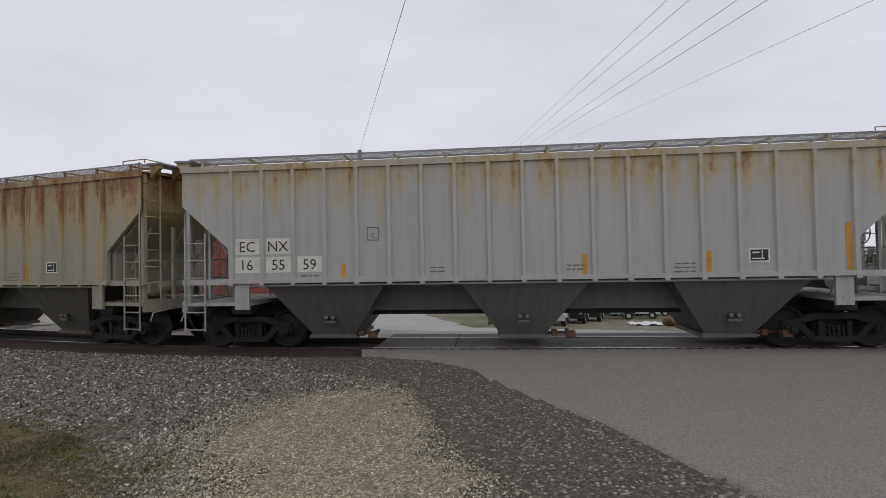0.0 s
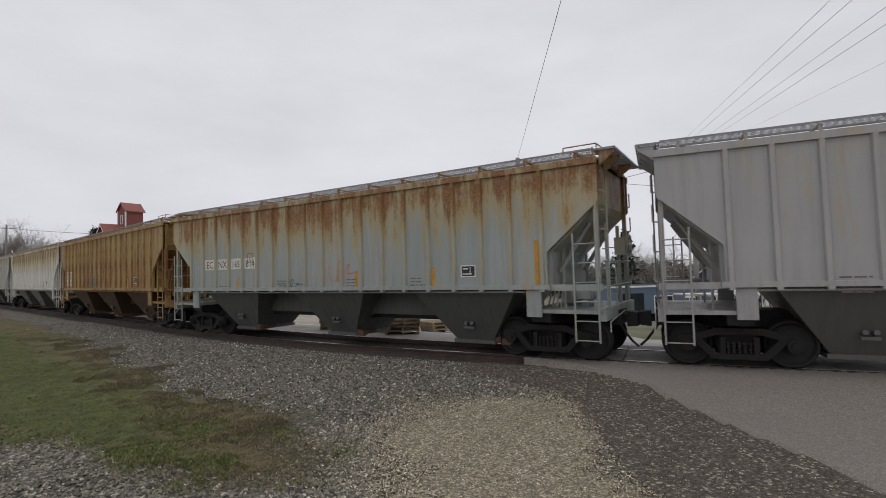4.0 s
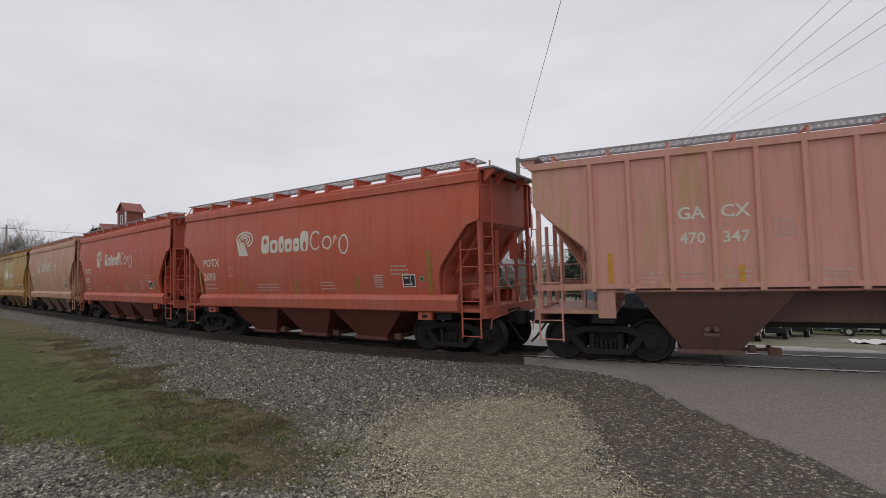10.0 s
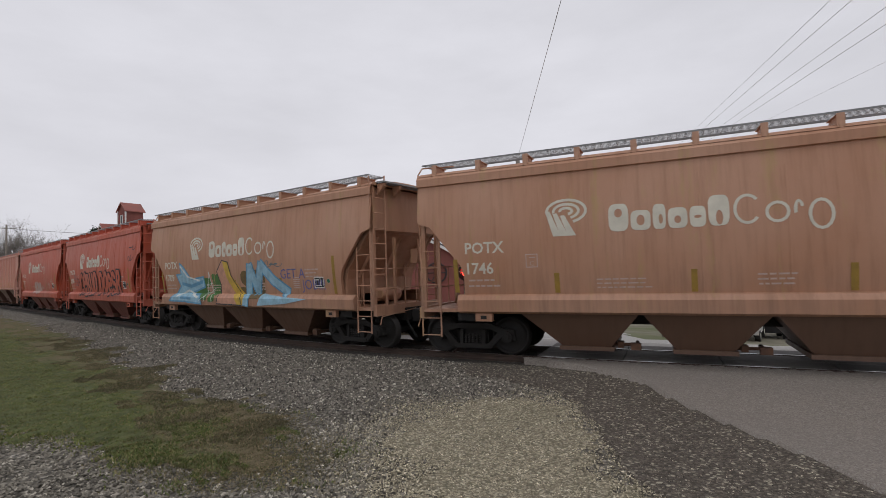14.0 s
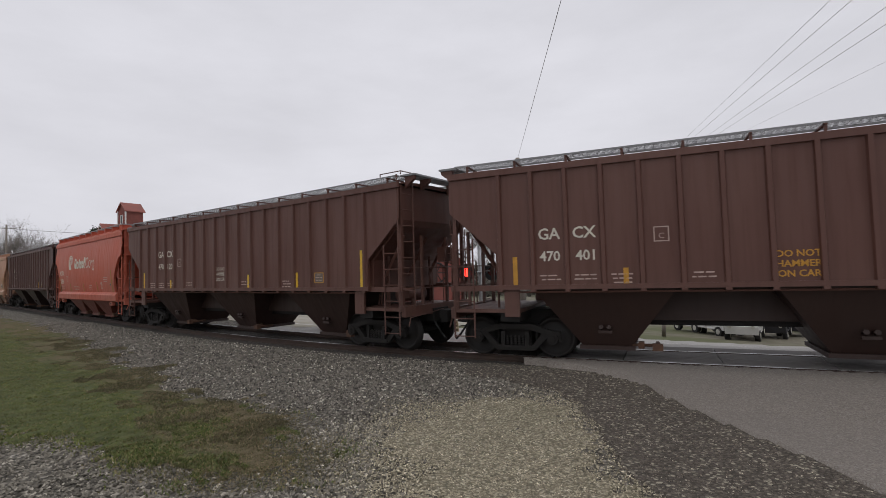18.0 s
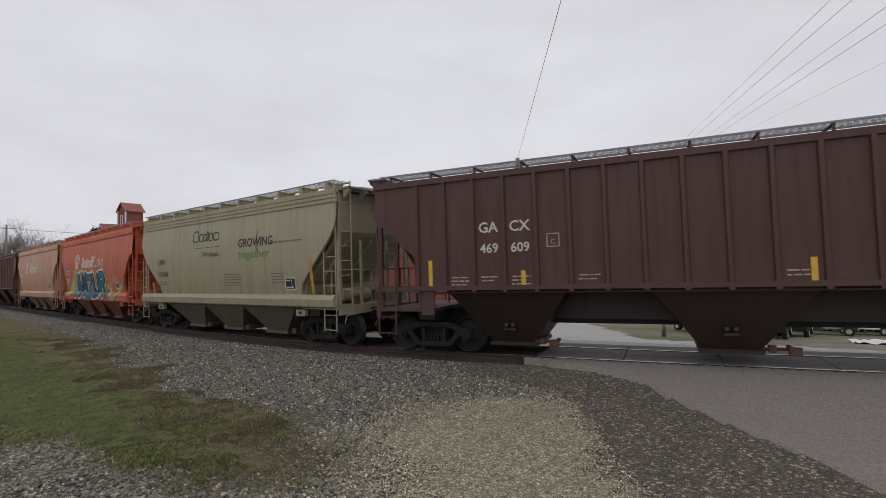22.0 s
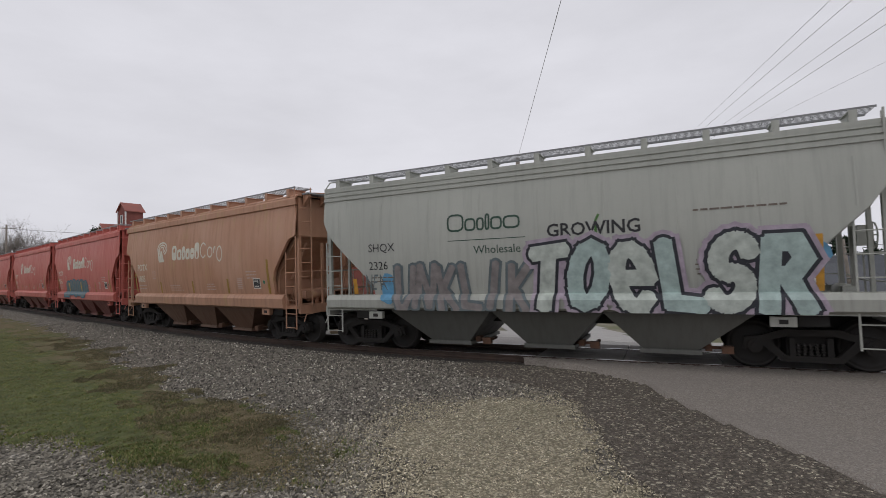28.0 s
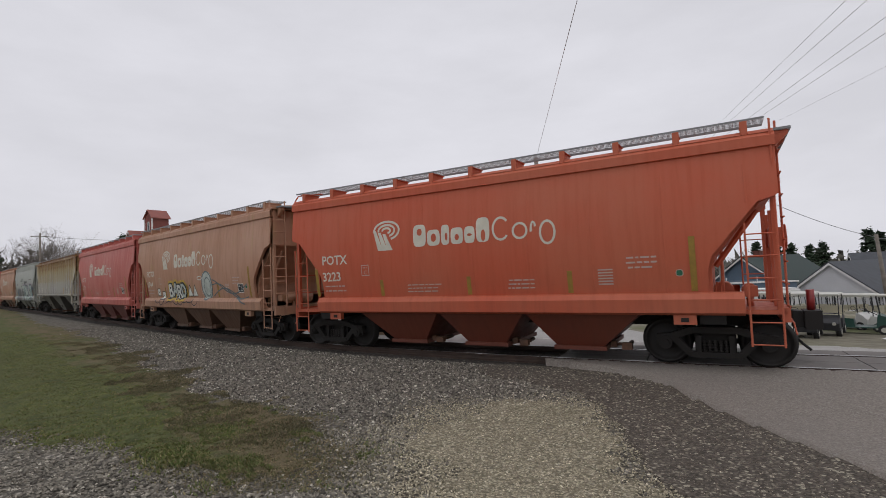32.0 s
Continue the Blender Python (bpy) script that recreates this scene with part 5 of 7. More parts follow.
        mark(car, "graffiti_line", flat(kind, ring(1.4, 1.95, 0.47, 0.57, 0.06, 18) + ring(1.45, 1.9, 0.30, 0.38, 0.04, 14), 0.012), SPRAY["slate"])
        for k_ in range(3):
            mark(car, "graffiti_line", flat(kind, stroke([(1.9 + 0.07 * i, 1.55 + 0.18 * k_ + 0.28 * math.sin(i * 0.12 + k_)) for i in range(38)], 0.045), 0.012 + 0.001 * k_), SPRAY["slate"])
    if "tag" in extra:
        mark(car, "graffiti_tag", swollen(kind, "ROCK", -2.1, -1.0, 1.72, 2.22, 0.085, 0.010, 0.03), SPRAY["slate"])
        scrawl(car, kind, -0.8, 0.2, 1.7, 2.4, 9, 0.04, "slate", 2)
    if "ecnxwide" in extra:
        scrawl(car, kind, -1.9, -0.9, 1.6, 1.95, 11, 0.025, "slate", 4)
        scrawl(car, kind, 0.2, 1.2, 1.7, 2.5, 12, 0.035, "salmon", 3)
bm = bmesh.new()
half = KINDS["smooth"]["half"]
rod(bm, (-half - 0.52, 0.0, 1.02), (-half - 0.52, 0.0, 1.42), 0.07, 10)
part("end_marker", bm, plain("red_reflector", (0.22, 0.02, 0.02), 0.35), CARS[-1][0], "red marker on the last coupler")
bm = bmesh.new()
box(bm, -half - 0.66, -half - 0.38, -0.26, 0.26, 0.66, 1.02)
part("end_device", bm, GREY_PIT, CARS[-1][0], "dark box on the last coupler")


# ---------------------------------------------------------------- the ground
NEARBY = abs(LINE[0] - 20) < 170
LS, LX, LY, LT = (np.array(LINE[i])[NEARBY][::2] for i in range(4))


def lateral(x, y):
    """Distance from the track's centre line (positive on the near side) and place along it, for arrays."""
    x, y = np.asarray(x, float), np.asarray(y, float)
    sh = x.shape
    x, y = x.ravel(), y.ravel()
    lat, s = np.empty(len(x)), np.empty(len(x))
    for i in range(0, len(x), 4000):
        d = (x[i:i + 4000, None] - LX) ** 2 + (y[i:i + 4000, None] - LY) ** 2
        j = d.argmin(1)
        dx, dy = x[i:i + 4000] - LX[j], y[i:i + 4000] - LY[j]
        lat[i:i + 4000] = -dx * np.sin(LT[j]) - dy * np.cos(LT[j])
        s[i:i + 4000] = LS[j]
    return lat.reshape(sh), s.reshape(sh)


def height(x, y, lat):
    """The ground: level on the near side, a low bed under the track, falling away gently beyond it."""
    near = np.interp(lat, [0, 1.2, 1.6, 3.4], [-0.17, -0.17, -0.14, -0.26])
    drop = 0.053 * y + 0.051 * x - 0.65
    far = -0.1 - 12 * np.tanh(np.maximum(drop, -1) / 12)
    t = np.clip((-lat - 1.6) / 5.0, 0, 1)
    t = t * t * (3 - 2 * t)
    return np.where(lat > 0, near, (1 - t) * -0.16 + t * far)


def ground_z(x, y):
    lat, s = lateral(np.array([x]), np.array([y]))
    return float(height(np.array([x]), np.array([y]), lat)[0])


def sheet(name, xs, ys, keep=None, lift=0.0, wobble=0.0, droop=0.0, crown=False):
    """A mesh draped on the ground over a grid, where keep(x, y, lat, s) holds."""
    X, Y = np.meshgrid(xs, ys, indexing="ij")
    lat, s = lateral(X, Y)
    Z = height(X, Y, lat) + lift
    if crown:                                # paved up to the rail
        Z = np.maximum(Z, np.interp(lat, [0.75, 1.5, 3.6], [-0.012, -0.018, -0.22]))
    if wobble:
        rng = np.random.default_rng(3)
        Z = Z + rng.normal(0, wobble, Z.shape) * (np.abs(lat) > 1.7)
    nx, ny = X.shape
    co = np.stack([X, Y, Z], -1).reshape(-1, 3)
    i = np.arange(nx * ny).reshape(nx, ny)
    quads = np.stack([i[:-1, :-1], i[1:, :-1], i[1:, 1:], i[:-1, 1:]], -1).reshape(-1, 4)
    if keep is not None:
        c = co[quads].mean(1)
        quads = quads[keep(c[:, 0], c[:, 1], lat.ravel()[quads].mean(1), s.ravel()[quads].mean(1))]
    if droop:                                # the rim of the layer dips into the ground
        count = np.bincount(quads.ravel(), minlength=len(co))
        rim = (count < 4) & (lat.ravel() > (1.0 if crown else 1.75))
        co[rim, 2] -= droop
    used, inv = np.unique(quads, return_inverse=True)
    me = bpy.data.meshes.new(name)
    me.from_pydata(co[used].tolist(), [], inv.reshape(-1, 4).tolist())
    me.polygons.foreach_set("use_smooth", [True] * len(me.polygons))
    return me


def inside(poly, x, y):
    r = np.zeros(len(x), bool)
    n = len(poly)
    for (x0, y0), (x1, y1) in zip(poly, poly[1:] + poly[:1]):
        if y0 == y1:
            continue
        r ^= ((y0 > y) != (y1 > y)) & (x < (x1 - x0) * (y - y0) / (y1 - y0) + x0)
    return r


def ripple(x, y, k, a, seed):
    """Smooth pseudo-random offsets, to roughen outlines."""
    rng = np.random.default_rng(seed)
    o = np.zeros(len(x))
    for j in range(5):
        fx, fy, ph = rng.uniform(-k, k), rng.uniform(-k, k), rng.uniform(0, 6.28)
        o += np.sin((fx * x + fy * y) * (1 + j) + ph) / (1 + 0.7 * j)
    return o * a


def place(name, me, material, label="", category="", kind="structure", group=""):
    ob = new(name, me)
    ob.data.materials.append(material)
    return tagged(ob, label, category, group, kind)


def stony(name, c0, c1, c2, scale, rough=0.95, stain=(0.07, 0.06, 0.045), much=0.3, deep=0.03):
    """Crushed stone: cells of differing grey with dark gaps, dust and stains."""
    n = Nodes(name, rough)
    cell, dist = n.cells(n.pos, scale), n.cells(n.pos, scale, "Distance")
    r = n.axis(cell, 0)
    col = n.mix(r, c0, c1)
    col = n.mix(n.span(n.axis(cell, 1), 0.8, 0.95), col, c2)
    col = n.mix(n.span(dist, 0.35, 0.7, 0, 0.65), col, tint(c0, 0.3))
    big = n.noise(n.pos, 0.7, 6)
    col = n.mix(n.span(big, 0.48, 0.72, 0, much), col, stain)
    fine = n.noise(n.pos, 60, 3)
    col = n.mix(n.span(fine, 0.4, 0.7, 0, 0.3), col, tint(c1, 0.75))
    n.bump(n.math("SUBTRACT", n.math("MULTIPLY", r, 0.6), dist), 0.9, deep)
    return n.done(col)


BALLAST = stony("crushed_ballast", (0.060, 0.053, 0.043), (0.25, 0.227, 0.186), (0.46, 0.425, 0.36), 19)
TANSTONE = stony("tan_limestone_gravel", (0.17, 0.148, 0.097), (0.41, 0.362, 0.255), (0.58, 0.525, 0.40), 30, much=0.25, stain=(0.13, 0.13, 0.07))
MILLINGS = stony("dark_asphalt_millings", (0.066, 0.055, 0.043), (0.165, 0.14, 0.112), (0.44, 0.40, 0.31), 26, much=0.25)
PALESTONE = stony("pale_gravel", (0.24, 0.235, 0.225), (0.46, 0.45, 0.43), (0.60, 0.58, 0.55), 17)

n = Nodes("worn_asphalt", 0.9)
agg = n.cells(n.pos, 55)
big = n.noise(n.pos, 0.35, 5)
col = n.mix(n.axis(agg, 0), (0.150, 0.131, 0.113), (0.250, 0.222, 0.192))
col = n.mix(n.span(n.axis(agg, 1), 0.88, 0.97), col, (0.27, 0.25, 0.23))
col = n.mix(n.span(big, 0.4, 0.7, 0, 0.4), col, (0.185, 0.166, 0.152))
n.bump(n.axis(agg, 2), 0.35, 0.008)
ASPHALT = n.done(col)

n = Nodes("pale_street_asphalt", 0.9)
agg = n.cells(n.pos, 40)
col = n.mix(n.axis(agg, 0), (0.30, 0.29, 0.275), (0.40, 0.385, 0.365))
col = n.mix(n.span(n.noise(n.pos, 0.3, 6), 0.4, 0.7, 0, 0.5), col, (0.26, 0.25, 0.235))
STREET = n.done(col)

n = Nodes("lawn_soil", 1.0)
big, mid, fine = n.noise(n.pos, 0.45, 6), n.noise(n.pos, 3.5, 7, 0.65), n.noise(n.pos, 30, 6, 0.75)
col = n.mix(n.span(mid, 0.35, 0.65), (0.050, 0.066, 0.017), (0.120, 0.138, 0.040))
fringe = n.math("ADD", n.math("MULTIPLY", n.axis(n.pos, 0), 0.674), n.math("MULTIPLY", n.axis(n.pos, 1), 0.741))
thin = n.math("ADD", n.math("ADD", n.span(n.axis(n.pos, 0), -4.6, -1.8, -0.06, 0.10), n.span(fringe, 2.2, 3.2, 0, 0.16)), n.math("ADD", n.math("MULTIPLY", big, 0.5), n.math("MULTIPLY", mid, 0.5)))
col = n.mix(n.span(thin, 0.50, 0.66, 0, 0.95), col, (0.155, 0.120, 0.066))
col = n.mix(n.span(fine, 0.52, 0.70, 0, 0.6), col, (0.045, 0.036, 0.018))
col = n.mix(n.span(fine, 0.45, 0.34, 0, 0.5), col, (0.20, 0.165, 0.095))
n.bump(n.math("ADD", mid, n.math("MULTIPLY", fine, 0.7)), 0.9, 0.06)
LAWN = n.done(col)

n = Nodes("far_dirt_and_grass", 1.0)
big, mid = n.noise(n.pos, 0.16, 6), n.noise(n.pos, 1.5, 6)
col = n.mix(n.span(mid, 0.35, 0.65), (0.13, 0.118, 0.082), (0.21, 0.19, 0.14))
col = n.mix(n.span(big, 0.46, 0.6), col, (0.10, 0.11, 0.045))
FARDIRT = n.done(col)


def steps(lo, hi, fine_lo, fine_hi, d):
    a = list(np.arange(fine_lo, fine_hi, d))
    x, k = fine_hi, d
    while x < hi:
        a.append(x)
        k *= 1.25
        x += k
    a.append(hi)
    x, k = fine_lo, d
    while x > lo:
        k *= 1.25
        x -= k
        a.insert(0, max(x, lo))
    return np.array(a)


place("ground", sheet("ground", steps(-1500, 1500, -36, 42, 0.6), steps(-400, 2200, -6, 60, 0.6), None, -0.03), FARDIRT,
      "broad flat dirt and thin grass ground", "ground")
place("gravel_shoulder", sheet("gravel_shoulder", np.arange(-45, 8, 0.2), np.arange(-4, 50, 0.2),
      lambda x, y, lat, s: (lat > -3.2) & (lat < 22), 0.0, 0.008), BALLAST, "grey crushed stone shoulder along the railway track", "gravel")
# stone darker than the shoulder's, across the width of the track
BEDSTONE = stony("oily_track_bed", (0.035, 0.03, 0.026), (0.085, 0.074, 0.063), (0.14, 0.125, 0.105), 17)
place("track_bed", sheet("track_bed", np.arange(-60, 8, 0.25), np.arange(8, 75, 0.25), lambda x, y, lat, s: (abs(lat) < 1.55) & (s > -4.8), 0.012), BEDSTONE, "dark oily ballast between and beside the rails", "track bed")
GRASS_EDGE = [(-60, 60), (-28.6, 31.2), (-16.6, 20.4), (-10.9, 14.5), (-6.5, 10.5), (-4.2, 9.0), (-3.1, 8.2), (-2.1, 7.2), (-1.35, 6.25),
              (-1.35, 5.9), (-1.85, 5.5), (-2.9, 5.5), (-3.7, 6.0), (-4.4, 6.35), (-6.5, 7.1), (-9.7, 8.1), (-14, 9.4), (-60, 23)]
SOD_EDGE = [(-60, 60.5), (-28.3, 31.6), (-16.2, 20.9), (-10.4, 15.1), (-6.1, 11.0), (-4.1, 9.3), (-3.0, 8.4), (-2.2, 7.3), (-1.6, 6.4),
            (-2.0, 5.8), (-2.9, 5.65), (-3.9, 6.15), (-4.6, 6.5), (-6.6, 7.25), (-9.8, 8.3), (-14, 9.6), (-60, 23.4)]
TAN_EDGE = [(-0.95, 4.2), (-0.95, 5.07), (-1.45, 6.4), (-1.35, 7.6), (-0.7, 8.5), (0.62, 8.95), (2.0, 9.1), (2.25, 8.05), (2.1, 6.27), (2.1, 4.9), (2.2, 3.9)]
MILL_EDGE = [(2.2, 3.6), (2.1, 6.3), (2.2, 8.1), (1.9, 9.2), (0.7, 10.2), (0.3, 11.2), (1.4, 11.8), (3.4, 9.9), (4.3, 8.4), (4.4, 3.6)]


def rough_in(poly, amp, seed, jitter=0.0):
    rj = np.random.default_rng(seed + 50)

    def keep(x, y, lat, s):
        return inside(poly, x + ripple(x, y, 2.2, amp, seed) + rj.normal(0, jitter, len(x)), y + ripple(x, y, 2.6, amp, seed + 1) + rj.normal(0, jitter, len(x)))
    return keep


in_grass, in_tan, in_mill = rough_in(GRASS_EDGE, 0.12, 1), rough_in(TAN_EDGE, 0.22, 5), rough_in(MILL_EDGE, 0.10, 9)
TAN_CORE = [(0.35 + (x - 0.35) * 0.78, y if y < 5 else 6.4 + (y - 6.4) * 0.82) for x, y in TAN_EDGE]
in_tan_core = rough_in(TAN_CORE, 0.25, 6, 0.14)
place("lawn", sheet("lawn", np.arange(-60, -0.9, 0.1), np.arange(4.8, 58, 0.1), rough_in(SOD_EDGE, 0.2, 1, 0.2), 0.026, 0.008, 0.05), LAWN, "patchy spring lawn with bare brown spots", "lawn")
place("gravel_patch", sheet("gravel_patch", np.arange(-2.2, 3, 0.06), np.arange(3.4, 9.8, 0.06), in_tan_core, 0.022, 0.003, 0.03), TANSTONE, "pale tan limestone gravel patch beside the road", "gravel")
place("road_edge", sheet("road_edge", np.arange(-0.2, 5, 0.06), np.arange(3.4, 12.2, 0.06),
      lambda x, y, lat, s: in_mill(x, y, lat, s) & (lat > 1.15), 0.028, 0.003, 0.03), MILLINGS, "dark loose asphalt millings along the road edge", "gravel")


def road_left(y):
    return np.interp(y, [-20, 4.8, 5.6, 6.3, 7.4, 9.0, 9.95, 11.05, 12.5], [4.6, 4.12, 4.05, 3.92, 3.77, 3.54, 2.89, 1.87, 1.3])


place("road", sheet("road", np.arange(1.0, 26, 0.1), np.arange(-20, 12.6, 0.1),
      lambda x, y, lat, s: (x > road_left(y) + ripple(x, y, 5, 0.015, 2)) & (lat > 0.84), 0.06, 0.0, 0.20, True), ASPHALT, "worn grey-brown asphalt road running to the crossing", "road")
place("street", sheet("street", np.arange(-20, 60, 0.4), np.arange(2, 62, 0.4),
      lambda x, y, lat, s: (lat < -1.42) & (((lat > -8.4 - ripple(x, y, 0.8, 0.25, 6)) & (s < 10 + ripple(x, y, 0.3, 1.0, 4))) | ((x > 2.6) & (x < 7.4 + 0.10 * (y - 17)) & (y < 60))), 0.02), STREET, "pale grey asphalt street beyond the track", "road")
lot = sheet("gravel_lot", np.arange(-70, 6, 0.6), np.arange(10, 100, 0.6), lambda x, y, lat, s: (lat < -2.6) & (lat > -30) & (s > 4) & (s < 75), 0.03)
n = Nodes("pale_lot_gravel", 0.95)
col = n.mix(n.span(n.noise(n.pos, 1.2, 7), 0.3, 0.7), (0.30, 0.28, 0.235), (0.43, 0.40, 0.345))
col = n.mix(n.span(n.noise(n.pos, 0.12, 4), 0.45, 0.65, 0, 0.6), col, (0.22, 0.21, 0.12))
place("gravel_lot", lot, n.done(col), "pale beige gravel lot behind the track", "gravel")

PAINTLINE = plain("road_line_white", (0.62, 0.61, 0.58), 0.8, 0, 0.15, 2)
bm = bmesh.new()
for i in range(60):
    s0, s1 = -30 + i * 0.7, -30 + (i + 1) * 0.7
    v = []
    for s_, l_ in ((s0, -3.5), (s1, -3.5), (s1, -3.66), (s0, -3.66)):
        p = on_line(s_, l_)
        v.append(bm.verts.new((p.x, p.y, ground_z(p.x, p.y) + 0.03)))
    bm.faces.new(v)
tagged(part("road_marking", bm, PAINTLINE), "worn white edge line painted on the street", "road marking", kind="structure")

# ---------------------------------------------------------------- the track
RAILSIDE = plain("rusty_rail", (0.055, 0.036, 0.028), 0.8, 0.2, 0.3)
RAILTOP = plain("polished_rail_top", (0.33, 0.32, 0.31), 0.3, 0.9, 0.1)
TIEWOOD = plain("creosoted_tie", (0.036, 0.029, 0.024), 0.9, 0, 0.35, 5)
PANEL = plain("crossing_panel", (0.15, 0.138, 0.128), 0.85, 0, 0.2, 2)
FLANGE_SHADOW = plain("flangeway_shadow", (0.02, 0.02, 0.02), 0.9)
track = tagged(holder("railway_track", pose(0, 0, 0)), "single railway track of steel rails on dark wooden ties", "railway track", kind="structure")
RS = np.concatenate([np.arange(-600, -40, 8.0), np.arange(-40, 60, 0.5), np.arange(60, 601, 8.0)])
for e in (1, -1):
    bm = bmesh.new()
    prof = [(-0.07, -0.165), (-0.07, -0.145), (-0.012, -0.125), (-0.012, -0.05), (-0.036, -0.035), (-0.036, -0.003), (0.036, -0.003), (0.036, -0.035), (0.012, -0.05), (0.012, -0.125), (0.07, -0.145), (0.07, -0.165)]
    rows = []
    for s_ in RS:
        rows.append([on_line(s_, e * 0.7525 + a, z) for a, z in prof])
    grid(bm, rows, False)
    rail = part("rail", bm, RAILSIDE, track)
    bm = bmesh.new()
    grid(bm, [[on_line(s_, e * 0.7525 + a, 0.0) for a in (-0.033, 0.033)] for s_ in RS], False)
    part("rail_head", bm, RAILTOP, rail, "polished running surface of the rail")
bm = bmesh.new()
box(bm, -0.115, 0.115, -1.3, 1.3, -0.33, -0.168)
tie = mesh_of(bm, "tie")
tie.materials.append(TIEWOOD)
for i in range(170):
    s_ = -4.4 + 0.52 * i
    p = on_line(s_)
    ob = new("tie", tie)
    ob.parent = track
    ob.matrix_basis = pose(p.x, p.y, random.uniform(-0.01, 0.004), 0, 0, -math.degrees(heading(s_)) + 180 + random.uniform(-1, 1))
# crossing panels: between the rails and outside them
for lo, hi, z in ((-0.67, -0.01, -0.012), (0.01, 0.67, -0.012), (-1.40, -0.81, -0.008)):
    for i in range(16):
        s0, s1 = -4.6 - i * 1.9, -4.6 - (i + 1) * 1.9 + 0.022
        bm = bmesh.new()
        for a, b in ((s0, (s0 + s1) / 2), ((s0 + s1) / 2, s1)):
            t_ = [bm.verts.new(on_line(s_, l_, z)) for s_, l_ in ((a, lo), (b, lo), (b, hi), (a, hi))]
            u_ = [bm.verts.new(on_line(s_, l_, z - 0.15)) for s_, l_ in ((a, lo), (b, lo), (b, hi), (a, hi))]
            bm.faces.new(t_)
            for j in range(4):
                bm.faces.new((t_[j], t_[(j + 1) % 4], u_[(j + 1) % 4], u_[j]))
        part("crossing_panel", bm, PANEL, track)
# dark sheet below the panels: the flangeways' shadow put into its colour
bm = bmesh.new()
grid(bm, [[on_line(s_, l_, -0.13) for l_ in (-1.42, 0.9)] for s_ in np.arange(-4.6, -36, -0.5)], False)
part("flangeway_bed", bm, FLANGE_SHADOW, track)


# ---------------------------------------------------------------- loose stones and blades
def scatter(name, pts, sizes, seed, material, label, category="gravel", flat_=0.6):
    """Many small stones in one mesh."""
    rng = np.random.default_rng(seed)
    base = np.array([(1, 0, 0), (-1, 0, 0), (0, 1, 0), (0, -1, 0), (0, 0, 1), (0, 0, -1)], float)
    tri = np.array([(0, 2, 4), (2, 1, 4), (1, 3, 4), (3, 0, 4), (2, 0, 5), (1, 2, 5), (3, 1, 5), (0, 3, 5)])
    n_ = len(pts)
    v = base[None] * rng.uniform(0.6, 1.25, (n_, 6, 1)) + rng.normal(0, 0.16, (n_, 6, 3))
    a, b = rng.uniform(0, 6.283, n_), rng.normal(0, 0.35, n_)
    v *= np.stack([np.ones(n_), rng.uniform(0.55, 0.95, n_), np.full(n_, flat_)], -1)[:, None]
    ca, sa, cb, sb = np.cos(a), np.sin(a), np.cos(b), np.sin(b)
    y, z = v[:, :, 1] * cb[:, None] - v[:, :, 2] * sb[:, None], v[:, :, 1] * sb[:, None] + v[:, :, 2] * cb[:, None]
    x = v[:, :, 0] * ca[:, None] - y * sa[:, None]
    y = v[:, :, 0] * sa[:, None] + y * ca[:, None]
    co = np.stack([x, y, z], -1) * sizes[:, None, None] + pts[:, None, :]
    me = bpy.data.meshes.new(name)
    me.from_pydata(co.reshape(-1, 3).tolist(), [], (tri[None] + 6 * np.arange(n_)[:, None, None]).reshape(-1, 3).tolist())
    return place(name, me, material, label, category, "stuff")


def stone_mat(name, c0, c1, c2):
    n = Nodes(name, 0.9)
    col = n.mix(n.island, c0, c1)
    w = n.math("FRACT", n.math("MULTIPLY", n.island, 37.7))
    col = n.mix(n.span(w, 0.89, 0.96), col, c2)
    col = n.mix(n.span(n.noise(n.pos, 50, 3), 0.45, 0.7, 0, 0.45), col, tint(c0, 0.7))
    return n.done(col)


def spread(count, xr, yr, seed, keep, power=1.0):
    """Random points on the ground in a fan before the camera, denser near it."""
    rng = np.random.default_rng(seed)
    u = rng.uniform(0, 1, count) ** power
    d = yr[0] + (yr[1] - yr[0]) * u
    ang = rng.uniform(xr[0], xr[1], count)
    x, y = d * np.tan(ang), d
    lat, s = lateral(x, y)
    ok = keep(x, y, lat, s)
    x, y, lat = x[ok], y[ok], lat[ok]
    return np.stack([x, y, height(x, y, lat)], -1)


not_road = lambda x, y: x < road_left(y) - 0.02
STONE_GREY = stone_mat("ballast_stone", (0.034, 0.030, 0.025), (0.33, 0.302, 0.252), (0.68, 0.64, 0.55))
STONE_TAN = stone_mat("tan_stone", (0.13, 0.114, 0.078), (0.56, 0.50, 0.36), (0.80, 0.735, 0.57))
STONE_DARK = stone_mat("milling_stone", (0.036, 0.030, 0.024), (0.24, 0.20, 0.158), (0.66, 0.59, 0.47))
STONE_PALE = stone_mat("pale_stone", (0.075, 0.068, 0.056), (0.31, 0.283, 0.23), (0.52, 0.48, 0.40))
rng = np.random.default_rng(8)
grey_pts = spread(120000, (-0.82, 0.25), (4.2, 26), 11, lambda x, y, lat, s: (lat > 1.25) & not_road(x, y) & (~in_grass(x + rng.normal(0, 0.16, len(x)), y + rng.normal(0, 0.16, len(x)), lat, s) | ((x > -3.3) & (rng.random(len(x)) < 0.10))) & ~(in_tan(x + rng.normal(0, 0.25, len(x)), y, lat, s)) & ~(in_mill(x, y, lat, s)) & ((y > 8.2) | (x > -2.0)), 0.8)
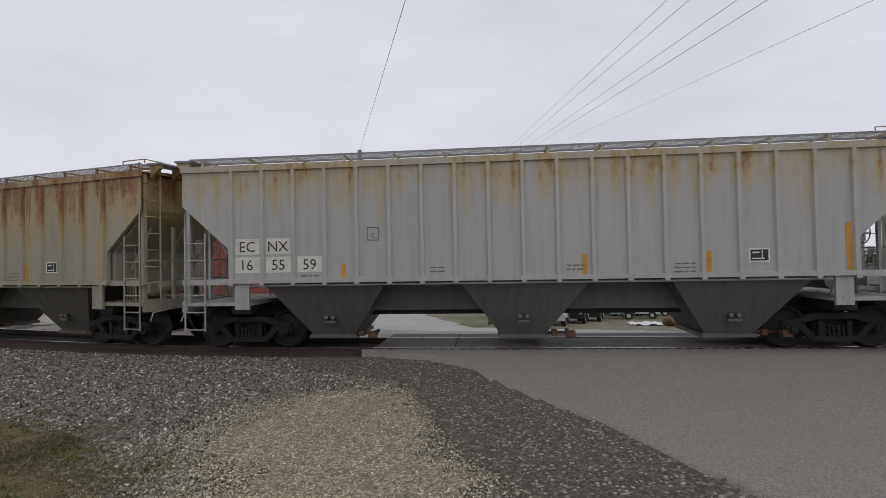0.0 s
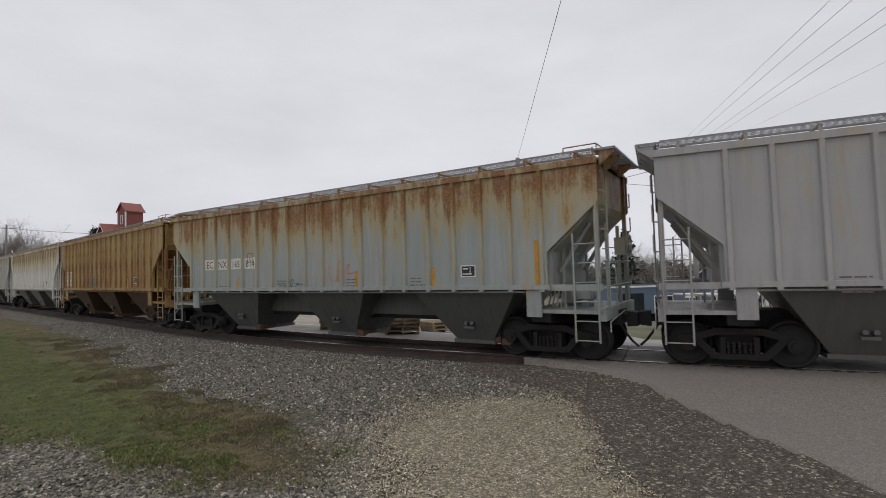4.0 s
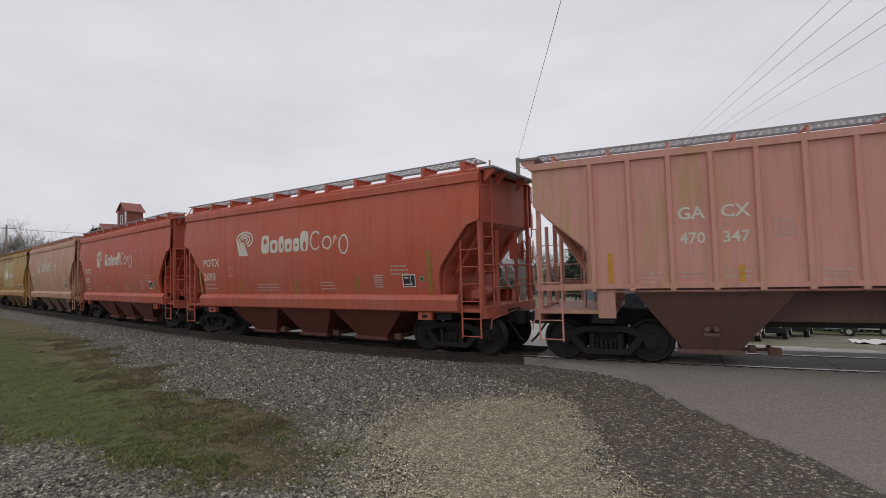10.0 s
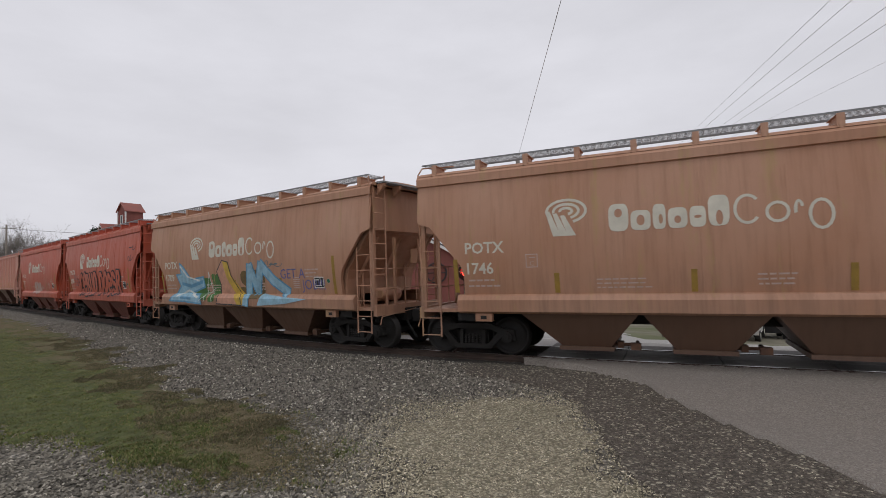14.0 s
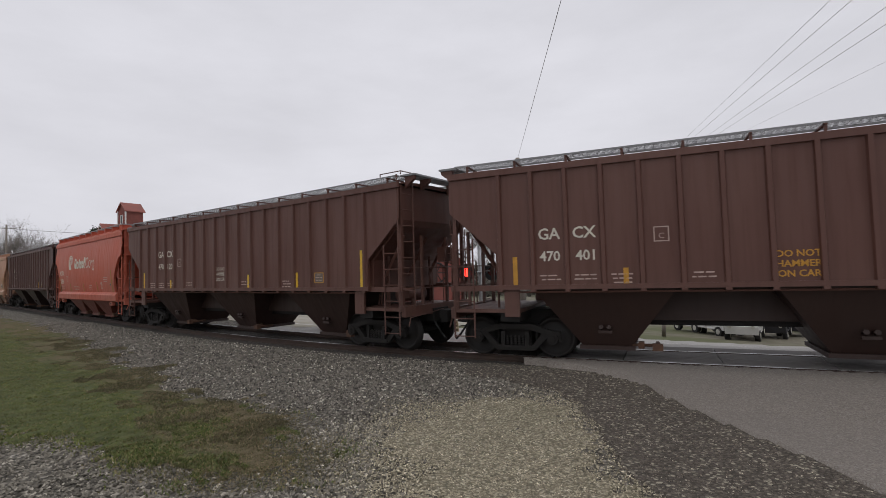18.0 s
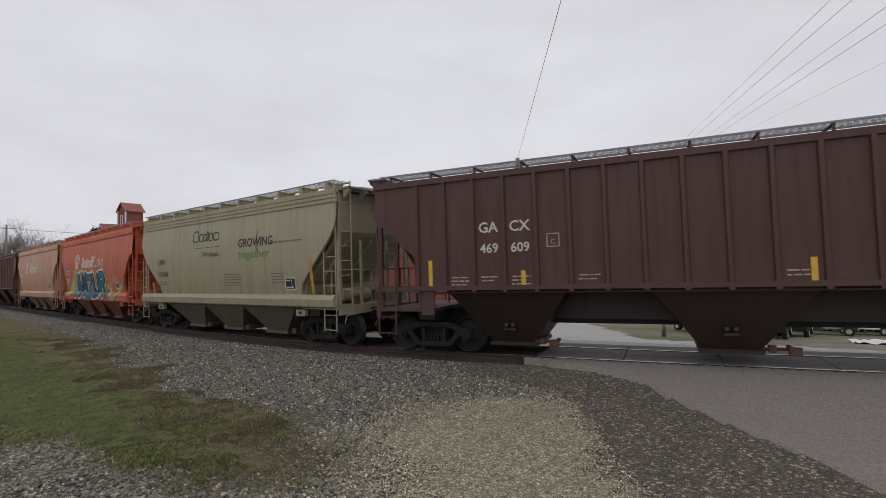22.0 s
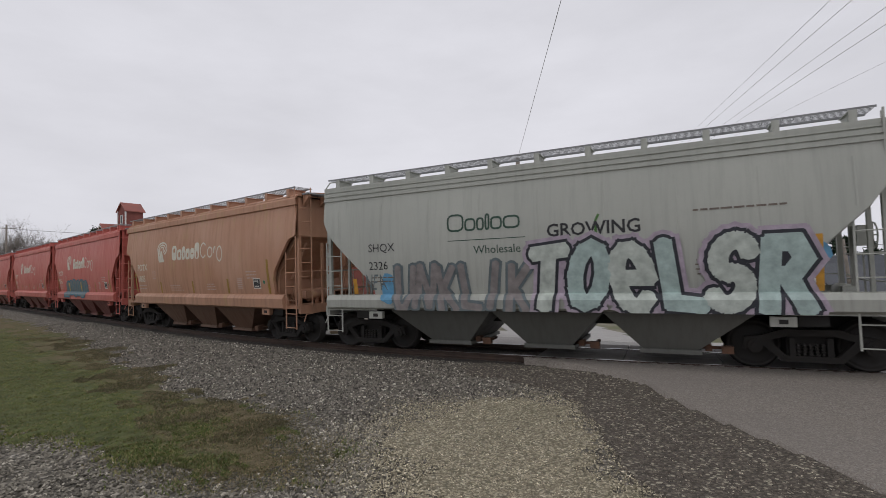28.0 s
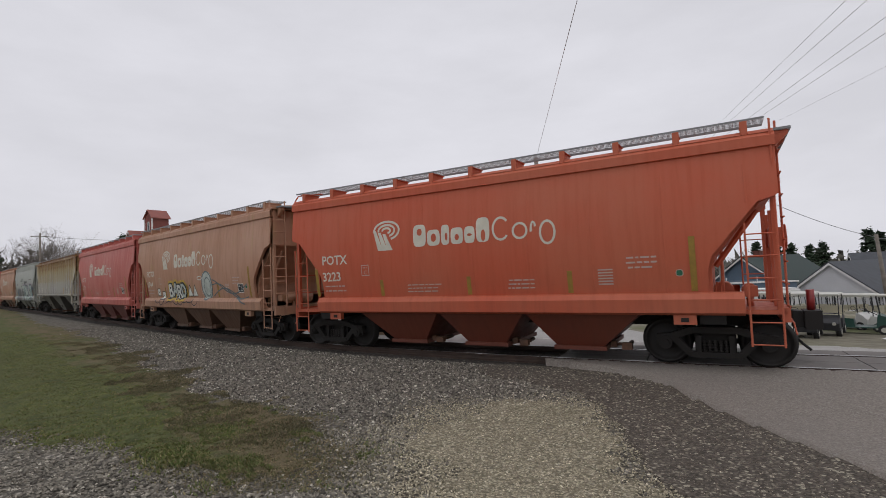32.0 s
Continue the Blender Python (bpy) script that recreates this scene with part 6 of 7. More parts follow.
scatter("ballast_stones", grey_pts + (0, 0, 0.012), rng.uniform(0.012, 0.036, len(grey_pts)), 1, STONE_GREY, "loose grey ballast stones", flat_=0.7)
pale_pts = spread(26000, (-1.0, -0.1), (4.4, 9.2), 12, lambda x, y, lat, s: (x < -0.9) & (~in_grass(x + rng.normal(0, 0.13, len(x)), y + rng.normal(0, 0.13, len(x)), lat, s) | ((x > -3.5) & (rng.random(len(x)) < 0.10))) & (y < 7.4 - 0.0 * x) & (lat > 3), 1.0)
scatter("pale_stones", pale_pts + (0, 0, 0.01), rng.uniform(0.016, 0.038, len(pale_pts)), 2, STONE_PALE, "loose pale grey gravel stones", flat_=0.65)
tan_pts = spread(62000, (-0.4, 0.5), (4.2, 9.6), 13, lambda x, y, lat, s: in_tan(x + rng.normal(0, 0.32, len(x)), y + rng.normal(0, 0.3, len(x)), lat, s) & not_road(x, y), 1.0)
scatter("tan_stones", tan_pts + (0, 0, 0.018), rng.uniform(0.007, 0.021, len(tan_pts)), 3, STONE_TAN, "fine tan limestone gravel")
dark_pts = spread(48000, (-0.1, 0.8), (4.2, 12), 14, lambda x, y, lat, s: in_mill(x + rng.normal(0, 0.12, len(x)), y, lat, s) & (lat > 1.3) & (x < road_left(y) + 0.12), 1.0)
scatter("milling_stones", dark_pts + (0, 0, 0.026), rng.uniform(0.005, 0.015, len(dark_pts)), 4, STONE_DARK, "loose dark asphalt crumbs with pale chips")


def blades(name, pts, hgt, seed, material, label):
    rng = np.random.default_rng(seed)
    n_ = len(pts)
    a = rng.uniform(0, 6.283, n_)
    w = rng.uniform(0.004, 0.010, n_)
    lean = rng.normal(0, 0.6, (n_, 2)) * hgt[:, None]
    d = np.stack([np.cos(a) * w, np.sin(a) * w, np.zeros(n_)], -1)
    top = pts + np.concatenate([lean, hgt[:, None]], 1)
    mid = (pts + top) / 2 + np.stack([np.zeros(n_), np.zeros(n_), hgt * 0.12], -1)
    co = np.stack([pts - d, pts + d, mid + d * 0.8, mid - d * 0.8, top], 1)
    i = 5 * np.arange(n_)[:, None]
    me = bpy.data.meshes.new(name)
    me.from_pydata(co.reshape(-1, 3).tolist(), [], (i + np.array([[0, 1, 2, 3]])).tolist() + (i + np.array([[3, 2, 4]])).tolist())
    return place(name, me, material, label, "grass", "stuff")


def blade_mat(name, c0, c1, c2):
    n = Nodes(name, 0.7)
    col = n.mix(n.island, c0, c1)
    w = n.math("FRACT", n.math("MULTIPLY", n.island, 53.3))
    patch = n.math("ADD", n.noise(n.pos, 0.9, 5), n.math("MULTIPLY", n.noise(n.pos, 4.5, 4), 0.6))
    col = n.mix(n.span(n.math("ADD", w, patch), 1.25, 1.55), col, c2)
    col = n.mix(n.span(patch, 0.72, 0.9, 0, 0.5), col, tint(c0, 0.75))
    n.b.inputs["Subsurface Weight"].default_value = 0.0
    return n.done(col)


def clumpy(x, y, th):
    return (ripple(x, y, 1.6, 0.5, 21) + ripple(x, y, 5.0, 0.35, 22)) > th


rngb = np.random.default_rng(40)
fuzzy = lambda x, y, lat, s, a: in_grass(x + rngb.normal(0, a, len(x)), y + rngb.normal(0, a, len(x)), lat, s)
edge_in = lambda x, y: 0.674 * x + 0.741 * y
green = lambda x, y: np.select([edge_in(x, y) > 3.0, x > -2.9, edge_in(x, y) > 2.5, x > -4.1, x > -6], [0.25, -0.25, -0.2, -0.35, -0.7], -1.2)
g_pts = spread(520000, (-1.0, -0.12), (5.0, 26), 15, lambda x, y, lat, s: fuzzy(x, y, lat, s, 0.12) & clumpy(x, y, green(x, y)), 0.7)
blades("grass_blades", g_pts + (0, 0, 0.012), np.random.default_rng(5).uniform(0.012, 0.04, len(g_pts)), 6, blade_mat("grass_blade", (0.062, 0.088, 0.015), (0.20, 0.235, 0.05), (0.27, 0.225, 0.10)), "short green grass with dry blades")
d_pts = spread(260000, (-1.0, -0.05), (5.0, 30), 16, lambda x, y, lat, s: fuzzy(x, y, lat, s, 0.28) & ~clumpy(x, y, np.where((x > -4) | (edge_in(x, y) > 2.7), 0.9, -0.1)), 0.75)
blades("dry_grass", d_pts + (0, 0, 0.012), np.random.default_rng(6).uniform(0.006, 0.022, len(d_pts)), 7, blade_mat("dry_blade", (0.09, 0.07, 0.038), (0.31, 0.25, 0.145), (0.10, 0.11, 0.03)), "dead straw-coloured grass tufts")

# the ragged tip of the lawn: tufts and straw on bare soil
tip = lambda x, y, lat, s: fuzzy(x, y, lat, s, 0.2) & (x > -4.6) & (y < 9.0)
t_pts = spread(110000, (-0.7, -0.1), (5.2, 8.8), 18, lambda x, y, lat, s: tip(x, y, lat, s) & clumpy(x * 1.7, y * 1.7, 0.10), 1.0)
blades("grass_tufts", t_pts + (0, 0, 0.015), np.random.default_rng(7).uniform(0.015, 0.05, len(t_pts)), 9, blade_mat("tuft_blade", (0.046, 0.074, 0.014), (0.165, 0.205, 0.048), (0.26, 0.22, 0.10)), "dark green grass tufts at the lawn's edge")
w_pts = spread(60000, (-0.75, -0.1), (5.2, 9.0), 19, lambda x, y, lat, s: fuzzy(x, y, lat, s, 0.3) & (x > -4.6) & ~clumpy(x * 1.7, y * 1.7, 0.4), 1.0)
blades("straw", w_pts + (0, 0, 0.02), np.random.default_rng(8).uniform(0.004, 0.014, len(w_pts)) * 1.6, 10, blade_mat("straw_blade", (0.12, 0.094, 0.05), (0.38, 0.31, 0.18), (0.10, 0.11, 0.035)), "dead straw lying on the bare soil")
f_pts = spread(420000, (-1.0, -0.25), (6.5, 20), 23, lambda x, y, lat, s: (x < -2.0) & (np.abs(edge_in(x, y) - 3.55 + ripple(x, y, 1.3, 0.35, 33)) < 0.42 + ripple(x, y, 3.0, 0.35, 34)) & (lat > 3.4), 0.8)
blades("straw_fringe", f_pts + (0, 0, 0.03), np.random.default_rng(9).uniform(0.006, 0.024, len(f_pts)) * 1.5, 11, blade_mat("fringe_blade", (0.10, 0.078, 0.042), (0.31, 0.25, 0.145), (0.085, 0.095, 0.03)), "dead straw fringe between the lawn and the ballast")

# ---------------------------------------------------------------- beyond the track
REDWALL = plain("red_barn_boards", (0.20, 0.062, 0.050), 0.8, 0, 0.2, 1.2)
REDROOF = plain("red_metal_roof", (0.27, 0.085, 0.066), 0.5, 0.1, 0.15, 0.8)
TRIM = plain("white_trim", (0.70, 0.69, 0.67), 0.7, 0, 0.08, 2)
BLUEWALL = plain("slate_blue_siding", (0.105, 0.15, 0.205), 0.75, 0, 0.12, 0.7)
SIDING = plain("white_siding", (0.58, 0.58, 0.60), 0.7, 0, 0.06, 0.8)
SHINGLE = plain("dark_shingles", (0.075, 0.08, 0.09), 0.9, 0, 0.2, 1.5)
GREENROOF = plain("dark_green_roof", (0.040, 0.057, 0.053), 0.8, 0, 0.2, 1.0)
DARKGLASS = plain("dark_window_glass", (0.02, 0.024, 0.03), 0.12)
BRICKRED = plain("chimney_brick", (0.16, 0.065, 0.05), 0.9)
POLEWOOD = plain("weathered_pole", (0.20, 0.175, 0.15), 0.9, 0, 0.25, 2)
POLEGREY = plain("grey_pole", (0.33, 0.32, 0.31), 0.8, 0, 0.15, 2)
WIRE = plain("line_wire", (0.16, 0.16, 0.17), 0.6)
WIREPALE = plain("pale_wire", (0.50, 0.50, 0.52), 0.5)
ALU = plain("aluminium_mast", (0.45, 0.46, 0.47), 0.45, 0.5, 0.1)
SIGNWHITE = plain("sign_white", (0.75, 0.75, 0.73), 0.6, 0, 0.05)
SIGNBLACK = plain("sign_black", (0.018, 0.018, 0.02), 0.6)
REDLAMP = glow("red_lamp", (1.0, 0.03, 0.02), 9.0)
BARK = plain("bare_bark", (0.19, 0.17, 0.155), 0.95, 0, 0.25, 2)
NEEDLE = plain("pine_needles", (0.030, 0.050, 0.026), 0.9, 0, 0.4, 0.8)
PALLETWOOD = plain("pallet_wood", (0.34, 0.27, 0.175), 0.85, 0, 0.2, 3)


def wall_panel(bm, a, b, z0, z1, t):
    """An upright slab from a to b (x, y), t thick to its left."""
    a, b = Vector((*a, 0)), Vector((*b, 0))
    d = (b - a).normalized()
    nrm = Vector((-d.y, d.x, 0)) * t
    v = [bm.verts.new((*p.xy, z)) for p in (a, b, b + nrm, a + nrm) for z in (z0, z1)]
    for f in ((0, 2, 3, 1), (2, 4, 5, 3), (4, 6, 7, 5), (6, 0, 1, 7), (0, 6, 4, 2), (1, 3, 5, 7)):
        bm.faces.new([v[i] for i in f])


def gabled(name, m, w, d, eave, ridge, wallmat, roofmat, label, category, over=0.3, along="x", trim=TRIM):
    """A gabled building: w wide in x, d deep in y; the ridge runs along x or y. Base at z = 0."""
    top = tagged(holder(name, m), label, category)
    if along == "x":
        ends = [[(-w / 2, -d / 2), (-w / 2, d / 2)], [(w / 2, -d / 2), (w / 2, d / 2)]]
    gab = []
    for sgn in (1, -1):
        bm = bmesh.new()
        if along == "x":
            pts = [(-d / 2, 0), (d / 2, 0), (d / 2, eave), (0, ridge), (-d / 2, eave)]
            vs = [[bm.verts.new((sgn * w / 2 + k, y, z)) for y, z in pts] for k in (0, -sgn * 0.2)]
        else:
            pts = [(-w / 2, 0), (w / 2, 0), (w / 2, eave), (0, ridge), (-w / 2, eave)]
            vs = [[bm.verts.new((x, sgn * d / 2 + k, z)) for x, z in pts] for k in (0, -sgn * 0.2)]
        for f in vs:
            bm.faces.new(f)
        for i in range(5):
            bm.faces.new((vs[0][i], vs[0][(i + 1) % 5], vs[1][(i + 1) % 5], vs[1][i]))
        part("gable_wall", bm, wallmat, top)
        bm = bmesh.new()
        if along == "x":
            box(bm, -w / 2 + 0.2, w / 2 - 0.2, sgn * d / 2 - 0.1, sgn * d / 2 + 0.1, 0, eave)
        else:
            box(bm, sgn * w / 2 - 0.1, sgn * w / 2 + 0.1, -d / 2 + 0.2, d / 2 - 0.2, 0, eave)
        part("side_wall", bm, wallmat, top)
        bm = bmesh.new()
        half, run = (d / 2, w / 2) if along == "x" else (w / 2, d / 2)
        slope = (ridge - eave) / half
        for lift in (0.03, 0.17):
            quad = []
            for a, b, z in ((-run - over, half + over, eave - over * slope), (run + over, half + over, eave - over * slope), (run + over, 0, ridge), (-run - over, 0, ridge)):
                p = (a, sgn * b, z + lift) if along == "x" else (sgn * b, a, z + lift)
                quad.append(bm.verts.new(p))
            bm.faces.new(quad)
        vs = list(bm.verts)
        for i in range(4):
            bm.faces.new((vs[i], vs[(i + 1) % 4], vs[4 + (i + 1) % 4], vs[4 + i]))
        part("roof", bm, roofmat, top)
        for e in (1, -1):                     # barge boards under the roof's ends
            bm = bmesh.new()
            q = []
            for b, z in ((half + over, eave - over * slope), (0, ridge)):
                for dz in (0.03, -0.2):
                    for k in (0, 0.05):
                        a = e * (run + over - k)
                        q.append(bm.verts.new((a, sgn * b, z + dz) if along == "x" else (sgn * b, a, z + dz)))
            for f in ((0, 4, 6, 2), (1, 3, 7, 5), (0, 1, 5, 4), (2, 6, 7, 3)):
                bm.faces.new([q[i] for i in f])
            part("barge_board", bm, trim, top)
    return top


def window_on(top, x, y, z, w, h_, facing=(0, -1), frame_=TRIM):
    """A framed window on a wall; facing is the wall's outward direction."""
    f = Vector((*facing, 0)).normalized()
    sd = Vector((-f.y, f.x, 0))
    c = Vector((x, y, z))
    bm = bmesh.new()

    def bar(u0, u1, z0, z1, t0, t1):
        v = [bm.verts.new(c + sd * u + f * t + Vector((0, 0, zz))) for u in (u0, u1) for t in (t0, t1) for zz in (z0, z1)]
        for q in ((0, 1, 3, 2), (4, 6, 7, 5), (0, 4, 5, 1), (2, 3, 7, 6), (0, 2, 6, 4), (1, 5, 7, 3)):
            bm.faces.new([v[i] for i in q])
    k = min(0.1, w * 0.12)
    bar(-w / 2, w / 2, h_ / 2 - k, h_ / 2, 0, 0.06)
    bar(-w / 2, w / 2, -h_ / 2, -h_ / 2 + k, 0, 0.06)
    bar(-w / 2, -w / 2 + k, -h_ / 2 + k, h_ / 2 - k, 0, 0.06)
    bar(w / 2 - k, w / 2, -h_ / 2 + k, h_ / 2 - k, 0, 0.06)
    win = part("window", bm, frame_, top)
    bm = bmesh.new()
    bar(-w / 2 + k, w / 2 - k, -h_ / 2 + k, h_ / 2 - k, 0.005, 0.02)
    part("pane", bm, DARKGLASS, win)
    return win


# the old red grain elevator with its cupola
gz = -1.2
elev = gabled("grain_elevator", pose(-51.55, 77.78, gz, 0, 0, 60), 6.0, 4.6, 9.2, 12.0, REDWALL, REDROOF, "old red wooden grain elevator with a tall cupola", "grain elevator", 0.4, "x")
bm = bmesh.new()
box(bm, -0.2, 2.5, -1.15, 1.15, 9.0, 14.4)
part("cupola_wall", bm, REDWALL, elev)
bm = bmesh.new()
v = [bm.verts.new((x, y, z)) for x in (-0.2, 2.5) for y, z in ((-1.15, 14.4), (1.15, 14.4), (0, 15.5))]
for f in ((0, 1, 2), (3, 5, 4), (0, 2, 5, 3), (1, 4, 5, 2)):
    bm.faces.new([v[i] for i in f])
part("cupola_gable", bm, REDWALL, elev)
for sgn in (1, -1):
    bm = bmesh.new()
    v = [bm.verts.new((x, sgn * y, z + z0)) for z0 in (0.04, 0.2) for x, y, z in ((-0.45, 1.4, 14.18), (2.75, 1.4, 14.18), (2.75, 0, 15.6), (-0.45, 0, 15.6))]
    bm.faces.new(v[:4])
    bm.faces.new(v[4:])
    for i in range(4):
        bm.faces.new((v[i], v[(i + 1) % 4], v[4 + (i + 1) % 4], v[4 + i]))
    part("cupola_roof", bm, REDROOF, elev)
for y in (-1.15, 1.15):
    bm = bmesh.new()
    box(bm, -0.3, -0.12, y - 0.08, y + 0.08, 9.0, 14.4)
    part("corner_board", bm, TRIM, elev)
window_on(elev, -0.2, 0.0, 13.0, 0.7, 1.5, (-1, 0))
window_on(elev, -3.0, 0.0, 9.6, 1.0, 1.2, (-1, 0))

# the red shed near the crossing
shed = gabled("red_shed", pose(-3.2, 42.5, ground_z(-3.2, 42.5), 0, 0, 6), 8.6, 9.0, 4.6, 7.0, REDWALL, SHINGLE, "red wooden shed with white roof trim", "shed", 0.35, "y")
bm = bmesh.new()
for i in range(16):
    a0, a1 = i * 0.3927, (i + 1) * 0.3927
    rod(bm, (2.2 + 0.8 * math.cos(a0), -4.6, 3.4 + 0.8 * math.sin(a0)), (2.2 + 0.8 * math.cos(a1), -4.6, 3.4 + 0.8 * math.sin(a1)), 0.06, 5)
for i in range(6):
    a0 = i * 1.0472
    rod(bm, (2.2, -4.6, 3.4), (2.2 + 0.8 * math.cos(a0), -4.6, 3.4 + 0.8 * math.sin(a0)), 0.035, 4)
part("wagon_wheel", bm, SIGNBLACK, shed, "black wagon wheel hung on the wall")
bm = bmesh.new()
box(bm, -2.2, 0.2, -4.62, -4.5, 0, 2.6)
part("sliding_door", bm, REDWALL, shed)

# the slate-blue flat-roofed building
gz = ground_z(23, 46) - 0.2
hgt = -0.15 - gz
blue = tagged(holder("blue_building", pose(22.9, 50.0, gz, 0, 0, -2)), "low slate-blue building with a flat roof and white doors", "building")
for name, ext, mat in (("front_wall", (-7.6, 7.9, -4.0, -3.75, 0, hgt), BLUEWALL), ("back_wall", (-7.6, 7.9, 3.75, 4.0, 0, hgt), BLUEWALL), ("end_wall", (-7.6, -7.35, -3.75, 3.75, 0, hgt), BLUEWALL),
                       ("end_wall", (7.65, 7.9, -3.75, 3.75, 0, hgt), BLUEWALL), ("roof", (-7.35, 7.65, -3.75, 3.75, hgt - 0.3, hgt - 0.1), SHINGLE), ("coping", (-7.75, 8.05, -4.12, -3.7, hgt, hgt + 0.14), TRIM)):
    bm = bmesh.new()
    box(bm, *ext)
    part(name, bm, mat, blue)
# dark panel on the closed wall: the doorway's unlit inside given as colour
bm = bmesh.new()
box(bm, -6.1, -3.7, -4.06, -4.003, 0.1, hgt - 0.55)
part("garage_opening", bm, DARKGLASS, blue, "dark open garage doorway")
for x in (-2.3, -1.35):
    d_ = window_on(blue, x, -4.0, 1.2, 0.9, 2.1)
    d_.name = "glazed_door"
window_on(blue, 6.0, -4.0, 1.5, 1.1, 1.0)
bm = bmesh.new()
box(bm, 0.0, 1.7, -4.09, -4.003, 1.1, 2.2)
sign = part("wall_sign", bm, SIGNWHITE, blue, "white shop sign with dark script")
bm = bmesh.new()
for i, (a, b) in enumerate(((0.15, 0.5), (0.56, 0.75), (0.8, 1.1), (1.18, 1.5))):
    box(bm, a, b, -4.102, -4.09, 1.62, 1.95)
    box(bm, a + 0.05, b - 0.05, -4.102, -4.09, 1.25, 1.45)
part("sign_script", bm, BLUEWALL, sign)
for x in (-6.5, -2.0, 2.2, 5.0):
    bm = bmesh.new()
    rod(bm, (x, -3.0, hgt - 0.1), (x, -3.0, hgt + 0.55), 0.06, 6)
    part("roof_vent", bm, ALU, blue)

# houses behind
gz = ground_z(38, 60) - 0.5
house = gabled("green_roofed_house", pose(38.9, 62.5, gz, 0, 0, 24), 10.0, 9.5, -0.9 - gz, 2.35 - gz, BLUEWALL, GREENROOF, "dark house with a steep green roof and brick chimney", "house", 0.4, "x")
bm = bmesh.new()
box(bm, -2.5, -1.8, -0.4, 0.4, 1.6 - gz, 3.0 - gz)
box(bm, -2.6, -1.7, -0.5, 0.5, 3.0 - gz, 3.12 - gz)
part("chimney", bm, BRICKRED, house)
gz = ground_z(42, 52) - 0.3
barn = gabled("white_barn", pose(43.3, 54.0, gz, 0, 0, -58), 7.4, 15.0, -1.6 - gz, 1.35 - gz, SIDING, SHINGLE, "white-sided barn with a dark shingle roof", "barn", 0.35, "y")
bm = bmesh.new()
box(bm, -0.4, 2.4, -7.62, -7.5, 0, 2.35)
part("barn_door", bm, SIDING, barn, "white overhead door")
bm = bmesh.new()
prism(bm, [(-0.5, 2.35), (2.5, 2.35), (2.5, 2.5), (-0.5, 2.5)], -7.66, -7.5)
part("door_head", bm, TRIM, barn)
bm = bmesh.new()
v = [bm.verts.new(p) for p in ((-4.5, -7.9, -1.0 - gz), (-7.6, -7.9, -2.6 - gz), (-7.6, 6, -2.6 - gz), (-4.5, 6, -1.0 - gz))]
bm.faces.new(v)
v2 = [bm.verts.new((p.co.x, p.co.y, p.co.z - 0.15)) for p in v]
bm.faces.new(v2)
for i in range(4):
    bm.faces.new((v[i], v[(i + 1) % 4], v2[(i + 1) % 4], v2[i]))
part("lean_to_roof", bm, SHINGLE, barn)
bm = bmesh.new()
prism(bm, [(-7.4, 0), (-4.2, 0), (-4.2, -1.1 - gz), (-7.4, -2.7 - gz)], -7.5, -7.3)
part("lean_to_wall", bm, SIDING, barn)
gz = ground_z(60, 56)
wing = gabled("white_long_building", pose(62, 60, gz - 0.4, 0, 0, -28), 24, 10, -1.0 - gz + 0.4, 2.2 - gz + 0.4, SIDING, SHINGLE, "long white building with a dark roof", "building", 0.4, "x")
for i in range(5):
    window_on(wing, -9 + 4.5 * i, -5.1, 1.6, 1.2, 1.1)

# the white camper
CAMPER = plain("camper_white", (0.66, 0.66, 0.65), 0.5, 0, 0.06)
gz = ground_z(24.4, 40)
camper = tagged(holder("camper_trailer", pose(25.2, 41, gz, 0, 0, -4)), "white camper trailer parked by the blue building", "camper")
bm = bmesh.new()
box(bm, -1.9, 1.9, -1.1, 1.1, 0.45, 2.4)
bmesh.ops.bevel(bm, geom=bm.edges[:], offset=0.14, segments=2, affect="EDGES")
part("body", bm, CAMPER, camper)
for x in (-0.9, 0.7):
    window_on(camper, x, -1.1, 1.6, 0.8, 0.5, frame_=ALU)
for x in (-0.35, 0.4):
    bm = bmesh.new()
    rod(bm, (x, -1.05, 0.3), (x, -0.85, 0.3), 0.3, 12)
    part("wheel", bm, SIGNBLACK, camper)


# ---------------------------------------------------------------- crossing signal
gz = ground_z(1.3, 17)
sig = tagged(holder("crossing_signal", pose(1.3, 17.0, gz, 0, 0, -14)), "railroad crossing signal with red lamps and crossbuck", "crossing signal")
bm = bmesh.new()
rod(bm, (0, 0, 0), (0, 0, 3.9), 0.065, 10)
part("mast", bm, ALU, sig)
bm = bmesh.new()
box(bm, -0.2, 0.2, -0.2, 0.2, -0.1, 0.22)
part("foundation", bm, POLEGREY, sig)
bm = bmesh.new()
box(bm, -0.16, 0.16, -0.13, 0.13, 0.3, 0.95)
part("junction_box", bm, ALU, sig)
bm = bmesh.new()
rod(bm, (-0.55, -0.08, 1.96 - gz), (0.55, -0.08, 1.96 - gz), 0.035, 8)
part("lamp_arm", bm, ALU, sig)
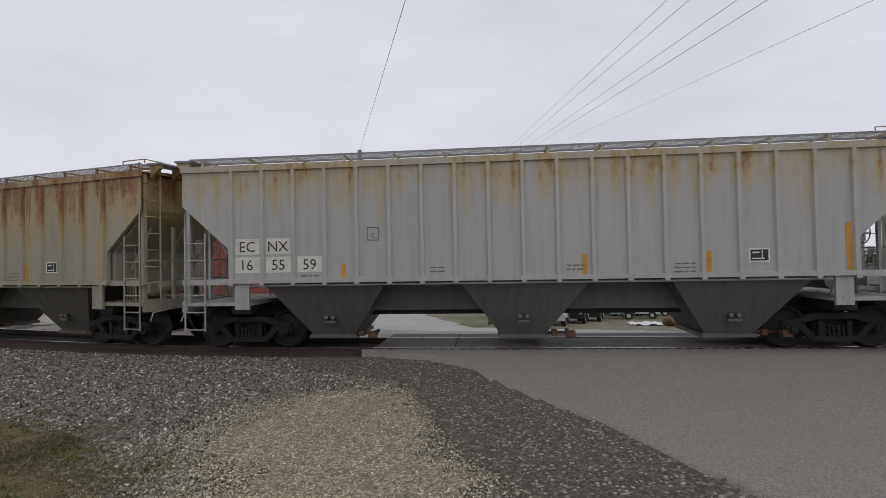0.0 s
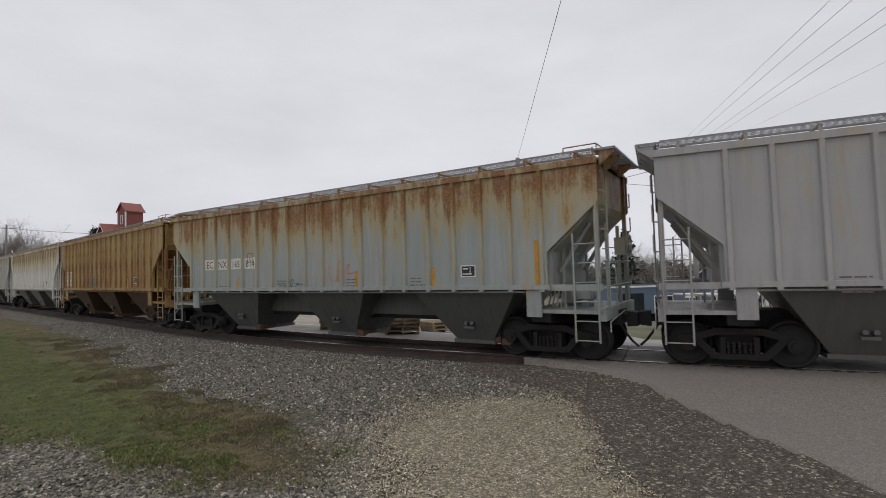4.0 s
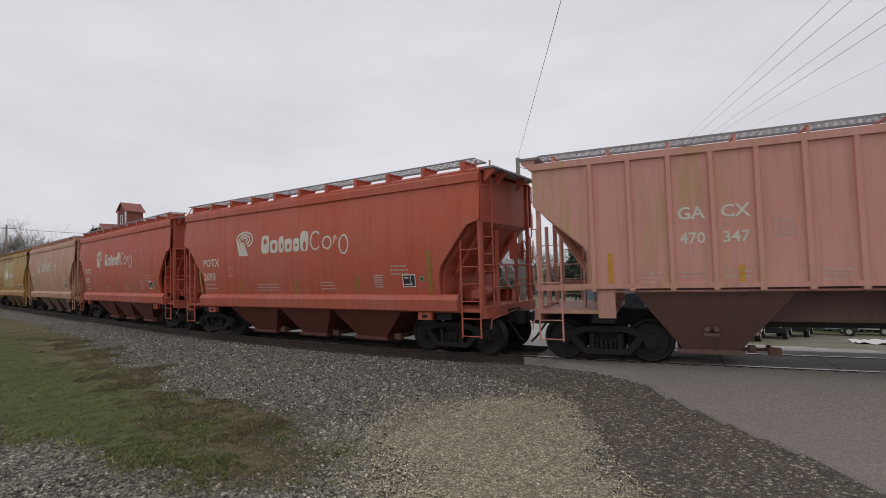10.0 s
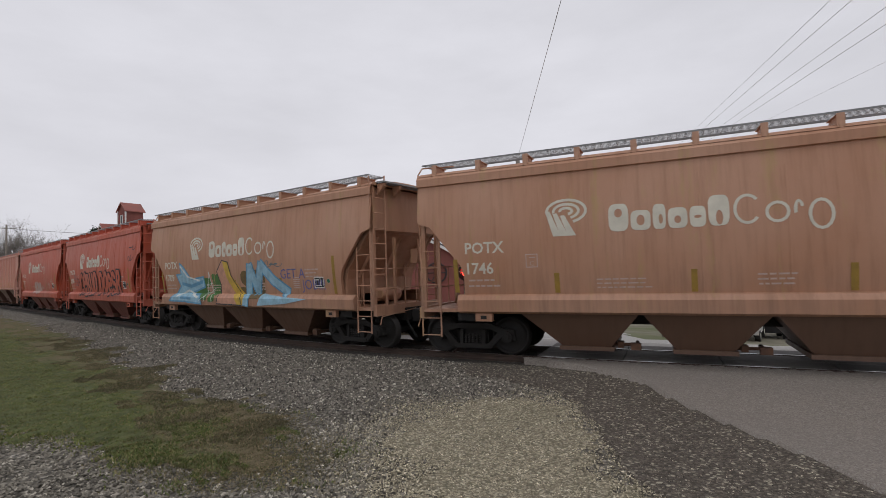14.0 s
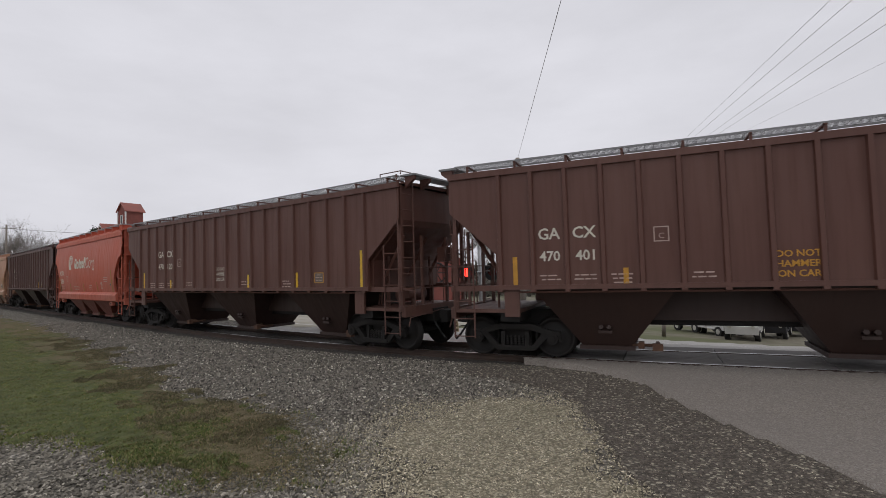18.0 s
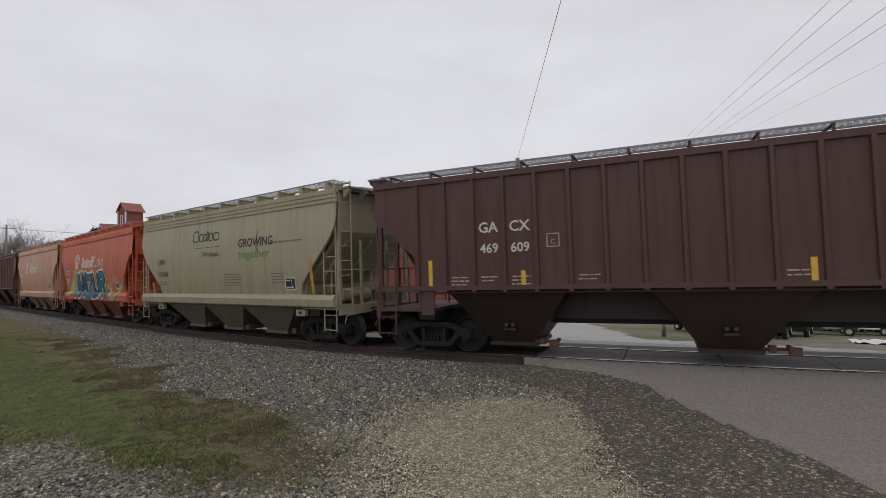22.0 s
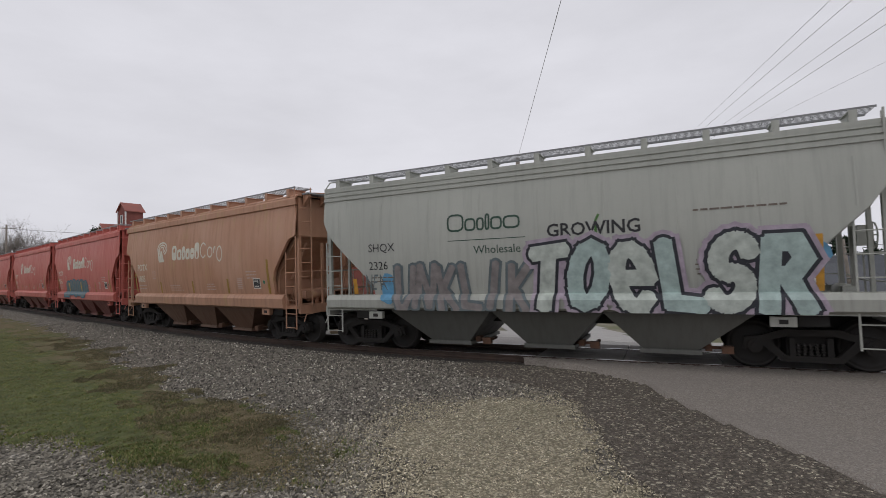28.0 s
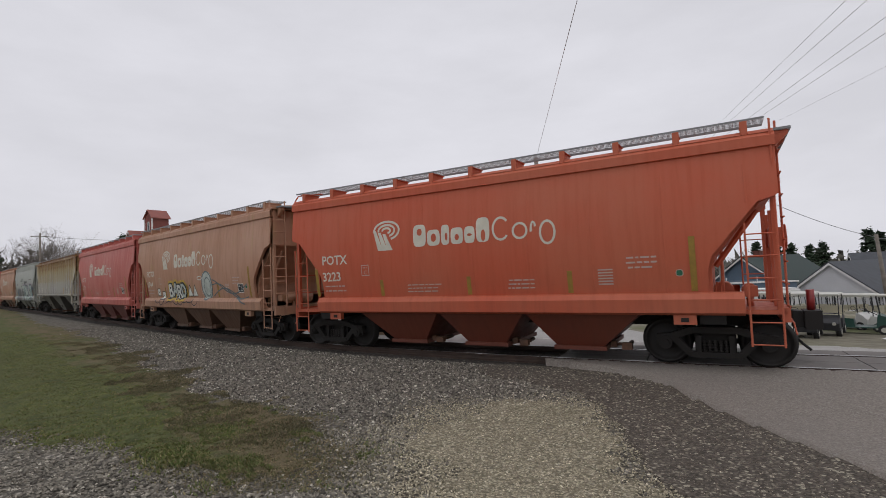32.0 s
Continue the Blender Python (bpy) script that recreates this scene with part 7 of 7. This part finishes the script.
for x in (-0.46, 0.46):
    bm = bmesh.new()
    rod(bm, (x, -0.10, 1.96 - gz), (x, -0.14, 1.96 - gz), 0.31, 20)
    disc = part("lamp_backboard", bm, SIGNBLACK, sig)
    bm = bmesh.new()
    rod(bm, (x, -0.14, 1.96 - gz), (x, -0.19, 1.96 - gz), 0.15, 16)
    part("lamp_lens", bm, REDLAMP if x < 0 else plain("dark_red_lens", (0.10, 0.006, 0.006), 0.2), disc, "glowing red lens" if x < 0 else "unlit dark red lens")
    bm = bmesh.new()
    rows = []
    for y in (-0.15, -0.42):
        rows.append([(x + 0.17 * math.cos(a), y, 1.96 - gz + 0.17 * math.sin(a)) for a in np.linspace(-0.3, 3.44, 10)])
    grid(bm, rows)
    part("lamp_hood", bm, SIGNBLACK, disc)
for a, text in ((38, "RAILROAD"), (-38, "CROSSING")):
    bm = bmesh.new()
    box(bm, -0.62, 0.62, -0.012 - (0.02 if a > 0 else 0), 0.004 - (0.02 if a > 0 else 0), -0.115, 0.115)
    blade = part("crossbuck_blade", bm, SIGNWHITE, sig)
    blade.matrix_basis = Matrix.Translation((0, -0.1, 3.05 - gz)) @ Euler((0, radians(-a), 0)).to_matrix().to_4x4()
    vs, fs, pos = [], [], 0.0
    for ch in text:
        co, polys, step = GLYPHS[ch, False]
        fs += [[len(vs) + i for i in p] for p in polys]
        vs += [((pos + gx) * 0.2 - 0.52, -0.015 - (0.02 if a > 0 else 0), gz_ * 0.2 - 0.07) for gx, gz_ in co]
        pos += step * 1.02
    me = bpy.data.meshes.new("blade_letters")
    me.from_pydata(vs, [], fs)
    me.materials.append(SIGNBLACK)
    new("blade_letters", me).parent = blade


# ---------------------------------------------------------------- poles and wires
def wire(bm, a, b, sag, r, n=14):
    """One hanging wire as a continuous tube."""
    a, b = Vector(a), Vector(b)
    pts = [a.lerp(b, i / n) - Vector((0, 0, 4 * sag * (i / n) * (1 - i / n))) for i in range(n + 1)]
    d = (b - a).normalized()
    u = d.cross(Vector((0, 0, 1))).normalized()
    w = u.cross(d)
    grid(bm, [[p + (u * math.cos(k * 1.5708) + w * math.sin(k * 1.5708)) * r for k in range(5)] for p in pts])


def pole(name, base, top, r, mat, arms=(), label="", lean=(0, 0)):
    ob = tagged(holder(name, pose(base[0], base[1], base[2])), label, "utility pole", "utility poles")
    bm = bmesh.new()
    hgt_ = top - base[2]
    rod(bm, (0, 0, -0.3), (lean[0], lean[1], hgt_), r, 10, r * 0.72)
    part("shaft", bm, mat, ob)
    for z, w, ang in arms:
        bm = bmesh.new()
        dx_, dy_ = math.cos(ang) * w / 2, math.sin(ang) * w / 2
        rod(bm, (-dx_, -dy_, z - base[2]), (dx_, dy_, z - base[2]), 0.06, 4)
        arm = part("crossarm", bm, POLEWOOD, ob)
        for k in (-0.92, -0.4, 0.4, 0.92):
            bm = bmesh.new()
            rod(bm, (dx_ * k, dy_ * k, z - base[2]), (dx_ * k, dy_ * k, z - base[2] + 0.16), 0.045, 6)
            part("insulator", bm, POLEGREY, arm)
    return ob


pole("utility_pole", (3.59, 22.0, ground_z(3.59, 22)), 7.12, 0.13, POLEWOOD, (), "short weathered service pole behind the track")
pole("utility_pole", (16.8, 32.0, ground_z(16.8, 32)), 10.0, 0.17, POLEGREY, ((9.8, 2.2, 0.5), (8.9, 1.2, 0.5)), "tall grey utility pole with crossarms")
pole("utility_pole", (39.0, 46.0, ground_z(39, 46)), 3.9, 0.2, POLEWOOD, (), "leaning weathered utility pole", (-0.7, 0))
pole("utility_pole", (-81.5, 90.0, ground_z(-81, 90)), 13.0, 0.2, POLEWOOD, ((12.4, 3.0, 0.4),), "distant utility pole with a crossarm")
pole("utility_pole", (36.0, 75.0, ground_z(36, 75)), 6.2, 0.18, POLEWOOD, ((5.8, 2.4, 0.3),), "distant utility pole with a crossarm")
bm = bmesh.new()
wire(bm, (3.59, 22.0, 7.08), (0.75, -5.0, 5.95), 0.0, 0.006)
tagged(part("service_wire", bm, WIREPALE), "pale service wire hanging from the pole", "wire")
ends = ((8.41, 7.55), (8.87, 7.54), (9.62, 7.39), (9.72, 7.09))
for i, (x, z) in enumerate(ends):
    k = (-0.92, -0.4, 0.4, 0.92)[i]
    a = Vector((16.8 + math.cos(0.5) * 1.1 * k, 32.0 + math.sin(0.5) * 1.1 * k, 9.95))
    b = Vector((x, 10.0, z))
    bm = bmesh.new()
    wire(bm, a, a + (b - a) * 1.75, 0.0, 0.006)
    tagged(part("power_line", bm, WIRE), "thin overhead power line", "wire", "overhead lines")
bm = bmesh.new()
a, b = Vector((16.8, 32.0, 9.1)), Vector((9.6, 10.0, 6.23))
wire(bm, a, a + (b - a) * 1.75, 0.0, 0.0035)
tagged(part("power_line", bm, WIREPALE), "thin pale overhead cable", "wire", "overhead lines")
for (a, b, sag, r) in (((16.8, 32, 7.6), (38.4, 46, 3.6), 0.5, 0.022), ((38.4, 46, 3.5), (80, 50, 3.0), 0.6, 0.022), ((16.8, 32, 8.9), (-4.0, 60, 9.5), 0.8, 0.018), ((16.8, 32, 7.0), (36, 75, 5.9), 0.6, 0.02),
                       ((-81.5, 90, 12.4), (-50, 98, 11.0), 0.6, 0.035), ((3.59, 22, 6.7), (16.8, 32, 7.2), 0.3, 0.014)):
    bm = bmesh.new()
    wire(bm, a, b, sag, r)
    tagged(part("power_line", bm, WIRE), "thin overhead power line", "wire", "overhead lines")


# ---------------------------------------------------------------- trees
def bare_tree(h_, seed, spread_=0.5, levels=6):
    rng = random.Random(seed)
    trunk, crown = bmesh.new(), bmesh.new()

    def grow(p, d, length, r, lv):
        q = p + d * length
        rod(trunk if lv == 0 else crown, p, q, r, 6 if lv < 2 else 3, r * 0.68)
        if lv >= levels:
            return
        for i in range(3 if lv else 5):
            nd = (d * rng.uniform(0.5, 0.9) + Vector((rng.gauss(0, spread_), rng.gauss(0, spread_), rng.gauss(0.12, spread_ * 0.6)))).normalized()
            at = p.lerp(q, rng.uniform(0.55, 1.0)) if i else q
            grow(at, nd, length * rng.uniform(0.62, 0.9), r * 0.56, lv + 1)
    grow(Vector((0, 0, 0)), Vector((rng.gauss(0, 0.04), rng.gauss(0, 0.04), 1)).normalized(), h_ * 0.27, h_ * 0.017, 0)
    return trunk, crown


def tree_thing(name, kind_, h_, seed, label):
    ob = tagged(holder(name, pose(0, 0, -50)), label, "tree", "trees")
    if kind_ == "bare":
        trunk, crown = bare_tree(h_, seed)
        part("trunk", trunk, BARK, ob)
        part("crown", crown, BARK, ob, "leafless branches and twigs")
    else:
        rng = random.Random(seed)
        bm = bmesh.new()
        rod(bm, (0, 0, -0.2), (0, 0, h_ * 0.95), h_ * 0.018, 7, 0.03)
        part("trunk", bm, BARK, ob)
        bm = bmesh.new()
        vs, fs = [], []
        for i in range(30):
            z = h_ * (0.22 + 0.78 * i / 30)
            reach = h_ * 0.26 * (1 - (i / 30) ** 1.4) * rng.uniform(0.55, 1.2) + 0.2
            for j in range(rng.randint(3, 5)):
                a = rng.uniform(0, 6.283)
                for k in range(16):
                    t = rng.uniform(0.2, 1.0)
                    c = Vector((math.cos(a) * reach * t, math.sin(a) * reach * t, z + rng.gauss(0, 0.14) - 0.12 * reach * t + 0.2 * t)) + Vector((rng.gauss(0, 0.2), rng.gauss(0, 0.2), 0)) * reach * 0.4
                    s_ = h_ * rng.uniform(0.012, 0.03)
                    n0 = len(vs)
                    for _ in range(3):
                        vs.append(c + Vector((rng.gauss(0, 1), rng.gauss(0, 1), rng.gauss(0, 0.7))) * s_)
                    fs.append((n0, n0 + 1, n0 + 2))
        me = bpy.data.meshes.new("crown")
        me.from_pydata(vs, [], fs)
        me.materials.append(NEEDLE)
        bm.free()
        cr = new("crown", me)
        cr.parent = ob
        cr["label"] = "dark green needle clumps"
    return ob


BARE = [tree_thing("bare_tree", "bare", 10, s_, "leafless deciduous tree with fine grey twigs") for s_ in (1, 2, 3)]
PINES = [tree_thing("pine_tree", "pine", 10, s_, "dark green pine with a ragged crown") for s_ in (4, 5)]
used = set()


def plant(kind_, i, x, y, top_z, turn=0.0, wide=1.0):
    """A tree whose crown reaches top_z."""
    src = (BARE if kind_ == "bare" else PINES)[i]
    z0 = ground_z(x, y)
    k = (top_z - z0) / (8.6 if kind_ == "bare" else 9.6)
    ob = src if src not in used else copy_thing(src, pose(0, 0, 0))
    used.add(src)
    ob.matrix_basis = pose(x, y, z0 - 0.1, 0, 0, turn) @ Matrix.Diagonal((k * wide, k * wide, k, 1))


for row in (("bare", 0, -97, 108, 16.4, 10, 0.75), ("bare", 1, -93, 105, 16.2, 80, 0.75), ("bare", 2, -90, 108, 13.4, 200, 0.8), ("bare", 2, -99, 111, 15.6, 300, 0.8), ("bare", 0, -95, 112, 15.2, 150, 0.8), ("bare", 1, -102, 107, 14.6, 230, 0.8), ("pine", 0, -104, 100, 15.0, 0), ("pine", 1, -110, 108, 14.0, 50),
            ("pine", 0, -78, 108, 13.2, 30), ("pine", 1, -81, 112, 12.6, 90), ("bare", 1, -60, 112, 12.0, 15), ("bare", 0, -30, 95, 9.0, 120),
            ("pine", 0, 22.0, 58, 5.6, 20), ("pine", 1, 17.5, 64, 4.8, 70), ("bare", 0, 27.5, 66, 5.6, 40), ("bare", 2, 31.5, 70, 5.0, 140), ("bare", 1, 19.5, 70, 5.6, 10),
            ("bare", 2, 13.5, 66, 6.0, 190), ("bare", 0, 9.0, 62, 6.6, 250), ("bare", 1, 5.0, 66, 7.0, 20), ("pine", 1, 44.0, 74, 4.2, 10), ("pine", 0, 48.0, 76, 4.6, 60), ("pine", 1, 52, 78, 3.8, 110),
            ("pine", 0, 65.5, 80, 5.6, 160), ("pine", 1, 69, 82, 5.2, 200), ("pine", 0, 75, 84, 4.4, 250), ("bare", 2, 40, 78, 4.6, 300), ("pine", 1, 56, 80, 3.6, 20), ("pine", 0, 61, 84, 4.0, 20),
            ("bare", 0, 25, 82, 6.2, 90), ("bare", 1, 34, 84, 6.0, 170), ("pine", 0, 82, 84, 4.0, 10), ("bare", 1, 14, 84, 7.0, 10)):
    plant(*row)

# distant woods along the horizon
rng = np.random.default_rng(31)
vs, fs = [], []
for i in range(2600):
    az = rng.uniform(-1.15, 1.35)
    d_ = rng.uniform(170, 240)
    x, y = d_ * math.sin(az), d_ * math.cos(az)
    z0 = -0.1 - 12 * math.tanh(max(0.053 * y + 0.051 * x - 0.65, -1) / 12)
    hh, w_ = rng.uniform(7, 13), rng.uniform(2.0, 4.5)
    for j in range(9):
        c = np.array([x, y, z0]) + rng.normal(0, 1, 3) * (w_ * 0.5, w_ * 0.5, 0) + (0, 0, hh * rng.uniform(0.05, 1.0))
        n0 = len(vs)
        for _ in range(3):
            vs.append((c + rng.normal(0, 1, 3) * (0.9, 0.9, 1.2)).tolist())
        fs.append((n0, n0 + 1, n0 + 2))
me = bpy.data.meshes.new("distant_woods")
me.from_pydata(vs, [], fs)
place("distant_woods", me, plain("distant_woods", (0.085, 0.080, 0.065), 0.95, 0, 0.3, 0.1), "distant leafless woods along the horizon", "woods", "stuff")


# ---------------------------------------------------------------- golf carts, pallets and odds and ends
CARTS = {k: plain("cart_" + k, c, 0.4, 0, 0.08) for k, c in dict(white=(0.62, 0.62, 0.60), green=(0.02, 0.07, 0.055), dark=(0.03, 0.03, 0.035), beige=(0.50, 0.46, 0.36)).items()}
CARTROOF = plain("cart_roof", (0.52, 0.51, 0.46), 0.5, 0, 0.06)
CUSHION = plain("cart_cushion", (0.52, 0.48, 0.36), 0.7, 0, 0.08)
TYRE = plain("small_tyre", (0.02, 0.02, 0.021), 0.8)


def golf_cart(colour, roofed=True):
    """Faces -y; 2.4 m long, 1.2 m wide."""
    c = tagged(holder("golf_cart", pose(0, 0, 0)), {"white": "white golf cart with a pale canopy, parked in the row", "green": "dark green golf cart with cream seats and canopy", "dark": "black golf cart with a cream canopy", "beige": "beige golf cart with a pale canopy"}[colour], "golf cart", "parked golf carts")
    bm = bmesh.new()
    pts = [(-1.15, 0.3), (-1.18, 0.62), (-0.95, 0.82), (-0.62, 0.95), (-0.55, 0.35), (0.2, 0.33), (0.25, 0.72), (1.05, 0.80), (1.15, 0.55), (1.15, 0.3)]
    for e in (-0.58, 0.58):
        bm.faces.new([bm.verts.new((e, y, z)) for y, z in pts])
    v = list(bm.verts)
    for i in range(10):
        bm.faces.new((v[i], v[(i + 1) % 10], v[10 + (i + 1) % 10], v[10 + i]))
    part("body", bm, CARTS[colour], c)
    bm = bmesh.new()
    box(bm, -0.52, 0.52, 0.2, 0.72, 0.73, 0.86)
    part("seat", bm, CUSHION, c)
    bm = bmesh.new()
    box(bm, -0.52, 0.52, 0.70, 0.80, 0.92, 1.25)
    part("backrest", bm, CUSHION, c)
    if roofed:
        bm = bmesh.new()
        box(bm, -0.6, 0.6, -0.75, 1.05, 1.80, 1.87)
        bmesh.ops.bevel(bm, geom=bm.edges[:], offset=0.03, segments=2, affect="EDGES")
        part("canopy", bm, CARTROOF, c)
        for x, y0, y1 in ((-0.54, -0.72, -0.6), (0.54, -0.72, -0.6), (-0.54, 0.95, 0.98), (0.54, 0.95, 0.98)):
            bm = bmesh.new()
            rod(bm, (x, y0, 0.75), (x, y1, 1.82), 0.022, 5)
            part("canopy_post", bm, SIGNBLACK, c)
    bm = bmesh.new()
    rod(bm, (-0.25, -0.6, 0.9), (-0.25, -0.25, 1.1), 0.02, 5)
    for i in range(10):
        a0, a1 = i * 0.6283, (i + 1) * 0.6283
        rod(bm, (-0.25 + 0.17 * math.cos(a0), -0.25 + 0.08 * math.sin(a0), 1.1 + 0.15 * math.sin(a0)), (-0.25 + 0.17 * math.cos(a1), -0.25 + 0.08 * math.sin(a1), 1.1 + 0.15 * math.sin(a1)), 0.012, 4)
    part("steering_wheel", bm, SIGNBLACK, c)
    for x in (-0.52, 0.52):
        for y in (-0.82, 0.78):
            bm = bmesh.new()
            rod(bm, (x - 0.09, y, 0.23), (x + 0.09, y, 0.23), 0.23, 14)
            w_ = part("wheel", bm, TYRE, c)
            bm = bmesh.new()
            rod(bm, (x - 0.1, y, 0.23), (x + 0.1, y, 0.23), 0.12, 10)
            part("hub_cap", bm, CARTROOF, w_)
    for x in (-0.4, 0.4):
        bm = bmesh.new()
        rod(bm, (x, -1.17, 0.6), (x, -1.22, 0.6), 0.07, 8)
        part("headlight", bm, CARTROOF, c)
    return c


protos = {}
rng = random.Random(9)
for x, y, colour, a in ((12.5, 20.2, "white", -38), (12.7, 22.6, "white", 8), (12.75, 24.4, "white", 14), (14.6, 21.6, "dark", -40), (16.6, 23.0, "dark", -42), (19.1, 24.2, "green", 50), (21.6, 24.9, "white", 40)):
    m = pose(x, y, ground_z(x, y), 0, 0, a)
    if colour in protos:
        copy_thing(protos[colour], m)
    else:
        protos[colour] = golf_cart(colour)
        protos[colour].matrix_basis = m
for r_, (n_, y0, cols) in enumerate(((13, 0.0, ("white", "dark", "dark", "white", "dark", "green", "dark", "white", "green", "beige", "white", "green", "dark")), (13, 3.4, ("dark", "white", "beige", "green", "white", "dark", "white", "beige", "white", "green", "white", "dark", "white")),
                                     (12, 6.8, ("white",) * 12))):
    for i in range(n_):
        x = 16.6 + i * 1.7 + y0 * 0.95
        y = 29.0 - i * 0.34 + y0
        m = pose(x, y, ground_z(x, y), 0, 0, rng.uniform(-6, 6) + (28 if i % 4 == 1 else 8))
        if cols[i] in protos:
            copy_thing(protos[cols[i]], m)
        else:
            protos[cols[i]] = golf_cart(cols[i])
            protos[cols[i]].matrix_basis = m

def pallet():
    p = tagged(holder("pallet", pose(0, 0, 0)), "weathered wooden pallet in a stack on the gravel", "pallet", "stacked pallets")
    slat = bmesh.new()
    box(slat, -0.6, 0.6, -0.045, 0.045, 0, 0.02)
    slat = mesh_of(slat, "slat")
    slat.materials.append(PALLETWOOD)
    for z, ys in ((0.0, (-0.45, 0, 0.45)), (0.12, (-0.45, -0.27, -0.09, 0.09, 0.27, 0.45))):
        for y in ys:
            o = new("slat", slat)
            o.parent, o.location = p, (0, y, z)
    bm = bmesh.new()
    box(bm, -0.03, 0.03, -0.5, 0.5, 0.02, 0.12)
    st = mesh_of(bm, "stringer")
    st.materials.append(PALLETWOOD)
    for x in (-0.55, 0, 0.55):
        o = new("stringer", st)
        o.parent, o.location = p, (x, 0, 0)
    return p


pal = pallet()
first = True
for x, y, n_, a in ((-1.5, 17.4, 5, 8), (-4.2, 19.4, 4, -12), (-0.2, 18.9, 3, 30)):
    gz = ground_z(x, y) + 0.03
    for j in range(n_):
        m = pose(x + rng.uniform(-0.05, 0.05), y + rng.uniform(-0.05, 0.05), gz + j * 0.141, 0, 0, a + rng.uniform(-4, 4))
        if first:
            pal.matrix_basis = m
            first = False
        else:
            copy_thing(pal, m)
LUMBER = plain("sawn_lumber", (0.42, 0.35, 0.25), 0.8, 0, 0.15, 2)
for k in range(4):
    x, y = -2.9, 17.9
    bm = bmesh.new()
    box(bm, -1.3, 1.3, -0.14 + 0.02 * k, 0.14 + 0.02 * k, 0, 0.08)
    b_ = part("timber", bm, LUMBER)
    b_.matrix_basis = pose(x, y + 0.03 * k, ground_z(x, y) + 0.03 + 0.082 * k, 0, 0, 6 + k)
    tagged(b_, "pale sawn timber lying on the gravel lot", "timber", "stacked timbers")
bm = bmesh.new()
box(bm, -0.9, 0.9, -0.5, 0.5, 0, 0.75)
bmesh.ops.bevel(bm, geom=bm.edges[:], offset=0.12, segments=3, affect="EDGES")
wrap = part("wrapped_bundle", bm, CAMPER)
wrap.matrix_basis = pose(-13.5, 28.5, ground_z(-13.5, 28.5), 0, 0, 20)
tagged(wrap, "white plastic-wrapped bundle on the gravel lot", "bundle")
bm = bmesh.new()
rows = []
for i in range(9):
    rows.append([(-0.8 + 0.2 * i, -0.5 + 0.2 * j, 0.05 + 0.05 * math.sin(i * 1.7 + j * 2.3)) for j in range(6)])
grid(bm, rows)
tarp = part("white_tarp", bm, CAMPER)
tarp.matrix_basis = pose(17.0, 19.2, ground_z(17, 19.2) + 0.01, 0, 0, -15)
tagged(tarp, "crumpled white plastic sheet on the grass", "tarp")
for x, y, h_ in ((18.4, 18.4, 1.0), (18.9, 18.2, 0.9), (9.2, 20.4, 0.7)):
    bm = bmesh.new()
    rod(bm, (0, 0, 0), (0.03, 0, h_), 0.09, 8)
    b_ = part("wooden_post", bm, POLEWOOD)
    b_.matrix_basis = pose(x, y, ground_z(x, y))
    tagged(b_, "short weathered wooden post by the carts", "post", "wooden posts")
bm = bmesh.new()
bmesh.ops.create_icosphere(bm, subdivisions=2, radius=0.4)
for v in bm.verts:
    v.co *= 1 + 0.25 * noise.noise(v.co * 3)
    v.co.z *= 0.75
st = part("tree_stump", bm, plain("stump_bark", (0.14, 0.09, 0.06), 0.95, 0, 0.3, 4))
st.matrix_basis = pose(17.9, 18.5, ground_z(17.9, 18.5) + 0.2)
tagged(st, "rough brown stump beside the street", "stump")


# ---------------------------------------------------------------- what moves
def car_pose(kind, front, t):
    k = KINDS[kind]
    mid = front - k["half"] + V * t + float(np.interp(t, [r[0] for r in SURGE], [r[1] for r in SURGE]))
    a, b = on_line(mid + k["truck"]), on_line(mid - k["truck"])
    d = a - b
    m = (a + b) / 2
    return pose(m.x, m.y, 0, 0, 0, math.degrees(math.atan2(d.y, d.x)))


def motions():
    for car, kind, front, mark, number, extra, wheels in CARS:
        walk(car, [(i / 2, car_pose(kind, front, i / 2)) for i in range(65)])
        # the wheels roll while the car goes by the crossing
        t0 = max(0.0, (-34 - front) / V)
        t1 = min(32.0, (48 - front) / V)
        f0, f1 = math.ceil(t0 * FPS), math.floor(t1 * FPS)
        for wi, wheel in enumerate(wheels):
            x, y, z = wheel.location
            rows = [(i / FPS, pose(x, y, z, 0, math.degrees(V * (i - f0) / FPS / 0.457) % 360, 0)) for i in range(f0, f1 + 1)]
            if not rows:
                rows = [(0.0, pose(x, y, z))]
            if f0 > 0:
                rows.insert(0, (0.0, rows[0][1]))
            if f1 < 32 * FPS:
                rows.append((32.0, rows[-1][1]))
            walk(wheel, rows)


motions()
